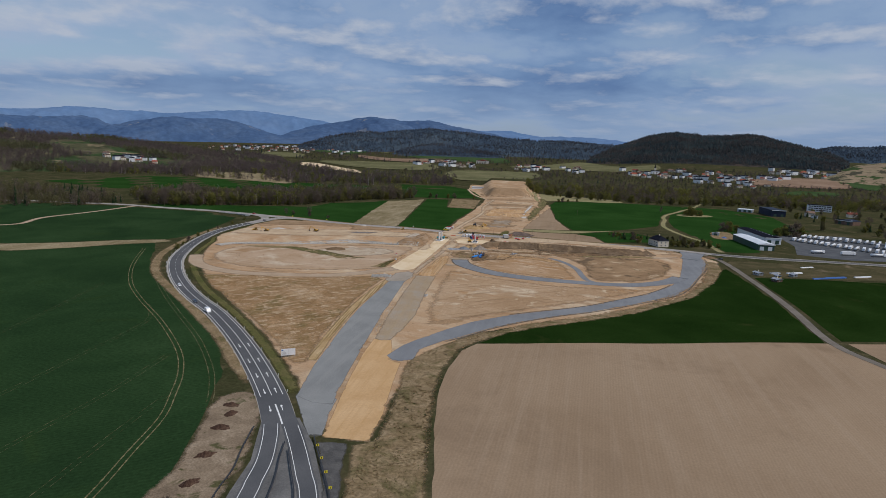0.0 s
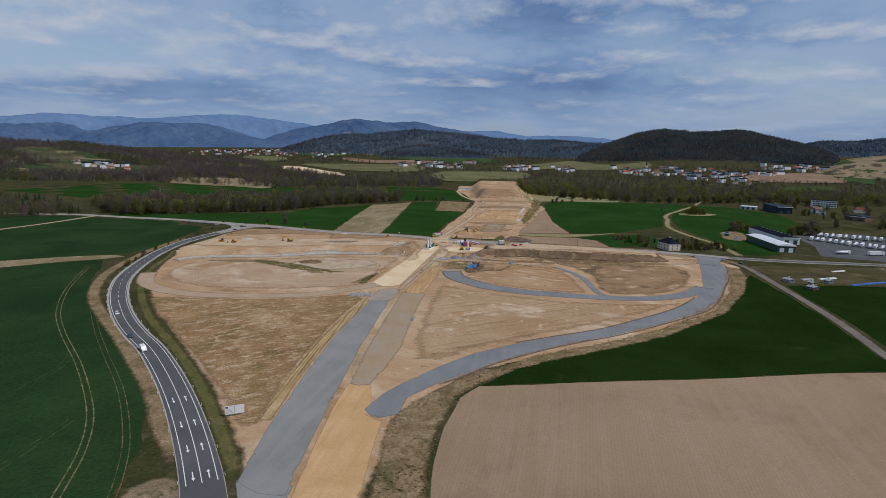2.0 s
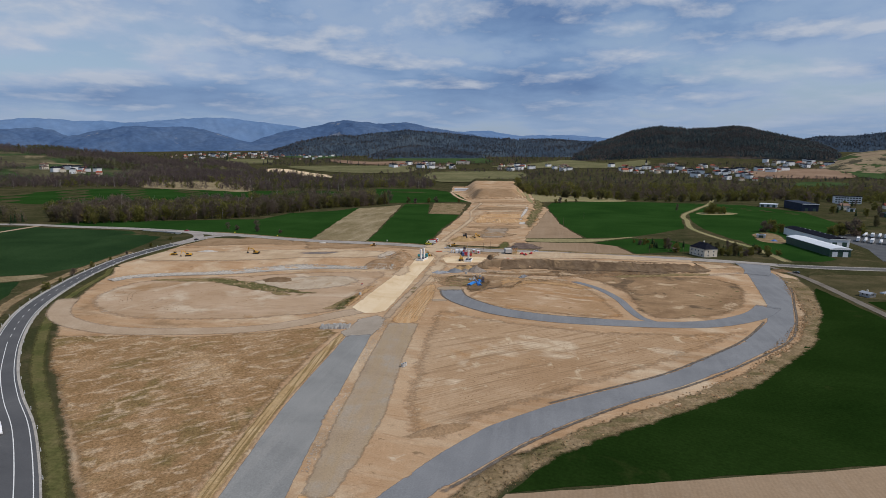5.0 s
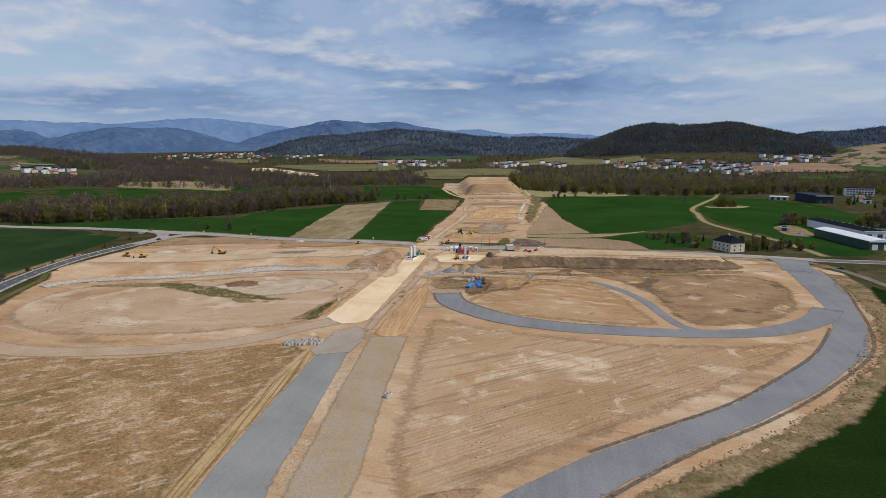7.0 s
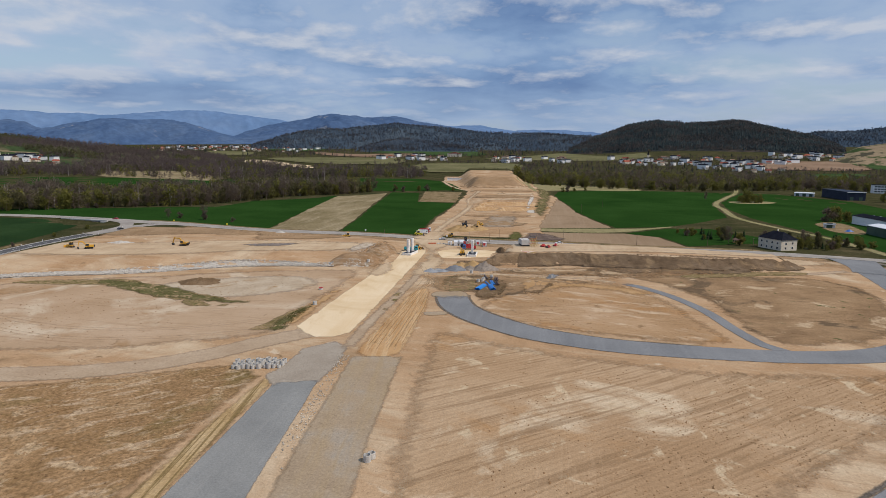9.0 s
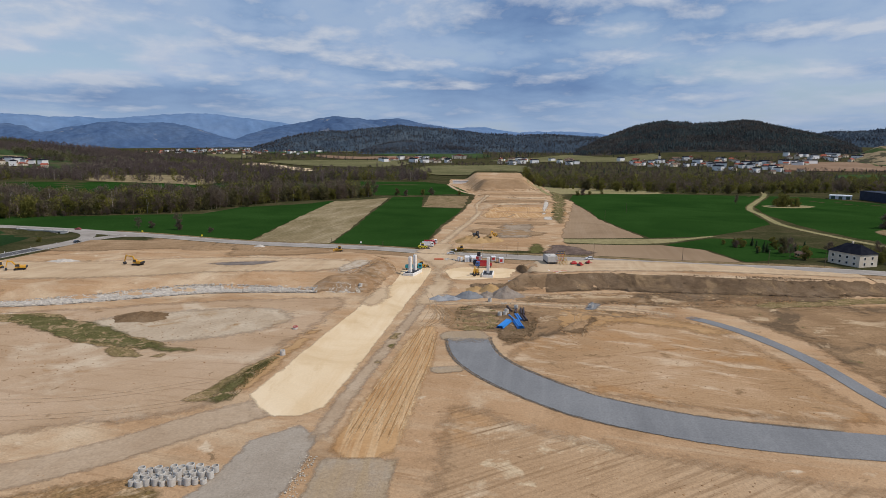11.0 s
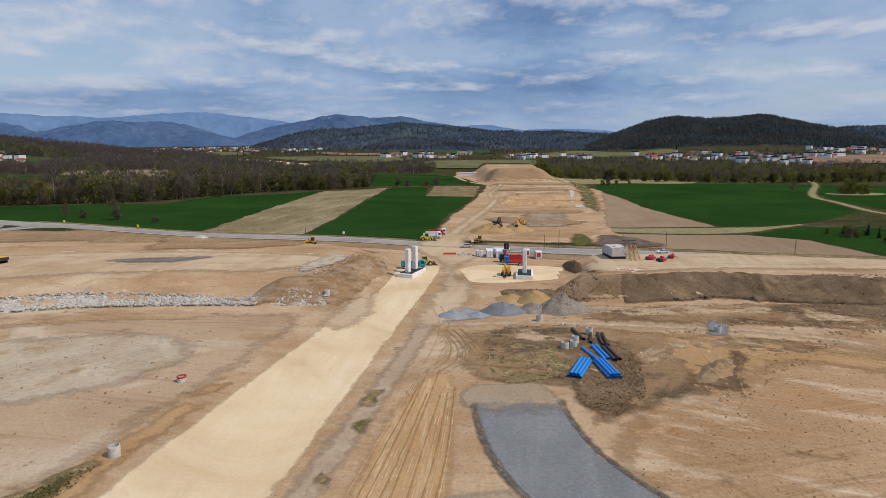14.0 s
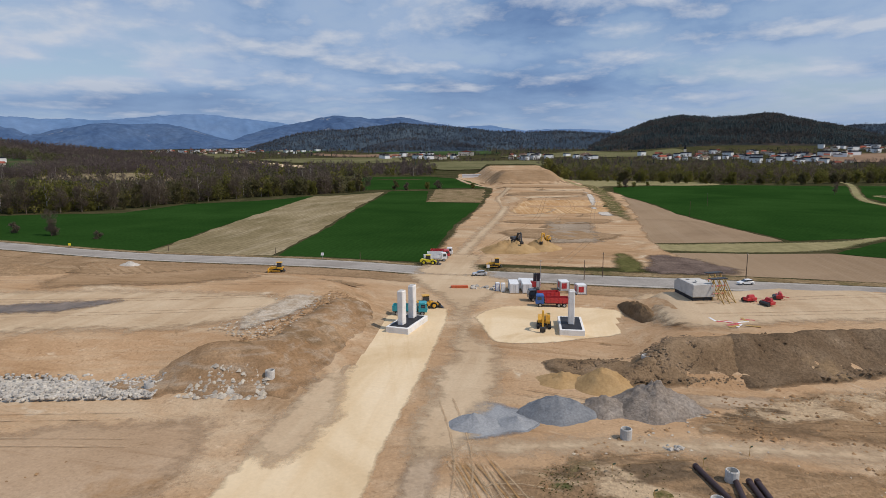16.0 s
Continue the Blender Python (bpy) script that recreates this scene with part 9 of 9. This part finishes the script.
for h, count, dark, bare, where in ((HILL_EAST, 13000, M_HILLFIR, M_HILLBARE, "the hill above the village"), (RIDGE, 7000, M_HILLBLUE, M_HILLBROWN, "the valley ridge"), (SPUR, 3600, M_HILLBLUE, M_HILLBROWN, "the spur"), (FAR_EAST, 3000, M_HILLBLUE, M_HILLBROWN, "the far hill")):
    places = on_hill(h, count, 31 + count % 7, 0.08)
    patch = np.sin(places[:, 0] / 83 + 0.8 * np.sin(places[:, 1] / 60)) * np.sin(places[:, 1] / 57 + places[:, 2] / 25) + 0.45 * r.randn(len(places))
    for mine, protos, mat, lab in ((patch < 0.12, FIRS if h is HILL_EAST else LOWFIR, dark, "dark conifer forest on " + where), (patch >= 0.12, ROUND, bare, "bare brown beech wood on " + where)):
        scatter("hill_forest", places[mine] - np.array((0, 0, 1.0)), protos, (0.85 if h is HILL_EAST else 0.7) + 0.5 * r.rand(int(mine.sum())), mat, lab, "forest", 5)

# ---- clods, stones and tufts ----
def strew(name, poly, count, size, mat, label, kind, seed, flat=0.7, lift=0.12):
    """Small loose pieces over a stretch of ground, in one object."""
    g = np.random.RandomState(seed)
    lo, hi = np.min(poly, 0), np.max(poly, 0)
    pts = np.zeros((0, 2))
    while len(pts) < count:
        q = lo + g.rand(count * 3, 2) * (hi - lo)
        thick = np.sin(q[:, 0] * 0.21 + seed) * np.sin(q[:, 1] * 0.17 + 2 * seed) + np.sin(q[:, 0] * 0.05 - q[:, 1] * 0.06)
        pts = np.r_[pts, q[(inside_depth(q[:, 0], q[:, 1], poly) > 0) & (thick > g.randn(len(q)) * 0.8)]]
    pts = pts[:count]
    z = height(pts[:, 0], pts[:, 1]) + lift
    octa = np.array([(1, 0, 0), (0, 1, 0), (-1, 0, 0), (0, -1, 0), (0, 0, 1)], float)
    of = np.array([(0, 1, 4), (1, 2, 4), (2, 3, 4), (3, 0, 4)])
    if kind == "tuft":
        octa = np.array([(-0.9, 0, 0), (0.9, 0.2, 0), (0.4, 0, 1.1), (0, -0.9, 0), (0.1, 0.9, 0), (-0.3, 0.1, 1.2)], float)
        of = np.array([(0, 1, 2), (3, 4, 5)])
    vs = octa[None] * (0.6 + 0.8 * g.rand(count, len(octa), 1)) * (size * (0.4 + g.rand(count) ** 2 * 1.3))[:, None, None] * np.array((1, 1, flat))
    a = g.rand(count) * 6.283
    c, s = np.cos(a)[:, None], np.sin(a)[:, None]
    x, y = vs[:, :, 0] * c - vs[:, :, 1] * s + pts[:, :1] * K, vs[:, :, 0] * s + vs[:, :, 1] * c + pts[:, 1:] * K
    v = np.stack([x, y, vs[:, :, 2] + z[:, None]], 2).reshape(-1, 3)
    f = (of[None] + (np.arange(count) * len(octa))[:, None, None]).reshape(-1, 3)
    me = raw_mesh(name, v, f)
    me.materials.append(mat)
    tagged(new(name, me), label, "loose stones" if kind != "tuft" else "weeds", kind="stuff")


M_CLOD = material("earth_clods", [(0.19, 0.115, 0.062), (0.27, 0.17, 0.095), (0.36, 0.25, 0.15)], scale=0.05, grain=2.0, grain_amount=0.3, island=0.35)
M_CLODDARK = material("dark_clods", [(0.10, 0.07, 0.045), (0.16, 0.115, 0.077), (0.24, 0.18, 0.13)], scale=0.1, grain=2.0, grain_amount=0.3, island=0.4)
M_STONE = material("loose_stones", [(0.34, 0.30, 0.25), (0.44, 0.40, 0.345), (0.52, 0.48, 0.42)], scale=0.1, grain=2.0, grain_amount=0.3, island=0.3)
M_TUFT = material("weed_tufts", [(0.09, 0.095, 0.032), (0.135, 0.13, 0.05), (0.19, 0.165, 0.08)], scale=0.05, grain=2.0, grain_amount=0.3, island=0.3)
M_DEAD = material("dead_grass", [(0.21, 0.155, 0.085), (0.29, 0.22, 0.13), (0.37, 0.29, 0.18)], scale=0.05, grain=2.0, grain_amount=0.3, island=0.3)
EASTFIELD = [(24, 210), (24, 262), (36, 280), (76, 276), (110, 276), (106, 266), (66, 232), (34, 210)]
CENTRE = [(9, 345), (40, 340), (66, 366), (90, 380), (130, 388), (130, 396), (70, 392), (36, 389), (10, 368)]
BASIN = [(-34, 300), (-95, 278), (-138, 305), (-138, 335), (-80, 356), (-34, 366), (-29, 340)]
VERGES = [(13, 62), (14.5, 92), (14, 120), (12.5, 147), (26, 172), (36, 185), (47, 190), (33, 170), (27, 145), (26, 124), (28, 95), (34, 30), (18, 30)]
RAMPV = [(24, 168), (52, 199), (107, 241), (158, 310), (181, 385), (188, 380), (167, 314), (108, 233), (48, 188), (30, 165)]
strew("earth_clods", EASTFIELD, 3200, 0.16, M_CLOD, "dark earth clods strewn over the bare soil", "stone", 1)
strew("earth_clods", CENTRE, 2000, 0.26, M_CLOD, "earth clods strewn over the dug ground", "stone", 2)
strew("loose_stones", CENTRE, 700, 0.17, M_STONE, "pale stones strewn over the dug ground", "stone", 3)
strew("earth_clods", BASIN, 1200, 0.2, M_CLOD, "earth clods in the scraped basin", "stone", 5)
strew("earth_clods", [(-36, 386), (-21, 386), (-17, 404), (-17, 420), (-24, 424), (-28, 396)], 1500, 0.24, M_CLOD, "clods rolled down the cut bank", "stone", 6, lift=0.45)
strew("loose_stones", [(-36, 398), (-28, 394), (-20, 408), (-20, 424), (-34, 420)], 400, 0.2, M_STONE, "pale stones on the bank's top", "stone", 8, lift=0.45)
strew("dead_grass", VERGES, 4500, 0.3, M_DEAD, "dead grass tufts on the scrubby verge", "tuft", 9)
strew("weed_tufts", VERGES, 1200, 0.28, M_TUFT, "green weeds on the scrubby verge", "tuft", 10)
strew("earth_clods", RAMPV, 2000, 0.3, M_CLOD, "clods on the spoil verge of the ramp", "stone", 13)
strew("dead_grass", RAMPV, 1500, 0.3, M_DEAD, "dead grass on the spoil verge of the ramp", "tuft", 14)
strew("loose_stones", [(-9, 280), (-6.4, 280), (-6.2, 237), (-4.4, 175), (-6.2, 175), (-8.4, 225)], 900, 0.16, M_STONE, "stones along the gravel edges", "stone", 19, lift=0.18)
strew("weed_tufts", [(-32.5, 297), (-31.1, 309.6), (-29, 316.8), (-26.8, 321), (-26.2, 318.7), (-27, 305), (-27, 298)], 1600, 0.13, M_TUFT, "green weeds beside the roadbed", "tuft", 21, lift=0.25)
strew("weed_tufts", [(9, 350), (10, 368), (22, 369), (20, 346)], 1200, 0.11, M_TUFT, "green weeds round the pipe store", "tuft", 22, lift=0.25)
strew("dead_grass", [(21, 362), (27, 366), (31.5, 362), (32, 355), (29.5, 341), (25, 335), (21, 338)], 1800, 0.14, M_DEAD, "dead stalks on the pipe store's plot", "tuft", 23, lift=0.3)
strew("earth_clods", [(30, 374), (60, 374), (110, 378), (112, 388), (60, 390), (34, 384)], 2600, 0.22, M_CLOD, "clods over the dug soil", "stone", 24, lift=0.2)
strew("earth_clods", [(14, 395), (22, 388), (37, 389), (58, 393), (109, 386), (130, 388), (130, 396), (71, 400), (40, 400)], 5000, 0.26, M_CLODDARK, "dark clods lying on the spoil bank", "stone", 25, lift=1.0)
strew("loose_stones", [(-32, 380.6), (-21, 380.8), (-22, 386), (-30, 386)], 260, 0.42, M_STONE, "broken rubble at the bank's toe", "stone", 26, lift=0.6)
strew("earth_clods", [(24, 322), (36, 308), (56, 300), (84, 298), (82, 340), (66, 362), (44, 364), (36, 350)], 2200, 0.14, M_CLOD, "small clods inside the loop road", "stone", 27)
sheet("roadside_grass", [(36, 461), (38, 476), (41, 487), (46, 484), (45, 472), (44, 462)], M_GRASS, 0.24, step=1.5, ragged=0.8, feather=3.0, relief=0.2, label="fresh green grass patch by the road", category="weeds")
strew("earth_clods", [(-60, 280), (-100, 262), (-70, 240), (-40, 200), (-26, 160), (-23, 240), (-26, 268)], 2200, 0.16, M_CLOD, "clods over the dry grassland", "stone", 28)
